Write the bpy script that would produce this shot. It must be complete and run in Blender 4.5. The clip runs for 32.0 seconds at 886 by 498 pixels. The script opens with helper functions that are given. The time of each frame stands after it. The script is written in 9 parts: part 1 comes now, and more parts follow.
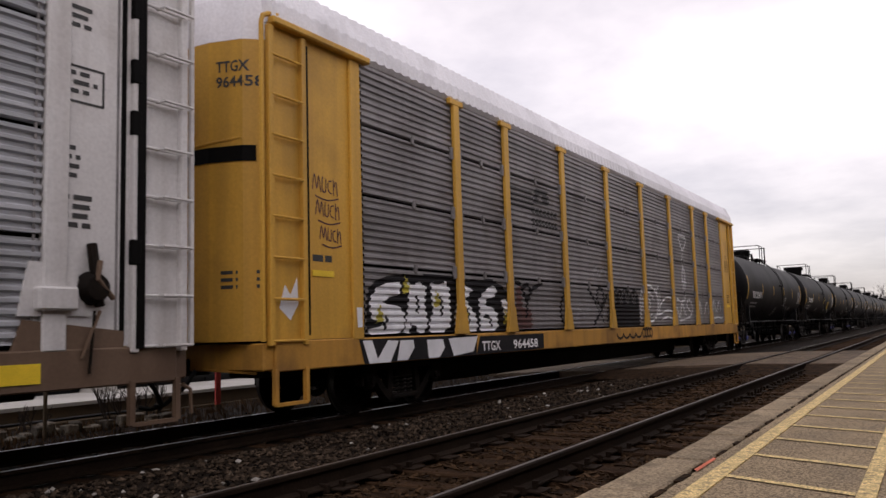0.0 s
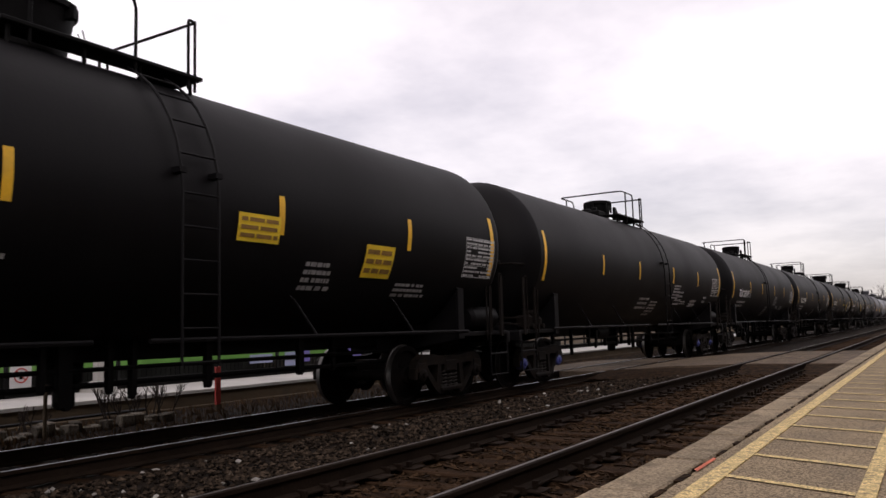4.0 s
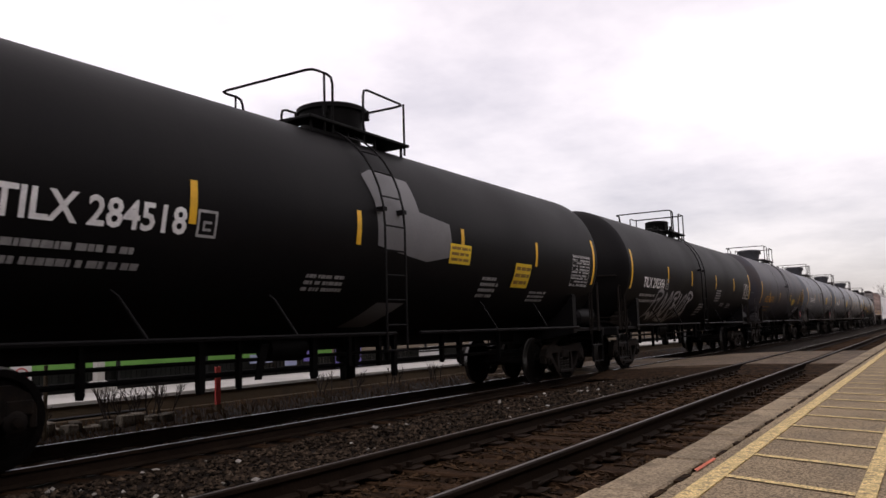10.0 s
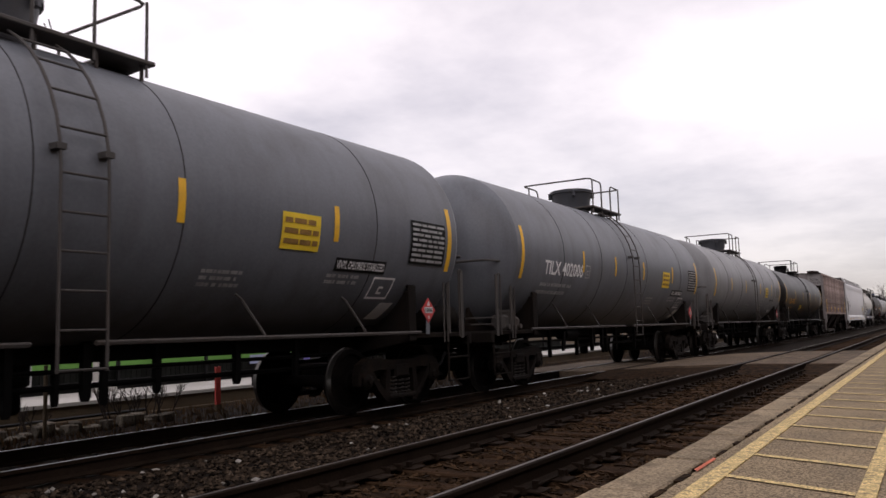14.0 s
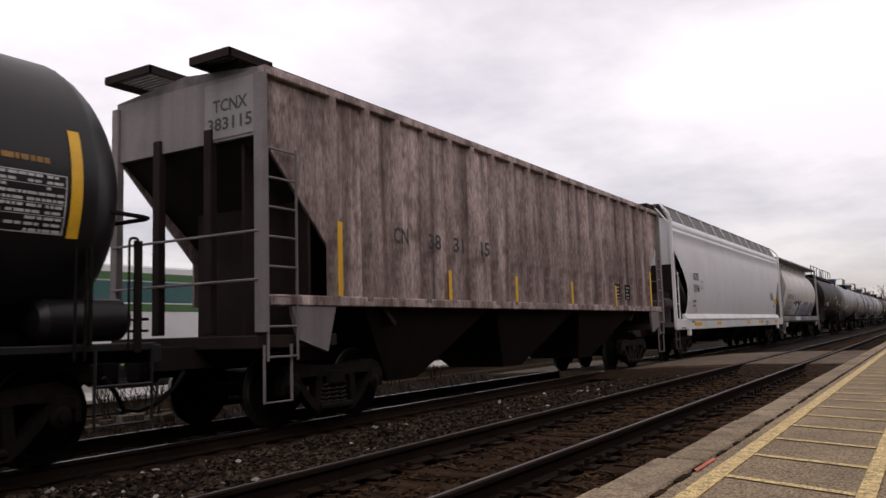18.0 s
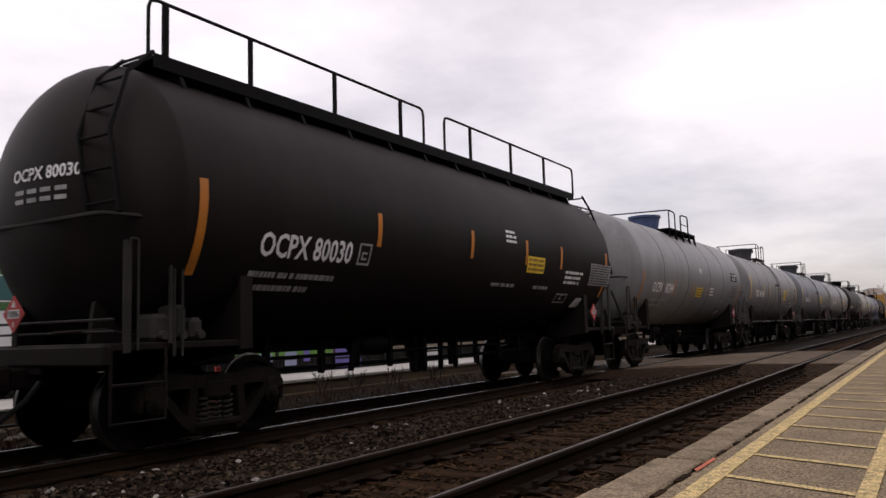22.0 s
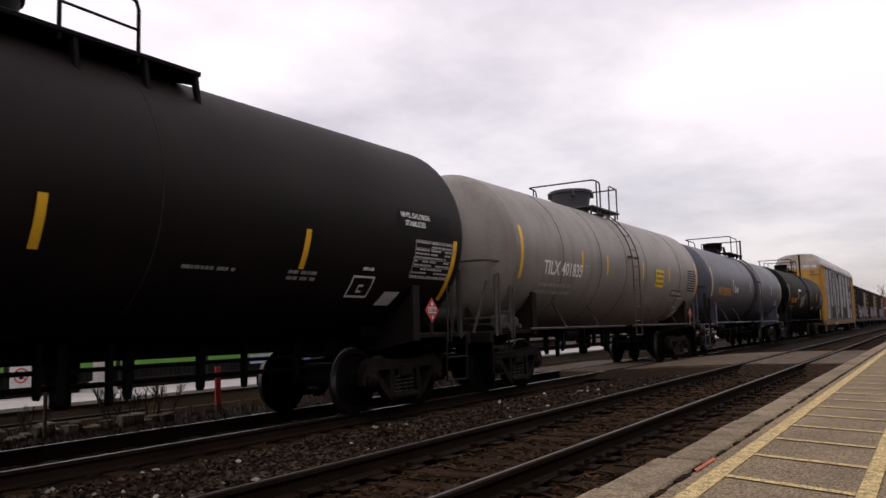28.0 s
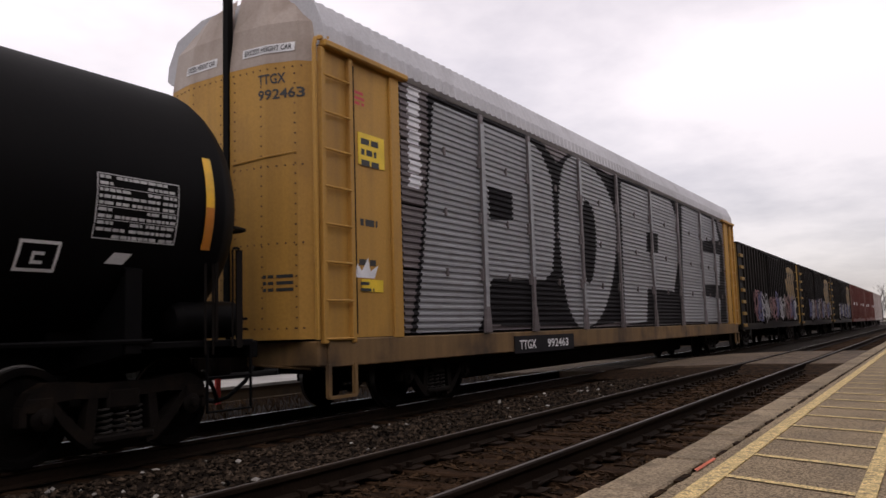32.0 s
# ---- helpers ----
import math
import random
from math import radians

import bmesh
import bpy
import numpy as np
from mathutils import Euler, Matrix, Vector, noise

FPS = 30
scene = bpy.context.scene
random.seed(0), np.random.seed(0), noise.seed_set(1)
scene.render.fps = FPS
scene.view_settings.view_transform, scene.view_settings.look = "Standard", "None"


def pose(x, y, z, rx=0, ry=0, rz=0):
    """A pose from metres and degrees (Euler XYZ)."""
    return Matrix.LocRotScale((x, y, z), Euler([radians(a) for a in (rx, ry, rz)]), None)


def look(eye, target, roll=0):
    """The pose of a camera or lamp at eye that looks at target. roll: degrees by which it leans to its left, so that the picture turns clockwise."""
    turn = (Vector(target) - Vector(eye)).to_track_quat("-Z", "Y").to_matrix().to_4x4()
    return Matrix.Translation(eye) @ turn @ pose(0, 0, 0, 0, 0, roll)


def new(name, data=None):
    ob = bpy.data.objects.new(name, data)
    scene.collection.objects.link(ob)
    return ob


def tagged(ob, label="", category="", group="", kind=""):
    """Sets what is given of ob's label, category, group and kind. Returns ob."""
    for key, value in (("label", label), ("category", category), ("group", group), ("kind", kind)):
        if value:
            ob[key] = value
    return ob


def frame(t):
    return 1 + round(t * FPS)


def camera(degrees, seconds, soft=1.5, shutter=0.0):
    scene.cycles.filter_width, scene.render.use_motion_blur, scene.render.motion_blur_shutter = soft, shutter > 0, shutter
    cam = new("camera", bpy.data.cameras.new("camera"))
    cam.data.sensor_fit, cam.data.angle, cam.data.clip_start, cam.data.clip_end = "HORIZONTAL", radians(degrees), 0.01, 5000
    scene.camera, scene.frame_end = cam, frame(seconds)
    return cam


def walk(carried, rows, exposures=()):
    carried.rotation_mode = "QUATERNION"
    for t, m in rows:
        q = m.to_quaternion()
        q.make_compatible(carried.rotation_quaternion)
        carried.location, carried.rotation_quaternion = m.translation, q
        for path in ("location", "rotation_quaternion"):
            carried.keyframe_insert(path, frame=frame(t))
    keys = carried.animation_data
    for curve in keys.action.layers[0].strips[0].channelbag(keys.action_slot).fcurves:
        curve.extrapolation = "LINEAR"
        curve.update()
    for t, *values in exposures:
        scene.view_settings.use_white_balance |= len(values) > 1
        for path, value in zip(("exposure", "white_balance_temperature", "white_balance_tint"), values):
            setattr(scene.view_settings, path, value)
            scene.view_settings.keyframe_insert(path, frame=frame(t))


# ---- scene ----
# ---- camera and its place: a low stand on the platform, held still ----
YC, ZR = 8.356, -0.185          # centre line and rail top of the train's track
YN = 3.445                      # centre line of the near track, rail top at z = 0
PLAT = 0.19                     # platform top
EYE = Vector((0, 0, 1.023))
YAW, PITCH = radians(31.613), radians(5.890)
AIM = EYE + Vector((math.cos(PITCH) * math.cos(YAW), math.cos(PITCH) * math.sin(YAW), math.sin(PITCH))) * 10

cam = camera(58.5, 32.0, soft=1.5, shutter=0.04)
walk(cam, [(0, look(EYE, AIM, -1.733)), (32, look(EYE, AIM, -1.733))], [(0, 0.0, 6900, 20), (9, 0.0, 6900, 20), (18, -0.10, 6900, 20), (32, -0.13, 6900, 20)])

# the train's speed along the track, metres a second at given seconds
SPEED = [(0, 14.31), (3, 14.14), (6, 13.98), (9, 14.17), (11, 14.35), (13, 14.38), (15, 14.47), (17, 14.59), (19, 14.51), (21, 14.45), (23, 14.44), (25, 14.35), (27, 14.26), (29, 14.19), (32, 14.28)]


def gone(t):
    """How far the train has rolled by t seconds."""
    s = 0.0
    for (a, va), (b, vb) in zip(SPEED, SPEED[1:]):
        if t <= a:
            break
        e = min(t, b)
        ve = va + (vb - va) * (e - a) / (b - a)
        s += (va + ve) / 2 * (e - a)
    return s


# ---- sky and sun: a bright overcast day ----
SUN_EL, SUN_AZ = 42, 235
world = bpy.data.worlds.new("overcast_sky")
scene.world = world
world.use_nodes = True
wn, wl = world.node_tree.nodes, world.node_tree.links
wn.clear()


def wnode(kind, **kw):
    n = wn.new(kind)
    for k, v in kw.items():
        n.inputs[k.replace("_", " ")].default_value = v
    return n


w_out = wn.new("ShaderNodeOutputWorld")
w_sky = wn.new("ShaderNodeTexSky")
w_sky.sky_type, w_sky.sun_disc = "NISHITA", False
w_sky.sun_elevation, w_sky.sun_rotation = radians(SUN_EL), radians(SUN_AZ)
w_blue = wnode("ShaderNodeBackground", Strength=0.03)
w_cloud = wnode("ShaderNodeBackground", Strength=0.92)
w_add = wn.new("ShaderNodeAddShader")
w_tc = wn.new("ShaderNodeTexCoord")
w_sep = wn.new("ShaderNodeSeparateXYZ")
# stretch the clouds towards the horizon, as a flat layer shows
w_flat = wn.new("ShaderNodeVectorMath")
w_flat.operation = "DIVIDE"
w_comb = wn.new("ShaderNodeCombineXYZ")
w_zz = wn.new("ShaderNodeMath")
w_zz.operation = "ADD"
w_zz.inputs[1].default_value = 0.16
w_abs = wn.new("ShaderNodeMath")
w_abs.operation = "ABSOLUTE"
w_noise = wnode("ShaderNodeTexNoise", Scale=0.8, Detail=7.0, Roughness=0.55)
w_ramp = wn.new("ShaderNodeValToRGB")
cr = w_ramp.color_ramp
cr.elements[0].position, cr.elements[0].color = 0.36, (0.56, 0.56, 0.60, 1)
cr.elements[1].position, cr.elements[1].color = 0.60, (1.0, 0.99, 1.0, 1)
wl.new(w_tc.outputs["Generated"], w_sep.inputs[0])
wl.new(w_sep.outputs["Z"], w_abs.inputs[0])
wl.new(w_abs.outputs[0], w_zz.inputs[0])
for i in range(3):
    wl.new(w_zz.outputs[0], w_comb.inputs[i])
wl.new(w_tc.outputs["Generated"], w_flat.inputs[0])
wl.new(w_comb.outputs[0], w_flat.inputs[1])
wl.new(w_flat.outputs[0], w_noise.inputs["Vector"])
wl.new(w_noise.outputs[0], w_ramp.inputs[0])
# brighter overhead, greyer low down
w_alt = wn.new("ShaderNodeMapRange")
w_alt.inputs["From Min"].default_value, w_alt.inputs["From Max"].default_value = 0.0, 0.32
w_alt.inputs["To Min"].default_value, w_alt.inputs["To Max"].default_value = 0.66, 1.2
wl.new(w_abs.outputs[0], w_alt.inputs["Value"])
w_mul = wn.new("ShaderNodeVectorMath")
w_mul.operation = "SCALE"
wl.new(w_ramp.outputs[0], w_mul.inputs[0])
wl.new(w_alt.outputs[0], w_mul.inputs["Scale"])
wl.new(w_mul.outputs[0], w_cloud.inputs["Color"])
wl.new(w_sky.outputs[0], w_blue.inputs["Color"])
wl.new(w_cloud.outputs[0], w_add.inputs[0])
wl.new(w_blue.outputs[0], w_add.inputs[1])
wl.new(w_add.outputs[0], w_out.inputs[0])

sun = new("sun", bpy.data.lights.new("sun", "SUN"))
sun.data.energy, sun.data.angle, sun.data.color = 0.4, radians(25), (1.0, 0.97, 0.93)
_az, _el = radians(SUN_AZ), radians(SUN_EL)
sun.matrix_world = look((0, 0, 30), (-math.sin(_az) * math.cos(_el) * 9, -math.cos(_az) * math.cos(_el) * 9, 30 - math.sin(_el) * 9))

# ---- materials ----
def material(name, color, rough=0.7, metal=0.0, vary=0.25, scale=6.0, bump=0.15, fine=60.0, stain=None, stain_amount=0.0,
             streak=0.0, stretch=(1, 1, 1), per_object=0.0, per_island=0.0, spec=0.5, grain=None):
    """A procedural surface: base colour, two scales of variation, fine relief, optional stains and vertical streaks."""
    m = bpy.data.materials.new(name)
    m.use_nodes = True
    n, l = m.node_tree.nodes, m.node_tree.links
    b = n["Principled BSDF"]
    b.inputs["Metallic"].default_value = metal
    b.inputs["Specular IOR Level"].default_value = spec
    tc = n.new("ShaderNodeTexCoord")
    mp = n.new("ShaderNodeMapping")
    mp.inputs["Scale"].default_value = stretch
    l.new(tc.outputs["Object"], mp.inputs["Vector"])
    big, small = n.new("ShaderNodeTexNoise"), n.new("ShaderNodeTexNoise")
    for t, s, d in ((big, scale * 0.25, 4.0), (small, fine, 3.0)):
        t.inputs["Scale"].default_value, t.inputs["Detail"].default_value = s, d
        l.new(mp.outputs[0], t.inputs["Vector"])
    mr = n.new("ShaderNodeMapRange")
    mr.inputs["From Min"].default_value, mr.inputs["From Max"].default_value = 0.3, 0.7
    mr.inputs["To Min"].default_value, mr.inputs["To Max"].default_value = 1 - vary, 1 + vary
    l.new(big.outputs[0], mr.inputs["Value"])
    mr2 = n.new("ShaderNodeMapRange")
    lo = 0.3 if grain is None else 0.38
    mr2.inputs["From Min"].default_value, mr2.inputs["From Max"].default_value = lo, 1 - lo
    sp = vary * 0.6 if grain is None else grain
    mr2.inputs["To Min"].default_value, mr2.inputs["To Max"].default_value = 1 - sp, 1 + sp
    l.new(small.outputs[0], mr2.inputs["Value"])
    mul = n.new("ShaderNodeMath")
    mul.operation = "MULTIPLY"
    l.new(mr.outputs[0], mul.inputs[0])
    l.new(mr2.outputs[0], mul.inputs[1])
    last = mul.outputs[0]
    for source, amount in (("ob", per_object), ("isl", per_island)):
        if not amount:
            continue
        src = n.new("ShaderNodeObjectInfo").outputs["Random"] if source == "ob" else n.new("ShaderNodeNewGeometry").outputs["Random Per Island"]
        r = n.new("ShaderNodeMapRange")
        r.inputs["To Min"].default_value, r.inputs["To Max"].default_value = 1 - amount, 1 + amount
        l.new(src, r.inputs["Value"])
        k = n.new("ShaderNodeMath")
        k.operation = "MULTIPLY"
        l.new(last, k.inputs[0])
        l.new(r.outputs[0], k.inputs[1])
        last = k.outputs[0]
    col = n.new("ShaderNodeVectorMath")
    col.operation = "SCALE"
    col.inputs[0].default_value = color[:3]
    l.new(last, col.inputs["Scale"])
    out = col.outputs[0]

    def stained(out, tint, amount, vec_scale, lo, hi, detail=6.0):
        t = n.new("ShaderNodeTexNoise")
        t.inputs["Detail"].default_value = detail
        q = n.new("ShaderNodeMapping")
        q.inputs["Scale"].default_value = vec_scale
        l.new(tc.outputs["Object"], q.inputs["Vector"])
        l.new(q.outputs[0], t.inputs["Vector"])
        t.inputs["Scale"].default_value = 1.0
        r = n.new("ShaderNodeMapRange")
        r.inputs["From Min"].default_value, r.inputs["From Max"].default_value = lo, hi
        r.inputs["To Max"].default_value = amount
        l.new(t.outputs[0], r.inputs["Value"])
        mx = n.new("ShaderNodeMix")
        mx.data_type = "RGBA"
        l.new(r.outputs[0], mx.inputs["Factor"])
        l.new(out, mx.inputs["A"])
        mx.inputs["B"].default_value = (*tint[:3], 1)
        return mx.outputs["Result"]

    if stain and stain_amount:
        out = stained(out, stain, stain_amount, (scale * 0.5,) * 3, 0.5, 0.68)
    if stain and streak:
        out = stained(out, stain, streak, (3.5, 3.5, 0.12), 0.45, 0.75)
    l.new(out, b.inputs["Base Color"])
    rr = n.new("ShaderNodeMapRange")
    rr.inputs["To Min"].default_value, rr.inputs["To Max"].default_value = max(0.02, rough - 0.13), min(1, rough + 0.13)
    l.new(big.outputs[0], rr.inputs["Value"])
    l.new(rr.outputs[0], b.inputs["Roughness"])
    if bump:
        bp = n.new("ShaderNodeBump")
        bp.inputs["Strength"].default_value, bp.inputs["Distance"].default_value = bump, 0.02
        l.new(small.outputs[0], bp.inputs["Height"])
        l.new(bp.outputs[0], b.inputs["Normal"])
    return m


RUST = (0.10, 0.045, 0.022)
M = {}


def paint(name, color, rough=0.45, **kw):
    """Weathered vehicle paint, made once for each name."""
    if name not in M:
        args = dict(vary=0.12, scale=2.0, bump=0.05, fine=25.0, stain=(0.07, 0.055, 0.045), stain_amount=0.22, streak=0.25, spec=0.28)
        args.update(kw)
        M[name] = material(name, color, rough, **args)
    return M[name]


M["ballast"] = material("ballast", (0.0150, 0.0108, 0.0080), 0.95, vary=0.5, scale=30, bump=0.6, fine=28, spec=0.05)
M["stone"] = material("ballast_stone", (0.037, 0.0265, 0.0185), 0.9, vary=0.5, scale=20, bump=0.3, fine=60, per_island=0.95, spec=0.05)
M["dirt"] = material("brown_track_dirt", (0.030, 0.0170, 0.0090), 0.95, vary=0.75, scale=34, bump=0.6, fine=30, stain=(0.010, 0.007, 0.005), stain_amount=0.7, spec=0.05)
M["tie"] = material("tie_wood", (0.040, 0.0225, 0.0125), 0.9, vary=0.45, scale=8, bump=0.5, fine=35, stretch=(5, 0.6, 5), per_object=0.4, spec=0.05)
M["rail"] = material("rail_steel_side", (0.017, 0.0110, 0.0075), 0.75, vary=0.3, scale=10, bump=0.2, fine=50, spec=0.05)
M["railtop"] = material("rail_running_surface", (0.62, 0.62, 0.64), 0.28, metal=1.0, vary=0.15, scale=3, bump=0.02, fine=40, stretch=(0.2, 4, 1))
M["asphalt"] = material("platform_asphalt", (0.300, 0.228, 0.142), 0.9, vary=0.22, scale=5, bump=0.6, fine=75, grain=0.55, spec=0.2, stain=(0.10, 0.09, 0.075), stain_amount=0.35)
M["concrete"] = material("edge_concrete", (0.285, 0.222, 0.145), 0.88, vary=0.3, scale=9, bump=0.5, fine=55, grain=0.35, spec=0.2, stain=(0.085, 0.065, 0.045), stain_amount=0.65, per_object=0.14)
M["yline"] = material("worn_yellow_line", (0.74, 0.56, 0.26), 0.85, vary=0.3, scale=60, bump=0.4, fine=70, grain=0.35, spec=0.2, stain=(0.25, 0.19, 0.12), stain_amount=0.95)
M["railtop_dull"] = material("dull_rail_top", (0.16, 0.145, 0.135), 0.5, metal=0.7, vary=0.25, scale=6, bump=0.05, fine=40, stretch=(0.3, 4, 1))
M["pale_stone"] = material("pale_stone", (0.30, 0.28, 0.25), 0.9, vary=0.3, scale=20, bump=0.2, per_island=0.4)
M["litter"] = material("rotten_wood_litter", (0.046, 0.027, 0.0145), 0.9, vary=0.4, scale=20, bump=0.2, per_island=0.6, spec=0.05)
M["orange"] = material("orange_spray_paint", (0.62, 0.14, 0.06), 0.7, vary=0.25, scale=30, bump=0.2, fine=120)
M["plank"] = material("crossing_plank", (0.130, 0.096, 0.066), 0.9, vary=0.4, scale=12, bump=0.4, fine=60, grain=0.35, spec=0.15, stain=(0.06, 0.045, 0.035), stain_amount=0.5, per_object=0.2)
M["ground"] = material("bare_ground", (0.060, 0.042, 0.027), 0.95, vary=0.45, scale=2.5, bump=0.5, fine=12, stain=(0.045, 0.05, 0.025), stain_amount=0.5, spec=0.05)
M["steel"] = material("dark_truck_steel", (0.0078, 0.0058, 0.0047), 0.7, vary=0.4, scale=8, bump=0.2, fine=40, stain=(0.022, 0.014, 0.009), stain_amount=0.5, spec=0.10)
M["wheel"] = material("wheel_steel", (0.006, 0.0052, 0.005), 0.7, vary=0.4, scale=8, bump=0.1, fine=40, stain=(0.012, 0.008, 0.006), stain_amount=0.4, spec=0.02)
M["tread"] = material("wheel_tread", (0.13, 0.125, 0.12), 0.42, metal=1.0, vary=0.2, scale=6, bump=0.05, fine=40)
M["cap_blue"] = material("blue_bearing_cap", (0.05, 0.06, 0.22), 0.5, vary=0.3, scale=10, bump=0.1)
M["spring"] = material("spring_steel", (0.03, 0.027, 0.025), 0.6, vary=0.3, scale=10, bump=0.1, spec=0.1)
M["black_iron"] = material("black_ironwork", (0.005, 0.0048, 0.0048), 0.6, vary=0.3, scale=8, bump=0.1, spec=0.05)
M["hose"] = material("rubber_hose", (0.012, 0.012, 0.012), 0.7, vary=0.2, scale=8, bump=0.1, spec=0.1)
M["yellow_mark"] = material("yellow_reflective_strip", (0.82, 0.46, 0.02), 0.5, vary=0.12, scale=10, bump=0.05, stain=(0.25, 0.16, 0.05), stain_amount=0.3)
M["pale_mark"] = material("pale_reflective_strip", (0.62, 0.52, 0.25), 0.5, vary=0.12, scale=10, bump=0.05)
M["white_letter"] = material("white_stencil_paint", (0.80, 0.80, 0.80), 0.6, vary=0.15, scale=20, bump=0.05)
M["dim_letter"] = material("faded_stencil_paint", (0.33, 0.33, 0.33), 0.6, vary=0.3, scale=25, bump=0.05)
M["table_letter"] = material("stencilled_table_paint", (0.50, 0.50, 0.50), 0.6, vary=0.2, scale=25, bump=0.05)
M["orange_letter"] = material("orange_stencil_paint", (0.60, 0.28, 0.02), 0.6, vary=0.2, scale=20, bump=0.05)
M["dim_orange"] = material("faded_orange_stencil_paint", (0.26, 0.14, 0.03), 0.6, vary=0.3, scale=25, bump=0.05)
M["black_letter"] = material("black_stencil_paint", (0.03, 0.03, 0.03), 0.6, vary=0.2, scale=20, bump=0.05)
M["red_placard"] = material("red_placard", (0.50, 0.05, 0.05), 0.5, vary=0.1, scale=10, bump=0.02)
M["yellow_plate"] = material("yellow_notice_plate", (0.82, 0.57, 0.03), 0.5, vary=0.12, scale=10, bump=0.03)
M["white_plate"] = material("white_notice_plate", (0.68, 0.68, 0.68), 0.5, vary=0.15, scale=10, bump=0.03)
M["graffiti_white"] = material("white_spray_paint", (0.76, 0.77, 0.80), 0.6, vary=0.12, scale=12, bump=0.05)
M["graffiti_black"] = material("black_spray_paint", (0.016, 0.015, 0.017), 0.65, vary=0.3, scale=12, bump=0.05, spec=0.1)
M["graffiti_blue"] = material("blue_spray_paint", (0.05, 0.10, 0.35), 0.6, vary=0.3, scale=12, bump=0.05)
M["graffiti_grey"] = material("thin_grey_spray_paint", (0.20, 0.19, 0.19), 0.6, vary=0.4, scale=12, bump=0.05)
M["graffiti_brown"] = material("maroon_spray_paint", (0.10, 0.04, 0.035), 0.6, vary=0.4, scale=12, bump=0.05)
M["seam"] = material("dirty_jacket_seam", (0.030, 0.028, 0.027), 0.8, vary=0.4, scale=10, bump=0.1, spec=0.1)
M["graffiti_tank"] = material("thin_white_spray_paint", (0.30, 0.30, 0.31), 0.7, vary=0.4, scale=8, bump=0.05)
M["patch_grey"] = material("grey_cover_paint", (0.15, 0.15, 0.155), 0.6, vary=0.2, scale=4, bump=0.05)
M["dark_notice"] = material("black_stencil_panel", (0.010, 0.010, 0.010), 0.6, vary=0.2, scale=10, bump=0.03, spec=0.1)
M["rail_dark"] = material("handrail_dark", (0.030, 0.027, 0.026), 0.6, vary=0.4, scale=8, bump=0.1, spec=0.12)
M["rust_band"] = material("dark_rust_band", (0.036, 0.031, 0.036), 0.8, vary=0.8, scale=6, bump=0.2, spec=0.1)
M["orange_strip"] = material("orange_reflective_strip", (0.50, 0.17, 0.015), 0.5, vary=0.15, scale=10, bump=0.05, stain=(0.2, 0.1, 0.03), stain_amount=0.3)

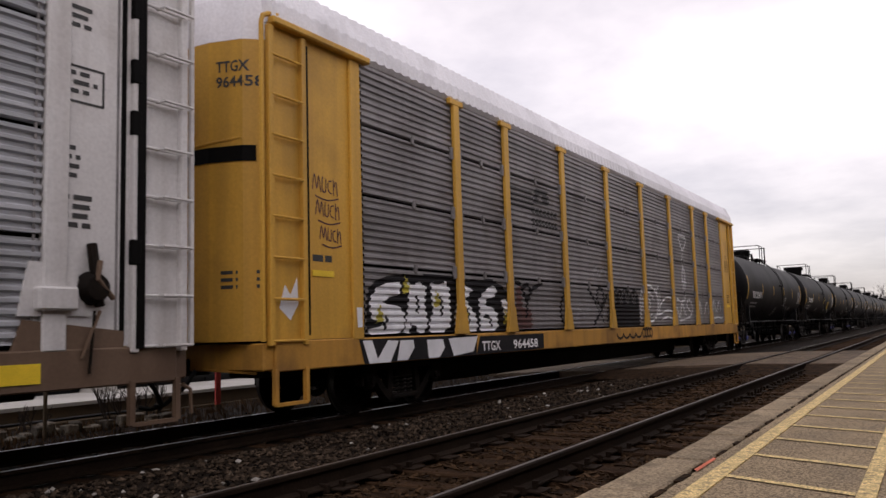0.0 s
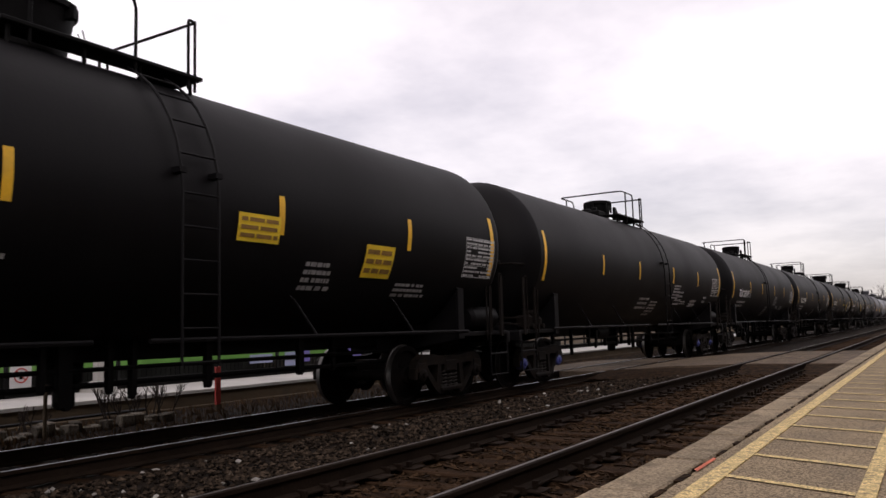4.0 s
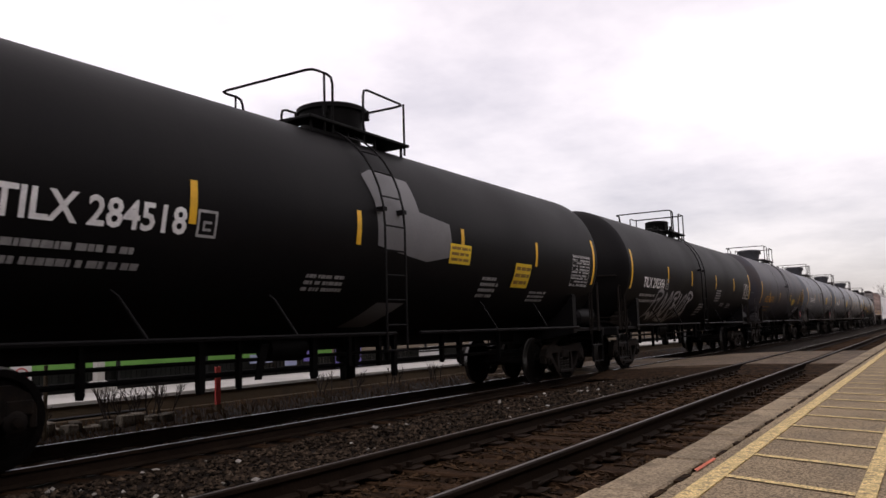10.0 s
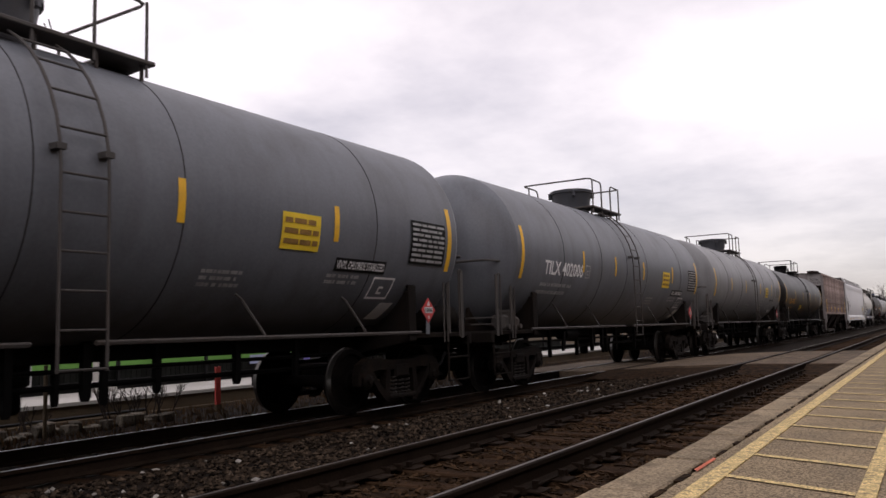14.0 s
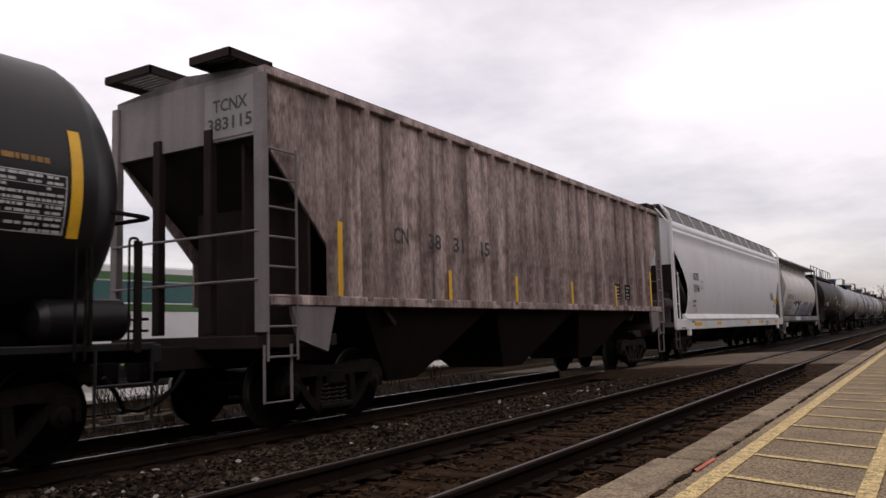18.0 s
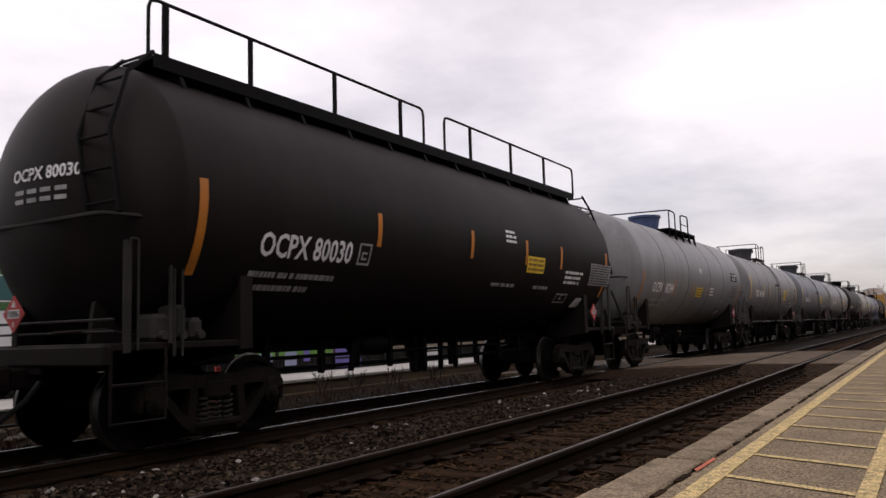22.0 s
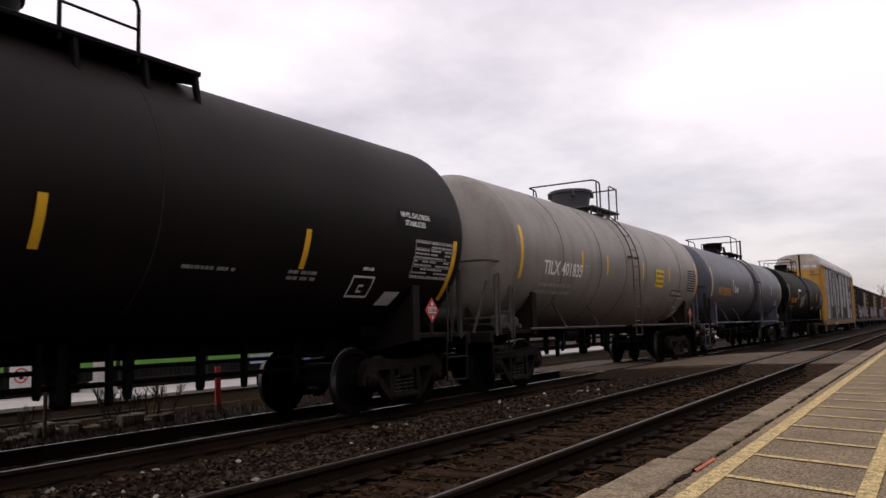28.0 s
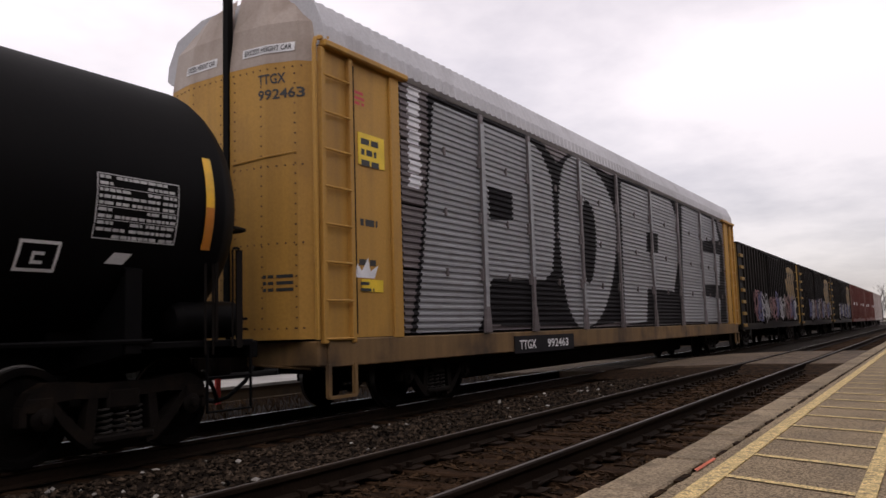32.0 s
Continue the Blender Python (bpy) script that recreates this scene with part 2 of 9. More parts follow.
# ---- mesh building ----
class Geo:
    """Vertices and faces of one mesh."""

    def __init__(self):
        self.v, self.f = [], []

    def add(self, verts, faces):
        k = len(self.v)
        self.v += [tuple(q) for q in verts]
        self.f += [tuple(i + k for i in q) for q in faces]
        return self

    def box(self, x0, x1, y0, y1, z0, z1, c=0.0):
        """A box, with its edges cut off by c."""
        if not c:
            return self.add([(x, y, z) for x in (x0, x1) for y in (y0, y1) for z in (z0, z1)],
                            [(0, 1, 3, 2), (4, 6, 7, 5), (0, 4, 5, 1), (2, 3, 7, 6), (0, 2, 6, 4), (1, 5, 7, 3)])
        lo, hi, vs, ix = (x0, y0, z0), (x1, y1, z1), [], {}
        for s in [(a, b, d) for a in (0, 1) for b in (0, 1) for d in (0, 1)]:
            for ax in range(3):
                q = []
                for i in range(3):
                    e = hi[i] if s[i] else lo[i]
                    q.append(e if i == ax else e + (-c if s[i] else c))
                ix[s, ax] = len(vs)
                vs.append(q)
        fs = []
        for ax in range(3):
            u, w = (ax + 1) % 3, (ax + 2) % 3
            for side in (0, 1):
                ring = []
                for a, b in ((0, 0), (1, 0), (1, 1), (0, 1)):
                    s = [0, 0, 0]
                    s[ax], s[u], s[w] = side, a, b
                    ring.append(ix[tuple(s), ax])
                fs.append(tuple(ring if side else ring[::-1]))
            for a in (0, 1):
                for b in (0, 1):
                    s0, s1 = [0, 0, 0], [0, 0, 0]
                    s0[ax], s1[ax] = 0, 1
                    s0[u] = s1[u] = a
                    s0[w] = s1[w] = b
                    r = (ix[tuple(s0), u], ix[tuple(s1), u], ix[tuple(s1), w], ix[tuple(s0), w])
                    fs.append(r if a == b else r[::-1])
        for s in [(a, b, d) for a in (0, 1) for b in (0, 1) for d in (0, 1)]:
            r = (ix[s, 0], ix[s, 1], ix[s, 2])
            fs.append(r if sum(s) % 2 else r[::-1])
        return self.add(vs, fs)

    def tube(self, pts, r, n=6, closed=False):
        """A round bar along a line of points."""
        pts = [Vector(q) for q in pts]
        m = len(pts)
        vs, fs, side = [], [], None
        for i, q in enumerate(pts):
            a = pts[(i - 1) % m] if closed or i else q
            b = pts[(i + 1) % m] if closed or i < m - 1 else q
            d = (b - a).normalized()
            if side is None:
                side = d.orthogonal().normalized()
            side = (side - d * side.dot(d)).normalized()
            up = d.cross(side)
            vs += [q + side * (r * math.cos(k * math.tau / n)) + up * (r * math.sin(k * math.tau / n)) for k in range(n)]
        for i in range(m if closed else m - 1):
            j = (i + 1) % m
            fs += [(i * n + k, i * n + (k + 1) % n, j * n + (k + 1) % n, j * n + k) for k in range(n)]
        if not closed:
            fs += [tuple(range(n))[::-1], tuple(range((m - 1) * n, m * n))]
        return self.add(vs, fs)

    def lathe(self, profile, axis="x", at=(0, 0, 0), n=24):
        """Turn (along, radius) pairs about an axis."""
        vs, fs = [], []
        for a, r in profile:
            for k in range(n):
                c, s = r * math.cos(k * math.tau / n), r * math.sin(k * math.tau / n)
                q = {"x": (a, c, s), "y": (s, a, c), "z": (c, s, a)}[axis]
                vs.append((q[0] + at[0], q[1] + at[1], q[2] + at[2]))
        for i in range(len(profile) - 1):
            fs += [(i * n + k, (i + 1) * n + k, (i + 1) * n + (k + 1) % n, i * n + (k + 1) % n)[::-1] for k in range(n)]
        fs += [tuple(range(n)), tuple(range((len(profile) - 1) * n, len(profile) * n))[::-1]]
        return self.add(vs, [q[::-1] for q in fs])

    def prism(self, poly, axis, a, b):
        """A flat polygon drawn out along an axis from a to b. Its points are the other two axes in order x, y, z."""
        def at(q, d):
            q = list(q)
            q.insert("xyz".index(axis), d)
            return q
        n = len(poly)
        vs = [at(q, a) for q in poly] + [at(q, b) for q in poly]
        fs = [tuple(range(n))[::-1], tuple(range(n, 2 * n))]
        fs += [(i, (i + 1) % n, n + (i + 1) % n, n + i) for i in range(n)]
        return self.add(vs, fs)

    def loft(self, rings, cap=True):
        """Skin over rings of points of equal number."""
        n = len(rings[0])
        vs = [q for r in rings for q in r]
        fs = []
        for i in range(len(rings) - 1):
            fs += [(i * n + k, i * n + (k + 1) % n, (i + 1) * n + (k + 1) % n, (i + 1) * n + k) for k in range(n)]
        if cap:
            fs += [tuple(range(n))[::-1], tuple(range((len(rings) - 1) * n, len(rings) * n))]
        return self.add(vs, fs)


MESHES = {}


def mesh_of(geo, mat, key=None, smooth=False, name="mesh"):
    if key and (key, mat.name) in MESHES:
        return MESHES[key, mat.name]
    g = geo() if callable(geo) else geo
    me = bpy.data.meshes.new(name)
    me.from_pydata(g.v, [], g.f)
    bm = bmesh.new()
    bm.from_mesh(me)
    bmesh.ops.recalc_face_normals(bm, faces=bm.faces)
    bm.to_mesh(me)
    bm.free()
    me.materials.append(mat)
    if smooth:
        me.polygons.foreach_set("use_smooth", [True] * len(me.polygons))
        me.set_sharp_from_angle(angle=radians(40))
    if key:
        MESHES[key, mat.name] = me
    return me


def part(name, geo, mat, parent=None, label="", at=None, key=None, smooth=False):
    """One mesh object, under a thing or a part."""
    ob = new(name, mesh_of(geo, mat, key, smooth, name))
    if parent:
        ob.parent = parent
    if at is not None:
        ob.matrix_basis = at if isinstance(at, Matrix) else pose(*at)
    if label:
        tagged(ob, label)
    return ob


def thing(name, label, category, at=(0, 0, 0), group="", kind=""):
    ob = new(name)
    ob.empty_display_size = 0.2
    ob.matrix_basis = at if isinstance(at, Matrix) else pose(*at)
    return tagged(ob, label, category, group, kind)


# ---- sprayed and painted marks ----
def spans(polys, z):
    """Even-odd spans of a set of outlines at a height."""
    xs = []
    for poly in polys:
        for (xa, za), (xb, zb) in zip(poly, poly[1:] + poly[:1]):
            if (za <= z) != (zb <= z):
                xs.append(xa + (xb - xa) * (z - za) / (zb - za))
    xs.sort()
    return list(zip(xs[::2], xs[1::2]))


def draped(polys, zs, at):
    """A painted outline cut at the given heights and laid on a surface; at(x, z) is the surface."""
    g, ids = Geo(), {}

    def vert(x, z):
        k = (round(x, 4), round(z, 4))
        if k not in ids:
            ids[k] = len(g.v)
            g.v.append(tuple(at(x, z)))
        return ids[k]
    cuts = [spans(polys, min(max(z, zs[0] + 1e-5), zs[-1] - 1e-5)) for z in zs]
    for a, b, lo, hi in zip(zs, zs[1:], cuts, cuts[1:]):
        if len(lo) != len(hi):
            lo = hi = spans(polys, (a + b) / 2)
        for (p, q), (r, s) in zip(lo, hi):
            f = []
            for k in (vert(p, a), vert(q, a), vert(s, b), vert(r, b)):
                if k not in f:
                    f.append(k)
            if len(f) > 2:
                g.f.append(tuple(f))
    return g


def stroke(pts, w):
    """Outline of a hand-sprayed line of width w."""
    out_l, out_r = [], []
    for i, (x, z) in enumerate(pts):
        a, b = pts[max(0, i - 1)], pts[min(len(pts) - 1, i + 1)]
        dx, dz = b[0] - a[0], b[1] - a[1]
        d = math.hypot(dx, dz) or 1
        out_l.append((x - dz / d * w, z + dx / d * w))
        out_r.append((x + dz / d * w, z - dx / d * w))
    return out_l + out_r[::-1]


def bend(pts, n=4):
    """A smooth line through points."""
    out = []
    for i in range(len(pts) - 1):
        p0, p1, p2, p3 = pts[max(0, i - 1)], pts[i], pts[i + 1], pts[min(len(pts) - 1, i + 2)]
        for k in range(n):
            t = k / n
            out.append(tuple(0.5 * (2 * b + (c - a) * t + (2 * a - 5 * b + 4 * c - d) * t * t + (3 * b - a - 3 * c + d) * t ** 3) for a, b, c, d in zip(p0, p1, p2, p3)))
    return out + [pts[-1]]

# ---- setting: ground, tracks, platform ----
rnd = random.Random(7)


def bed_height(x, y):
    """Height of the stone bed and the ground across the tracks."""
    base = -0.235                                   # near track, filled to the tie tops
    if y < 2.3:
        base = -0.235 - 0.17 * (2.3 - y) / 0.8
    if y > 5.0:
        base = -0.235 - 0.06 * min(1, (y - 5.0) / 1.0)
    if y > 6.7:
        base = -0.32 - 0.07 * min(1, (y - 6.7) / 0.6)
    if y > 10.1:
        base = -0.39 + 0.06 * min(1, (y - 10.1) / 1.0)
    n = noise.noise((x * 1.3, y * 1.3, 0)) * 0.03 + noise.noise((x * 6, y * 6, 3)) * 0.012
    return base + n


def grid_sheet(xs, ys, fn):
    g = Geo()
    vs = [(x, y, fn(x, y)) for x in xs for y in ys]
    n = len(ys)
    return g.add(vs, [(i * n + j, (i + 1) * n + j, (i + 1) * n + j + 1, i * n + j + 1) for i in range(len(xs) - 1) for j in range(n - 1)])


ground = part("ground", Geo().box(-400, 2400, -900, 1500, -1.2, -0.72), M["ground"])
tagged(ground, "bare brown earth with dead weeds beside the railway", "ground", kind="structure")
XS = [-14 + 0.22 * i for i in range(260)] + [43 + 1.5 * i for i in range(60)] + [135 + 12 * i for i in range(60)]
YS = [1.45 + 0.16 * i for i in range(70)]
bed = part("ballast_bed", grid_sheet(XS, YS, bed_height), M["ballast"], smooth=True)
tagged(bed, "grey crushed stone bed under two railway tracks", "ballast", kind="structure")
dirt = part("dirt_fill", grid_sheet([-12 + 0.25 * i for i in range(130)] + [20.5 + 3 * i for i in range(60)], [1.56 + 0.12 * i for i in range(28)],
                                    lambda x, y: -0.222 - 0.14 * max(0, 2.35 - y) / 0.8 + noise.noise((x * 2, y * 2, 9)) * 0.022 + noise.noise((x * 9, y * 9, 5)) * 0.01), M["dirt"])
tagged(dirt, "brown dirt and rotten wood filling the near track", "ground", kind="structure")

RAIL = [(-0.07, -0.17), (0.07, -0.17), (0.07, -0.158), (0.012, -0.135), (0.010, -0.045), (0.036, -0.035), (0.036, -0.006),
        (0.028, 0.0), (-0.028, 0.0), (-0.036, -0.006), (-0.036, -0.035), (-0.010, -0.045), (-0.012, -0.135), (-0.07, -0.158)]


def rail(y, z):
    ob = part("rail", Geo().prism([(y + a, z + b) for a, b in RAIL], "x", -40, 700), M["rail"])
    tagged(ob, "rusty steel rail with a bright worn top", "rail", group="rails", kind="structure")
    part("running_surface", Geo().box(-40, 700, y - 0.013, y + 0.013, z - 0.001, z + 0.003), M["railtop"] if y > 6 else M["railtop_dull"], ob, "worn rail top")
    return ob


RAILS = [(YN - 0.715, 0.0), (YN + 0.715, 0.0), (YC - 0.715, ZR), (YC + 0.715, ZR)]
for y, z in RAILS:
    rail(y, z)

# platform: body, concrete edge slabs, asphalt top, yellow lines
platform = part("platform", Geo().box(-30, 260, -9, 1.235, -0.9, PLAT - 0.012), M["asphalt"])
tagged(platform, "worn asphalt station platform with faded yellow hatching", "platform", kind="structure")
part("edge_footing", Geo().box(-30, 260, 1.235, 1.50, -0.9, PLAT - 0.14), M["concrete"], platform, "stained concrete footing")
YL0, YL1 = 1.150, 1.045
part("yellow_line", Geo().box(-12, 120, YL1, YL0, PLAT - 0.013, PLAT - 0.004), M["yline"], platform, "worn yellow safety line")
part("yellow_line", Geo().box(-12, 60, 0.30, 0.385, PLAT - 0.013, PLAT - 0.004), M["yline"], platform, "worn yellow safety line")
for i in range(-4, 62):
    x = 4.60 + 0.79 * i
    part("yellow_stripe", Geo().add([(x - 0.035, YL1 - 0.002, PLAT - 0.005), (x + 0.035, YL1 - 0.002, PLAT - 0.005), (x - 0.23, 0.39, PLAT - 0.005), (x - 0.30, 0.39, PLAT - 0.005)],
                                    [(0, 1, 2, 3)]), M["yline"], platform, key=None)
part("orange_mark", Geo().add([(4.66, 1.216, PLAT - 0.004), (4.70, 1.246, PLAT - 0.004), (5.16, 1.244, PLAT - 0.004), (5.12, 1.216, PLAT - 0.004)], [(0, 1, 2, 3)]), M["orange"], platform, "orange spray mark")

# unseen wall added behind the platform to block low sky light from the train
M["brick_wall"] = material("dull_brick_wall", (0.075, 0.052, 0.042), 0.9, vary=0.3, scale=6, bump=0.4, fine=30, stain=(0.05, 0.04, 0.035), stain_amount=0.4, spec=0.1)
tagged(part("wall_station", Geo().box(-30, 110, -5.6, -5.2, -0.5, 7.2), M["brick_wall"]), "plain dull brick station wall behind the platform", "wall", kind="structure")

# ---- rolling stock: bogies ----
WR = 0.487
AXLE = 0.888


def wheelset_geo():
    g = Geo().lathe([(-1.02, 0.06), (-1.02, 0.075), (-0.80, 0.075), (-0.76, 0.09), (0.76, 0.09), (0.80, 0.075), (1.02, 0.075), (1.02, 0.06)], "y", n=12)
    for s in (-1, 1):
        prof = [(0.815, 0.10), (0.815, 0.14), (0.775, 0.17), (0.745, 0.385), (0.79, 0.412), (0.79, 0.470), (0.785, WR), (0.70, WR + 0.004), (0.695, WR + 0.025), (0.675, WR + 0.03),
                (0.665, WR + 0.02), (0.665, 0.412), (0.705, 0.385), (0.715, 0.17), (0.68, 0.14), (0.68, 0.10)]
        g.lathe([(a * s, r) for a, r in prof], "y", n=40)
        for k in range(3):
            a = k * math.tau / 3
            g.box(math.cos(a) * 0.25 - 0.02, math.cos(a) * 0.25 + 0.02, s * 0.75, s * 0.775, math.sin(a) * 0.25 - 0.02, math.sin(a) * 0.25 + 0.02)
    return g


def wheelset_mesh():
    if "wheelset" in MESHES:
        return MESHES["wheelset"]
    me = mesh_of(wheelset_geo, M["wheel"], smooth=True, name="wheelset")
    me.materials.append(M["tread"])
    for q in me.polygons:
        rs = [math.hypot(me.vertices[i].co.x, me.vertices[i].co.z) for i in q.vertices]
        if WR - 0.0005 < min(rs) < WR + 0.006 and len(rs) == 4:
            q.material_index = 1
    MESHES["wheelset"] = me
    return me


def side_frame_geo():
    """A cast frame: arched top bar, two windows, a low spring seat and pedestals over the bearings."""
    def strip(line, t, g):
        for (x0, z0, h0), (x1, z1, h1) in zip(line, line[1:]):
            g.prism([(x0, z0 - h0), (x1, z1 - h1), (x1, z1 + h1), (x0, z0 + h0)], "y", -t, t)
    g = Geo()
    strip([(-1.09, 0.54, 0.05), (-1.02, 0.62, 0.085), (-0.85, 0.69, 0.10), (-0.55, 0.695, 0.085), (-0.3, 0.67, 0.075), (0.3, 0.67, 0.075), (0.55, 0.695, 0.085), (0.85, 0.69, 0.10), (1.02, 0.62, 0.085), (1.09, 0.54, 0.05)], 0.075, g)
    for s in (-1, 1):
        strip([(s * 0.82, 0.62, 0.07), (s * 0.70, 0.45, 0.075), (s * 0.52, 0.27, 0.075), (s * 0.40, 0.18, 0.07), (s * 0.28, 0.15, 0.06)], 0.070, g)
        g.prism([(s * 0.46, 0.20), (s * 0.34, 0.20), (s * 0.29, 0.64), (s * 0.40, 0.64)], "y", -0.065, 0.065)
        g.box(s * 0.92 - 0.14, s * 0.92 + 0.14, -0.085, 0.085, 0.50, 0.66, 0.02)
        g.box(s * 1.07 - 0.035, s * 1.07 + 0.035, -0.07, 0.07, 0.38, 0.58, 0.015)
    g.box(-0.36, 0.36, -0.10, 0.10, 0.14, 0.22, 0.02)
    return g


def spring_geo():
    g = Geo()
    for x in (-0.18, 0.0, 0.18):
        pts = [(x + 0.075 * math.cos(a), 0.075 * math.sin(a), 0.23 + 0.30 * a / (math.tau * 5)) for a in [k * math.tau / 8 for k in range(41)]]
        g.tube(pts, 0.015, 5)
    return g


def bearing_geo(s):
    return Geo().lathe([(s * 0.95, 0.10), (s * 0.96, 0.12), (s * 1.10, 0.12), (s * 1.12, 0.10), (s * 1.125, 0.055), (s * 1.16, 0.05), (s * 1.165, 0.03)], "y", n=14)


WHEELSETS = []


def bogie(car, x, cap=None, frame_mat=None):
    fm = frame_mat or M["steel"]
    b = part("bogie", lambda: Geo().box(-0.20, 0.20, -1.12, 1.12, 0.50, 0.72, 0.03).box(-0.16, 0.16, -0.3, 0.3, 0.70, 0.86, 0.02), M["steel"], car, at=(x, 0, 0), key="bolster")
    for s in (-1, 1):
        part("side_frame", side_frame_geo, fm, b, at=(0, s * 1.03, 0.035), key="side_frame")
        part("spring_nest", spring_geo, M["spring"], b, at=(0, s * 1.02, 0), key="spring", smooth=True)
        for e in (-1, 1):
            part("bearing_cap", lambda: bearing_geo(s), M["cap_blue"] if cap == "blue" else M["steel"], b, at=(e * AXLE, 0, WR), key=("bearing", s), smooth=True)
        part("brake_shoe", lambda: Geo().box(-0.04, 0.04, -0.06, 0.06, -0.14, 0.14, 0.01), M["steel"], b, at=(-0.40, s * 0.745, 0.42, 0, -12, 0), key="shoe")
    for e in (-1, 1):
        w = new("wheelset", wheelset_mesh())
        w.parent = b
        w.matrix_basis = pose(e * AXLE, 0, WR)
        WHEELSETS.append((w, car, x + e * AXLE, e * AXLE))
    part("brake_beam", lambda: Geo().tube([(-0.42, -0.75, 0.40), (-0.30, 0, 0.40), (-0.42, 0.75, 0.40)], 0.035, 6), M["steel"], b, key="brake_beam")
    return b


def coupler(car, x, s, mat):
    """Knuckle coupler and its hose at one end (s: -1 front, 1 rear)."""
    c = part("coupler", lambda: Geo().box(min(-s * 0.9, 0.04 * s), max(-s * 0.9, 0.04 * s), -0.09, 0.09, 0.72, 0.94, 0.02).box(min(-0.22 * s, 0.06 * s), max(-0.22 * s, 0.06 * s), -0.16, 0.17, 0.68, 0.98, 0.04), mat, car, at=(x, 0, 0), key=("coupler", s))
    part("air_hose", lambda: Geo().tube([(-s * 0.35, -0.42, 0.80), (-s * 0.2, -0.42, 0.62), (0.0, -0.30, 0.42), (s * 0.1, -0.15, 0.36), (s * 0.14, 0, 0.38)], 0.028, 6), M["hose"], c, key=("hose", s), smooth=True)
    return c

# ---- tank cars ----
TR, TZ = 1.62, 2.765           # tank radius, height of its axis over the rail


def skin(x, z, out=0.006):
    """The point of the tank's near side at a height."""
    d = (TR + out) ** 2 - (z - TZ) ** 2
    return (x, -math.sqrt(max(d, 0.0004)), z)


def patch(x0, x1, z0, z1, out=0.006, lean=0.0):
    """A painted or stuck-on rectangle that follows the tank."""
    n = max(2, int(abs(z1 - z0) / 0.12) + 1)
    vs = []
    for i in range(n + 1):
        z = z0 + (z1 - z0) * i / n
        vs += [skin(x0 + lean * i / n, z, out), skin(x1 + lean * i / n, z, out)]
    return vs, [(2 * i, 2 * i + 1, 2 * i + 3, 2 * i + 2) for i in range(n)]


LETTERS = {}


def letters(text, height, width):
    """Vertices and faces of a line of text, width by height metres, from the built-in font."""
    if text not in LETTERS:
        cu = bpy.data.curves.new("letters", "FONT")
        cu.body, cu.resolution_u, cu.offset = text, 2, 0.022
        ob = bpy.data.objects.new("letters", cu)
        scene.collection.objects.link(ob)
        dg = bpy.context.evaluated_depsgraph_get()
        me = bpy.data.meshes.new_from_object(ob.evaluated_get(dg))
        vs, fs = [tuple(v.co) for v in me.vertices], [tuple(q.vertices) for q in me.polygons]
        bpy.data.objects.remove(ob)
        bpy.data.curves.remove(cu)
        bpy.data.meshes.remove(me)
        x0, x1 = min(v[0] for v in vs), max(v[0] for v in vs)
        z0, z1 = min(v[1] for v in vs), max(v[1] for v in vs)
        LETTERS[text] = ([((v[0] - x0) / (x1 - x0), (v[1] - z0) / (z1 - z0)) for v in vs], fs)
    vs, fs = LETTERS[text]
    return [(a * width, b * height) for a, b in vs], fs


def text_on_tank(car, text, x, z, width, height, mat, name="lettering", rise=0.0):
    vs, fs = letters(text, height, width)
    return part(name, Geo().add([skin(x + a, z + b + rise * a) for a, b in vs], fs), mat, car)


def small_print(car, x, z, width, rows, mat, pitch=0.13, tall=0.065, seed=1, lean=0.0):
    """Lines of writing too small to read: plain bars."""
    q = random.Random(seed)
    g = Geo()
    for i in range(rows):
        a, end = x + lean * i, x + lean * i + width * q.uniform(0.75, 1.0)
        while a < end - 0.05:
            w = min(q.uniform(0.035, 0.12), end - a)
            g.add(*patch(a, a + w, z - pitch * i - tall, z - pitch * i))
            a += w + q.choice((0.012, 0.014, 0.016, 0.05))
    return part("small_print", g, mat, car)


def plate(car, x0, x1, z0, z1, mat, name, label, rows=0, ink=None):
    p = part(name, Geo().add(*patch(x0, x1, z0, z1, 0.012)), mat, car, label)
    if rows:
        g = Geo()
        q = random.Random(int(x0 * 100))
        h = (z1 - z0) / (rows * 2 + 1)
        for i in range(rows):
            z = z1 - h * (2 * i + 1)
            a = x0 + 0.04
            while a < x1 - 0.1:
                b = min(x1 - 0.04, a + q.uniform(0.10, 0.3))
                g.add(*patch(a, b, z - h, z, 0.018))
                a = b + 0.03
        part("print", g, ink, p)
    return p


def ruled_panel(car, x0, x1, z0, z1, mat, rows=10, cols=5):
    """A stencilled table: border, ruling and words too small to read as plain bars."""
    q = random.Random(int(x0 * 50))
    p = part("spec_panel", Geo().add(*patch(x0, x1, z1 - 0.010, z1)).add(*patch(x0, x1, z0, z0 + 0.010)).add(*patch(x0, x0 + 0.012, z0, z1)).add(*patch(x1 - 0.012, x1, z0, z1)), mat, car, "white stencilled specification table")
    h = (z1 - z0) / rows
    g = Geo()
    for i in range(rows):
        z = z1 - h * i
        if i in (2, 5, 7):
            g.add(*patch(x0, x1, z - 0.006, z))
        for c in range(cols):
            a, b = x0 + 0.03 + (x1 - x0 - 0.05) * c / cols, x0 + 0.02 + (x1 - x0 - 0.05) * (c + 1) / cols
            while a < b - 0.03 and q.random() < 0.9:
                w = min(q.uniform(0.03, 0.10), b - a)
                g.add(*patch(a, a + w, z - h * 0.78, z - h * 0.30))
                a += w + 0.014
    part("print", g, mat, p)
    return p


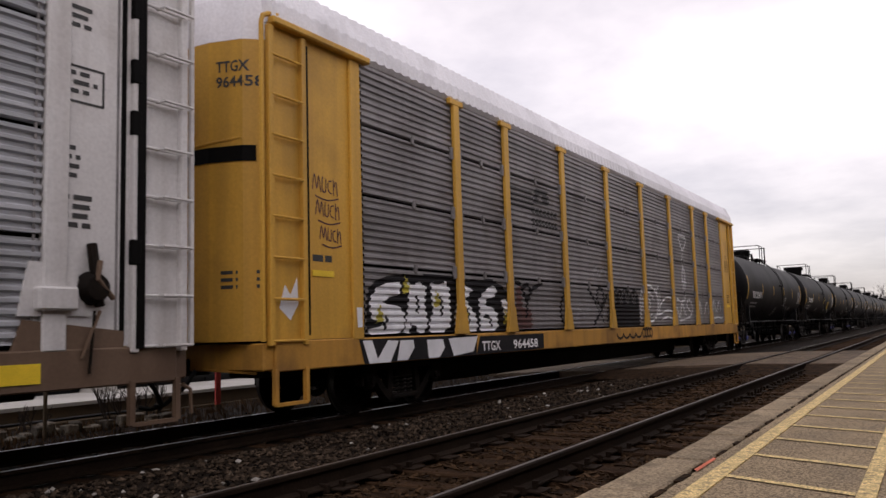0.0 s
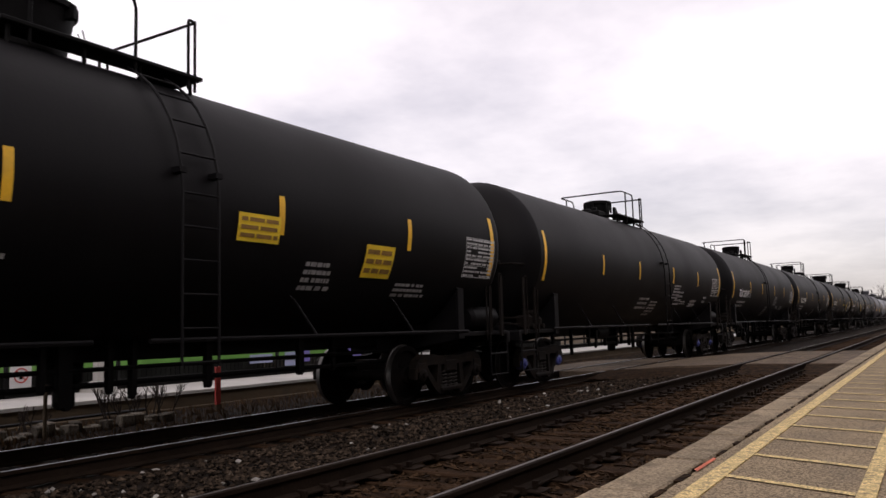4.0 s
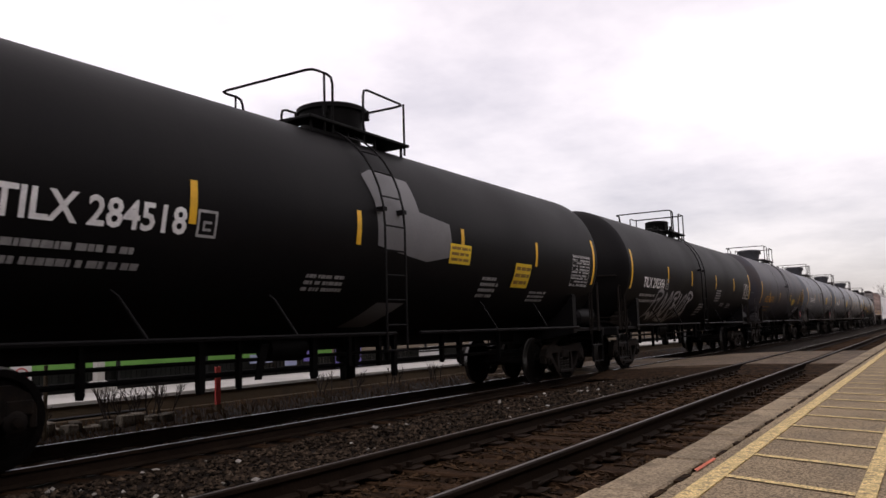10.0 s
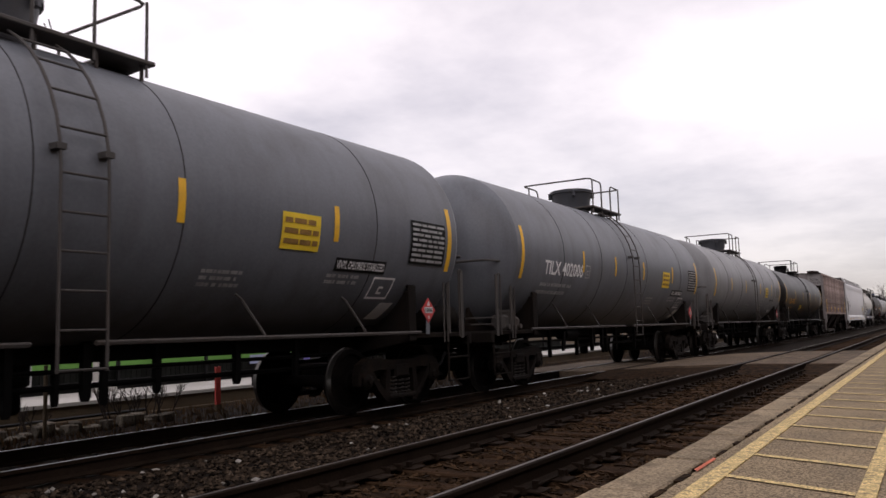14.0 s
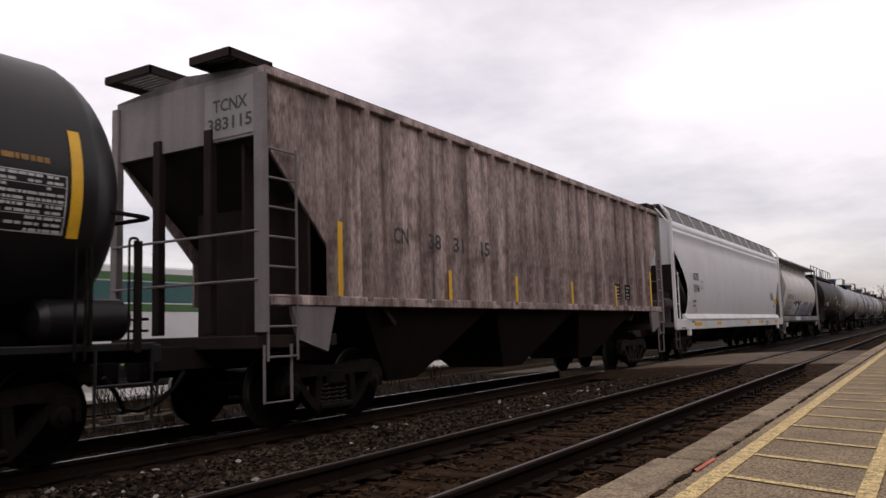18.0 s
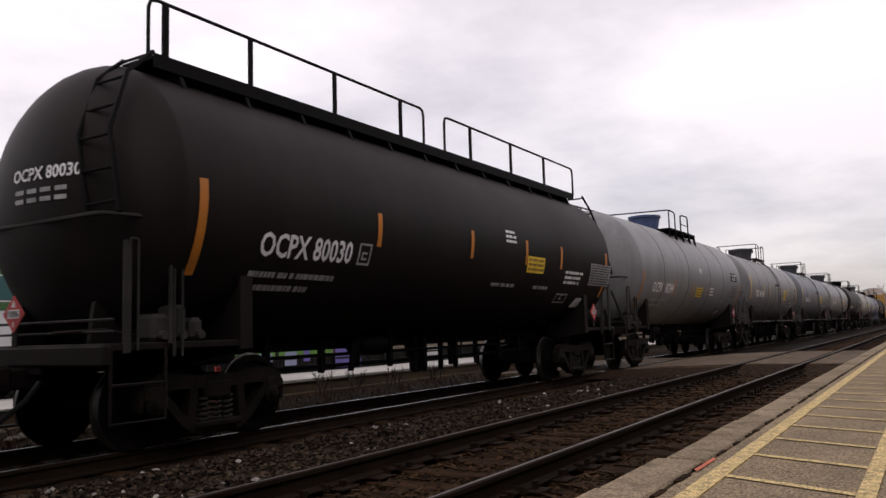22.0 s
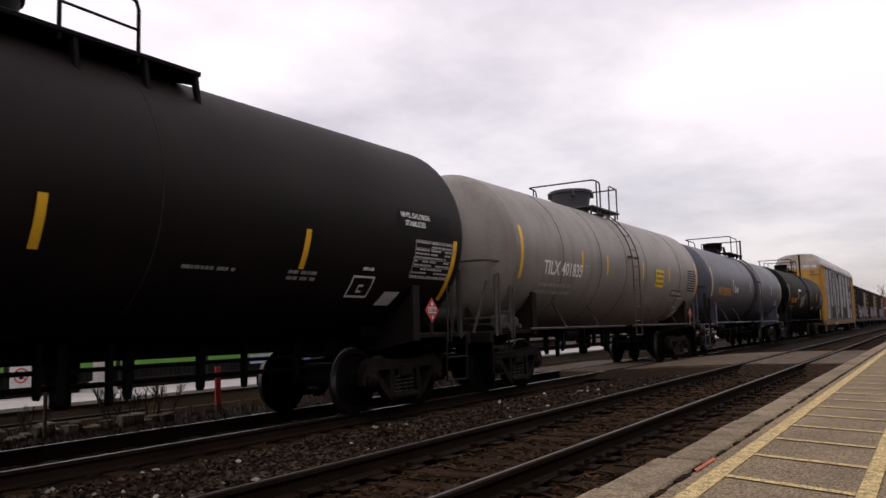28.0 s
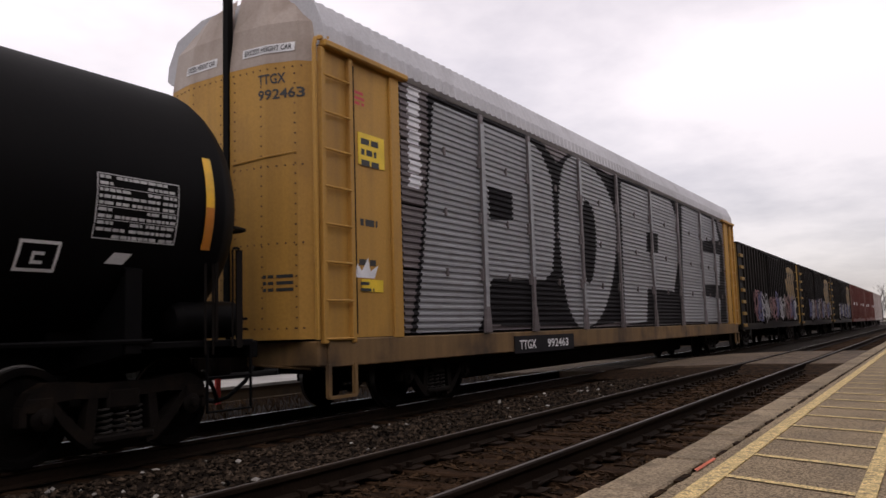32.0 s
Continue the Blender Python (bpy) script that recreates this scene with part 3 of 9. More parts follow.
def framed_box(car, x0, x1, z0, z1, mat, t=0.03, inner=True):
    g = Geo()
    for a, b, c, d in ((x0, x1, z1 - t, z1), (x0, x1, z0, z0 + t), (x0, x0 + t, z0 + t, z1 - t), (x1 - t, x1, z0 + t, z1 - t)):
        g.add(*patch(a, b, c, d))
    if inner:
        m = (x0 + x1) / 2
        g.add(*patch(m - 0.06, m + 0.06, z0 + 0.07, z0 + 0.10)).add(*patch(m - 0.06, m - 0.03, z0 + 0.10, z0 + 0.15)).add(*patch(m - 0.06, m + 0.06, z0 + 0.15, z0 + 0.18))
    return part("stencil_box", g, mat, car)


def placard(h, at, holder_mat):
    """A red diamond with a white number panel and flame, its face drawn by at(across, up, out)."""
    r = 0.20
    def face(pts, out):
        return [at(a, b, out) for a, b in pts]
    square = [(0, -r), (r, 0), (0, r), (-r, 0)]
    part("placard", Geo().add(face(square, 0.0) + face(square, 0.012), [(0, 1, 2, 3)[::-1], (4, 5, 6, 7), (0, 1, 5, 4), (1, 2, 6, 5), (2, 3, 7, 6), (3, 0, 4, 7)]), M["red_placard"], h, "red diamond hazard placard")
    part("placard_panel", Geo().add(face([(-0.115, -0.045), (0.115, -0.045), (0.115, 0.050), (-0.115, 0.050)], 0.015), [(0, 1, 2, 3)]), M["white_plate"], h)
    part("flame_sign", Geo().add(face([(-0.040, 0.075), (0.040, 0.075), (0.020, 0.120), (0.0, 0.150), (-0.022, 0.115)], 0.015), [(0, 1, 2, 3, 4)]), M["white_plate"], h)
    part("class_sign", Geo().add(face([(-0.015, -0.135), (0.015, -0.135), (0.018, -0.085), (-0.012, -0.085)], 0.015), [(0, 1, 2, 3)]), M["white_plate"], h)
    vs, fs = letters("1086", 0.075, 0.20)
    part("lettering", Geo().add(face([(a - 0.10, b - 0.035) for a, b in vs], 0.018), fs), M["black_letter"], h)


def diamond(car, x, y, z, mat_edge):
    """A hazard placard on its holder."""
    h = part("placard_holder", Geo().box(x - 0.05, x + 0.05, y + 0.012, y + 0.03, 1.16, z + 0.12, 0.008), mat_edge, car)
    placard(h, lambda a, b, out: (x + a, y + 0.012 - out, z + b), mat_edge)


def end_diamond(car, x, y, z, mat_edge):
    """A hazard placard on the car's front end."""
    h = part("placard_holder", Geo().box(x + 0.012, x + 0.03, y - 0.05, y + 0.05, 1.16, z + 0.12, 0.006), mat_edge, car)
    placard(h, lambda a, b, out: (x + 0.012 - out, y - a, z + b), mat_edge)


RIM = math.radians(80)          # the head meets the shell at a crease
CYL, HEAD = 0.22, 0.82          # the shell runs on past the end strips, then the dished head


def tank_geo(half, head=HEAD):
    r = TR
    prof = []
    for i in range(12):
        a = RIM * (i / 10 if i < 10 else 0.985 if i == 10 else 1.0)
        prof.append((-half - CYL - head * (math.cos(a) - math.cos(RIM)) / (1 - math.cos(RIM)), max(0.02, r * math.sin(a) / math.sin(RIM))))
    prof.append((-half - CYL + 0.03, r))
    body = [(-half + 2 * half * k / 8, r) for k in range(1, 8)]
    return Geo().lathe(prof + body + [(-a, b) for a, b in prof[::-1]], "x", (0, 0, TZ), 48)


def ring_geo(x, w=0.03, out=0.007):
    r = TR
    return Geo().lathe([(x - w, r - 0.01), (x - w * 0.4, r + out), (x + w * 0.4, r + out), (x + w, r - 0.01)], "x", (0, 0, TZ), 48)


def loop(g, pts, r=0.021):
    """Round bar with its corners eased."""
    out = [Vector(pts[0])]
    for a, b, c in zip(pts, pts[1:], pts[2:]):
        a, b, c = Vector(a), Vector(b), Vector(c)
        k = min(0.12, (a - b).length * 0.4, (c - b).length * 0.4)
        p, q = b + (a - b).normalized() * k, b + (c - b).normalized() * k
        out += [p, (p + q) / 4 + b / 2, q]
    out.append(Vector(pts[-1]))
    return g.tube(out, r, 6)


def top_works(car, mat, fit="dome", dome_mat=None, rail_mat=None, rails=None, man=None):
    """Manway, walkway round it and its railing on the tank's crown. rails: front bar, near post, leg, and the rear hoop's two legs along the car."""
    top = TZ + TR
    front, post, leg, h0, h1 = rails
    rm = rail_mat or mat
    w0, w1 = min(leg - 0.55, man - 0.70), h1 + 0.10
    for sx in (w0 + 0.12, (w0 + w1) / 2 - 0.3, (w0 + w1) / 2 + 0.4, w1 - 0.12):
        for sy in (-1, 1):
            part("walkway_bracket", lambda: Geo().tube([(0, 0, -0.34), (0, 0, 0.0)], 0.025, 6), rm, car, at=(sx, sy * 0.80, top + 0.0), key="wbr")
    g = Geo().box(w0, w1, -0.90, -0.52, 0, 0.05, 0.01).box(w0, w1, 0.52, 0.90, 0, 0.05, 0.01)
    g.box(max(man + 0.62, w1 - 0.5), w1, -0.52, 0.52, 0, 0.05).box(w0, w0 + 0.30, -0.52, 0.52, 0, 0.05)
    part("top_walkway", g, rm, car, at=(0, 0, top - 0.03))
    h = top + 0.72
    g = Geo()
    loop(g, [(leg, -0.86, top - 0.16), (leg, -0.86, h), (front, -0.86, h), (front, 1.05, h), (leg, 1.05, h), (leg, 0.95, top - 0.16)])
    part("railing", g, rm, car, smooth=True)
    g = Geo()
    loop(g, [(h0, -0.86, top - 0.16), (h0, -0.86, h), (h1, -0.86, h - 0.02), (h1, 0.90, h - 0.02), (h0, 0.90, h - 0.02), (h0, 0.86, top - 0.16)])
    part("railing", g, rm, car, smooth=True)
    for x, y in ((post, -0.86), (post, 1.0), (h1, -0.86), (h1, 0.86)):
        part("rail_post", Geo().tube([(x, y, top - 0.18), (x, y, h)], 0.02, 6), rm, car)
    part("mid_rail", Geo().tube([(post, 0.95, top + 0.36), (h1, 0.86, top + 0.36)], 0.016, 6), rm, car)
    dm = dome_mat or mat
    if fit == "dome":
        d = part("manway_dome", lambda: Geo().lathe([(-0.10, 0.48), (0.05, 0.48), (0.47, 0.55), (0.48, 0.59), (0.55, 0.59), (0.57, 0.55), (0.60, 0.30), (0.61, 0.02)], "z", n=28), dm, car, at=(man, 0, top), key="dome", smooth=True)
        for k in range(4):
            a = k * math.tau / 4 + 0.5
            part("dome_lug", Geo().box(-0.05, 0.05, -0.04, 0.04, 0.36, 0.53, 0.01), dm, d, at=(0.58 * math.cos(a), 0.58 * math.sin(a), 0, 0, 0, math.degrees(a)))
        part("lock_chain", Geo().tube([(0.62, -0.20, 0.42), (0.66, -0.22, 0.25), (0.68, -0.20, 0.12), (0.66, -0.15, 0.24), (0.63, -0.10, 0.40)], 0.008, 4), dm, d)
    else:
        d = part("manway", lambda: Geo().lathe([(-0.10, 0.33), (0.05, 0.33), (0.42, 0.37), (0.43, 0.41), (0.50, 0.41), (0.53, 0.34), (0.54, 0.02)], "z", n=24), dm, car, at=(man, 0, top), key="manway", smooth=True)
        part("valve_housing", lambda: Geo().lathe([(-0.10, 0.16), (0.2, 0.16), (0.24, 0.12), (0.25, 0.02)], "z", n=16), dm, car, at=(man - 0.66, 0.1, top), key="valve", smooth=True)
        part("valve_block", lambda: Geo().box(-0.30, 0.30, -0.22, 0.22, -0.05, 0.14, 0.04).box(-0.18, -0.06, -0.10, 0.06, 0.12, 0.24, 0.02), dm, car, at=(man - 0.75, -0.2, top), key="vblock")
        part("manway_brace", lambda: Geo().prism([(-0.08, -0.02), (0.50, -0.02), (0.10, 0.36), (-0.02, 0.36)], "y", -0.03, 0.03), dm, car, at=(man + 0.30, -0.40, top), key="mbrace")
        for k in range(6):
            a = k * math.tau / 6
            part("eye_bolt", lambda: Geo().box(-0.03, 0.03, -0.025, 0.025, 0.12, 0.40, 0.008), dm, d, at=(0.39 * math.cos(a), 0.39 * math.sin(a), 0.06), key="eyebolt")


def side_ladder(car, mat, x=0.0, low=0.93):
    w = 0.25
    g = Geo()
    arc = [skin(0, TZ + TR * math.sin(a), 0.10) for a in [radians(q) for q in range(70, -1, -10)]]
    for s in (-w, w):
        g.tube([(x + s, p[1], p[2]) for p in arc] + [(x + s, arc[-1][1], 2.2), (x + s, arc[-1][1], low)], 0.017, 6)
    lad = part("side_ladder", g, mat, car, smooth=True)
    zs = [low + 0.02 + 0.36 * i for i in range(6)]
    for z in zs:
        part("rung", lambda: Geo().tube([(-w, 0, 0), (w, 0, 0)], 0.013, 6), mat, lad, at=(x, arc[-1][1], z), key="rung")
    for q in (15, 30, 45, 60):
        p = skin(0, TZ + TR * math.sin(radians(q)), 0.10)
        part("rung", lambda: Geo().tube([(-w, 0, 0), (w, 0, 0)], 0.013, 6), mat, lad, at=(x, p[1], p[2]), key="rung")
    return lad


def tank_end(car, s, half, pitch, mat, rail_mat, wheel=False, bottle=False, step=True):
    """Stub sill, deck, handrails, steps and bolster at one end (s: -1 front, 1 rear)."""
    e = pitch / 2 - 0.42         # end of the sill
    b = half - 0.86              # the bolster over the bogie
    lo, hi = sorted((s * e, s * (b - 0.9)))
    part("stub_sill", Geo().box(lo, hi, -0.30, 0.30, 0.86, 1.12, 0.02), mat, car)
    lo, hi = sorted((s * e, s * (b + 0.05)))
    d = part("end_deck", Geo().box(lo, hi, -1.40, 1.40, 1.10, 1.18, 0.012), mat, car)
    part("end_sill", Geo().box(s * e - 0.05, s * e + 0.05, -1.42, 1.42, 0.96, 1.16, 0.015), mat, car)
    for y in (-1, 1):
        part("bolster_web", Geo().prism([(y * 0.3, 0.88), (y * 1.38, 1.06), (y * 1.40, 1.82), (y * 1.18, 1.90), (y * 0.9, 1.50), (y * 0.3, 1.40)], "x", s * b - 0.07, s * b + 0.07), mat, car)
        g = Geo().box(s * b - 0.10, s * b + 0.10, min(y * 1.38, y * 1.43), max(y * 1.38, y * 1.43), 1.06, 1.92, 0.01)
        g.prism([(y * 1.43, 1.92), (y * 1.30, 2.00), (y * 1.30, 1.96), (y * 1.43, 1.88)], "x", s * b - 0.10, s * b + 0.10)
        part("bolster_flange", g, mat, car)
        g = Geo()
        xg = s * (half + 0.08)
        loop(g, [(xg, y * 1.42, 1.02), (xg, y * 1.42, 2.25), (xg + s * 0.11, y * 1.42, 2.25), (xg + s * 0.11, y * 1.42, 1.02)], 0.016)
        part("grab_rail", g, rail_mat, car, smooth=True)
        g = Geo()
        x1 = s * (pitch / 2 - 0.66)
        g.box(x1 - 0.045, x1 + 0.045, y * 1.40 - 0.012, y * 1.40 + 0.012, 1.08, 2.23)
        loop(g, [(x1 - s * 0.02, y * 1.42, 2.20), (x1 - s * 0.02, y * 1.42, 2.25), (x1 - s * 0.12, y * 1.42, 2.25), (x1 - s * 0.12, y * 1.42, 1.10)], 0.014)
        part("corner_post", g, rail_mat, car)
        if step:
            g = Geo()
            a, c = s * (e - 0.06), s * (e - 0.72)
            g.tube([(a, y * 1.40, 1.12), (a, y * 1.40, 0.38), (c, y * 1.40, 0.38), (c, y * 1.40, 1.12)], 0.02, 6)
            g.tube([(a, y * 1.40, 0.76), (c, y * 1.40, 0.76)], 0.018, 6)
            part("step", g, mat, car)
    g = Geo()
    x = s * (half + 0.24)
    loop(g, [(x, -1.42, 1.16), (x, -1.42, 2.50), (s * e, -1.30, 2.50), (s * e, 1.30, 2.50), (x, 1.42, 2.50), (x, 1.42, 1.16)], 0.024)
    part("end_rail", g, M["rail_dark"] if rail_mat is mat else rail_mat, car, smooth=True)
    lo = [(s * (b - 0.5), 1.15), (s * (half + 0.72), 1.15), (s * (half + 0.66), 1.62), (s * (half + 0.30), 1.92), (s * (b - 0.5), 1.62)]
    for y in (-0.72, 0.66):
        part("head_saddle", Geo().prism(lo, "y", y, y + 0.06), mat, car, "dark saddle plate under the tank's head")
    g = Geo()
    x2 = s * (e - 0.10)
    g.tube([(x2, -1.38, 1.42), (x2, 1.38, 1.42)], 0.016, 6)
    g.tube([(x2, -1.38, 1.30), (x2, 1.38, 1.30)], 0.014, 6)
    part("cross_rail", g, rail_mat, car)
    if wheel:
        ring = [(x2 - s * 0.05 + 0.0, 0.35 + 0.27 * math.cos(k * math.tau / 16), 2.0 + 0.27 * math.sin(k * math.tau / 16)) for k in range(16)]
        hw = part("brake_wheel", Geo().tube(ring, 0.02, 6, True), M["black_iron"], car, smooth=True)
        for k in range(5):
            a = k * math.tau / 5
            part("spoke", Geo().tube([(x2 - s * 0.02, 0.35, 2.0), (x2 - s * 0.05, 0.35 + 0.27 * math.cos(a), 2.0 + 0.27 * math.sin(a))], 0.012, 5), M["black_iron"], hw)
        part("brake_housing", Geo().box(x2 - 0.10 + s * 0.1, x2 + 0.10 + s * 0.1, 0.18, 0.52, 1.76, 2.1, 0.03), mat, car)
    if s < 0 and not bottle:
        xv = -half - 0.05
        for x0, w, h in ((xv, 0.20, 0.40), (xv + 0.24, 0.18, 0.26), (xv - 0.25, 0.24, 0.30)):
            part("brake_valve", Geo().box(x0 - w / 2, x0 + w / 2, -1.36, -1.05, 1.18, 1.18 + h, 0.05).tube([(x0, -1.36, 1.25), (x0, -1.42, 1.25)], 0.05, 8), rail_mat, car, "brake valve on the deck")
        part("valve_pipe", Geo().tube([(xv - 0.4, -1.15, 1.25), (xv - 0.75, -1.1, 1.32), (xv - 1.0, -0.6, 1.30)], 0.02, 6), mat, car)
    if bottle:
        xb = s * (half + 0.36)
        part("air_reservoir", Geo().lathe([(xb - 0.52, 0.02), (xb - 0.50, 0.16), (xb - 0.43, 0.22), (xb + 0.43, 0.22), (xb + 0.50, 0.16), (xb + 0.52, 0.02)], "x", (0, -1.05, 1.42), 18), mat, car, smooth=True)
    coupler(car, s * pitch / 2, s, M["steel"])


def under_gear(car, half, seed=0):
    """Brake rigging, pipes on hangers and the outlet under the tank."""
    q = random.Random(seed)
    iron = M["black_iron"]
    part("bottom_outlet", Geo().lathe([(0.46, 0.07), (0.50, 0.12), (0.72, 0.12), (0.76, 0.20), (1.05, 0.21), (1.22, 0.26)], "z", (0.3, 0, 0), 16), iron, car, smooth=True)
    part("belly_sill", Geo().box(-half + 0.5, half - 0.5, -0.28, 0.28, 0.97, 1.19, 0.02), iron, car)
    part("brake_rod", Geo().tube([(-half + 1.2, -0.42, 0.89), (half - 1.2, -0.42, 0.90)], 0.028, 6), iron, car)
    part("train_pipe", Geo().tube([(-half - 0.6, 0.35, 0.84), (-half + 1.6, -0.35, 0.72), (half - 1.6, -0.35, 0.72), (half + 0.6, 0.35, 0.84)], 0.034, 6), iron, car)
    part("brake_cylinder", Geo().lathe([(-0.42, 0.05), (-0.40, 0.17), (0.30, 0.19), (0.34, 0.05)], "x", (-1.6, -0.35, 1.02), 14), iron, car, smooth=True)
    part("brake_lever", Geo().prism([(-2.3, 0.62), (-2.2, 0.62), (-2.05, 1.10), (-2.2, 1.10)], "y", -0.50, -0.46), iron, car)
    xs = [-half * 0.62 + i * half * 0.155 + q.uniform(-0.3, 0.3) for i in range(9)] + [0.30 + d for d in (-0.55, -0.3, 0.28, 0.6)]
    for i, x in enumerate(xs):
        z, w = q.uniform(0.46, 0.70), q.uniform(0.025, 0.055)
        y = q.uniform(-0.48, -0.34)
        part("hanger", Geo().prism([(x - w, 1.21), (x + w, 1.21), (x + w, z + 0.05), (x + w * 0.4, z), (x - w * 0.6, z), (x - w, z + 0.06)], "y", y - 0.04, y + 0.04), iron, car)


def tank_car(C, B, pitch, mat, label, num="", ink="white_letter", dim="dim_letter", bars=(), fit="dome", pal=None, name_at=None, cap=None,
             rail_mat=None, low=2.0, rings=(), plates="", seed=0, bar_mat="yellow_mark", ladder=True, full_rail=True, strut=True, wheel=True, works=True, second=True, num_w=2.1, num_h=0.30, num_z=2.31, lad_x=None, dome_mat=None, marks=(), deck=None, stretch=1.0, shift=0.0, end_y=0.45, end_z=3.10, box=True, strip=(2.18, 3.22), tip=None, bar_z=(2.44, 2.92), lean=0.0, size=(1.62, 2.765), rails=(-0.95, -0.70, -0.05, 0.65, 1.32), man=-0.09):
    global TR, TZ
    TR, TZ = size
    car = thing("tank_car", label, "tank car", (C, YC, ZR), group="freight train")
    half = B / 2
    car["blue_dome"] = bool(dome_mat)
    rm = rail_mat or mat
    part("tank", lambda: tank_geo(half), mat, car, key=("tank", round(B, 2), size), smooth=True)
    for x in rings:
        part("jacket_seam", lambda: ring_geo(0.0, w=0.012, out=0.005), M["seam"], car, at=(x, 0, 0), key=("seam", size), smooth=True)
    if works:
        top_works(car, M["black_iron"] if pal is None else pal, fit, dome_mat=dome_mat or pal, rail_mat=rail_mat, rails=rails, man=man)
    if deck:
        deck(car, half, M["black_iron"] if pal is None else pal)
    if ladder:
        lx = lad_x if lad_x is not None else 0.0 if fit == "dome" else 0.35
        side_ladder(car, rm, lx)
        for dx in (-0.25, 0.25):
            part("ladder_shoe", lambda: Geo().box(-0.05, 0.05, -TR - 0.11, -TR + 0.02, 2.96, 3.02), rm, car, at=(dx + lx, 0, 0), key=("shoe_plate", size))
    for s in (-1, 1):
        tank_end(car, s, half, pitch, FRAME if rail_mat else mat, rail_mat or FRAME if full_rail else M["rail_dark"], wheel=(wheel and s > 0), bottle=(wheel and s > 0))
        bogie(car, s * (half - 0.72), cap)
    under_gear(car, half, seed)
    if full_rail:
        for y in (-1, 1):
            g = Geo().tube([(-half + 0.65, y * 1.43, 1.19), (-0.33, y * 1.43, 1.19)], 0.028, 6)
            part("side_rail", g, rm, car)
            g = Geo().tube([(0.33, y * 1.43, 1.19), (half - 0.65, y * 1.43, 1.19)], 0.028, 6)
            part("side_rail", g, rm, car)
    if strut:
        for f in (-0.66, -0.36, 0.36, 0.66):
            x = half * f
            part("rail_strut", Geo().tube([(x - 0.10, -1.24, 1.72), (x - 0.02, -1.26, 1.66), (x + 0.22, -1.43, 1.20)], 0.018, 5), rm, car)
    for s in (-1, 1):
        part("reflector_strip", Geo().add(*patch(s * half - 0.06, s * half + 0.06, *strip, lean=lean * 2)), M[bar_mat], car, "vertical yellow reflective strip")
    if tip:
        for s in (-1, 1):
            part("reflector_tip", Geo().add(*patch(s * half - 0.06, s * half + 0.06, strip[0], sum(strip) / 2 - 0.05, 0.009)), M[tip], car, "orange lower half of the strip")
    for x in bars:
        part("reflector_strip", Geo().add(*patch(x - 0.05, x + 0.05, *bar_z, lean=lean)), M[bar_mat], car, "vertical yellow reflective strip")
    x0 = name_at if name_at is not None else -half + 1.05
    if num:
        text_on_tank(car, num, x0, num_z, num_w, num_h, M[ink])
        small_print(car, x0 - 0.06, num_z - 0.17, num_w * 0.92, 2, M[dim], 0.155, 0.068, seed + 5, -0.06)
        if box:
            framed_box(car, x0 + num_w + 0.14, x0 + num_w + 0.42, num_z, num_z + 0.30, M[dim])
        # the same marks on the tank's end
        def head(y, z, out=0.012):
            k = min(1.0, math.sqrt(y * y + (z - TZ) ** 2) / TR) * math.sin(RIM)
            return (-half - CYL - HEAD * (math.sqrt(1 - k * k) - math.cos(RIM)) / (1 - math.cos(RIM)) - out, y, z)
        vs, fs = letters(num, 0.15, 1.05)
        part("end_lettering", Geo().add([head(end_y - a, end_z + b) for a, b in vs], fs), M[ink], car)
        g = Geo()
        for r in range(2):
            for k in range(4):
                y, z = end_y - 0.06 - k * 0.22, end_z - 0.14 - r * 0.1
                g.add([head(y - a, z + b) for a, b in ((0, 0), (0.16, 0), (0.16, 0.05), (0, 0.05))], [(0, 1, 2, 3)])
        part("end_print", g, M[dim], car)
    if "s" in plates:            # specification panel by the rear strip
        plate(car, half - 1.15, half - 0.16, 2.22, 2.86, M["grid_plate"], "spec_panel", "white stencilled specification panel", 5, M["black_letter"])
    if "y" in plates:
        plate(car, half - 4.25, half - 3.55, 2.36, 2.80, M["yellow_plate"], "notice_plate", "yellow notice panel", 3, M["dim_orange"])
    if "z" in plates:
        plate(car, half * 0.22, half * 0.22 + 1.05, 2.42, 2.76, M["yellow_plate"], "notice_plate", "yellow notice panel", 2, M["dim_orange"])
        plate(car, half * 0.50, half * 0.50 + 0.75, 2.08, 2.48, M["yellow_plate"], "notice_plate", "yellow notice panel", 3, M["dim_orange"])
    if "w" in plates:
        part("notice_plate", Geo().add(*patch(half - 1.6, half - 1.25, 1.78, 1.98, lean=0.08)), M["white_plate"], car, "small white notice")
    if "d" in plates:
        diamond(car, half - 0.47, -1.47, 1.54, mat)
        end_diamond(car, -half - 1.10, 0.05, 1.52, mat)
    if "p" in plates:
        small_print(car, half * 0.30, 2.22, 0.85, 4, M[dim], 0.12, 0.055, seed + 1)
        small_print(car, half * 0.55, 1.98, 0.75, 2, M[dim], 0.12, 0.055, seed + 2)
        small_print(car, -half * 0.14, 1.96, 1.1, 3, M[dim], 0.12, 0.055, seed + 3)
        small_print(car, half * 0.74, 2.12, 0.5, 2, M[dim], 0.13, 0.07, seed + 4)
    if "b" in plates:
        framed_box(car, half - 2.4, half - 1.85, 1.86, 2.18, M["white_letter"], 0.03, True)
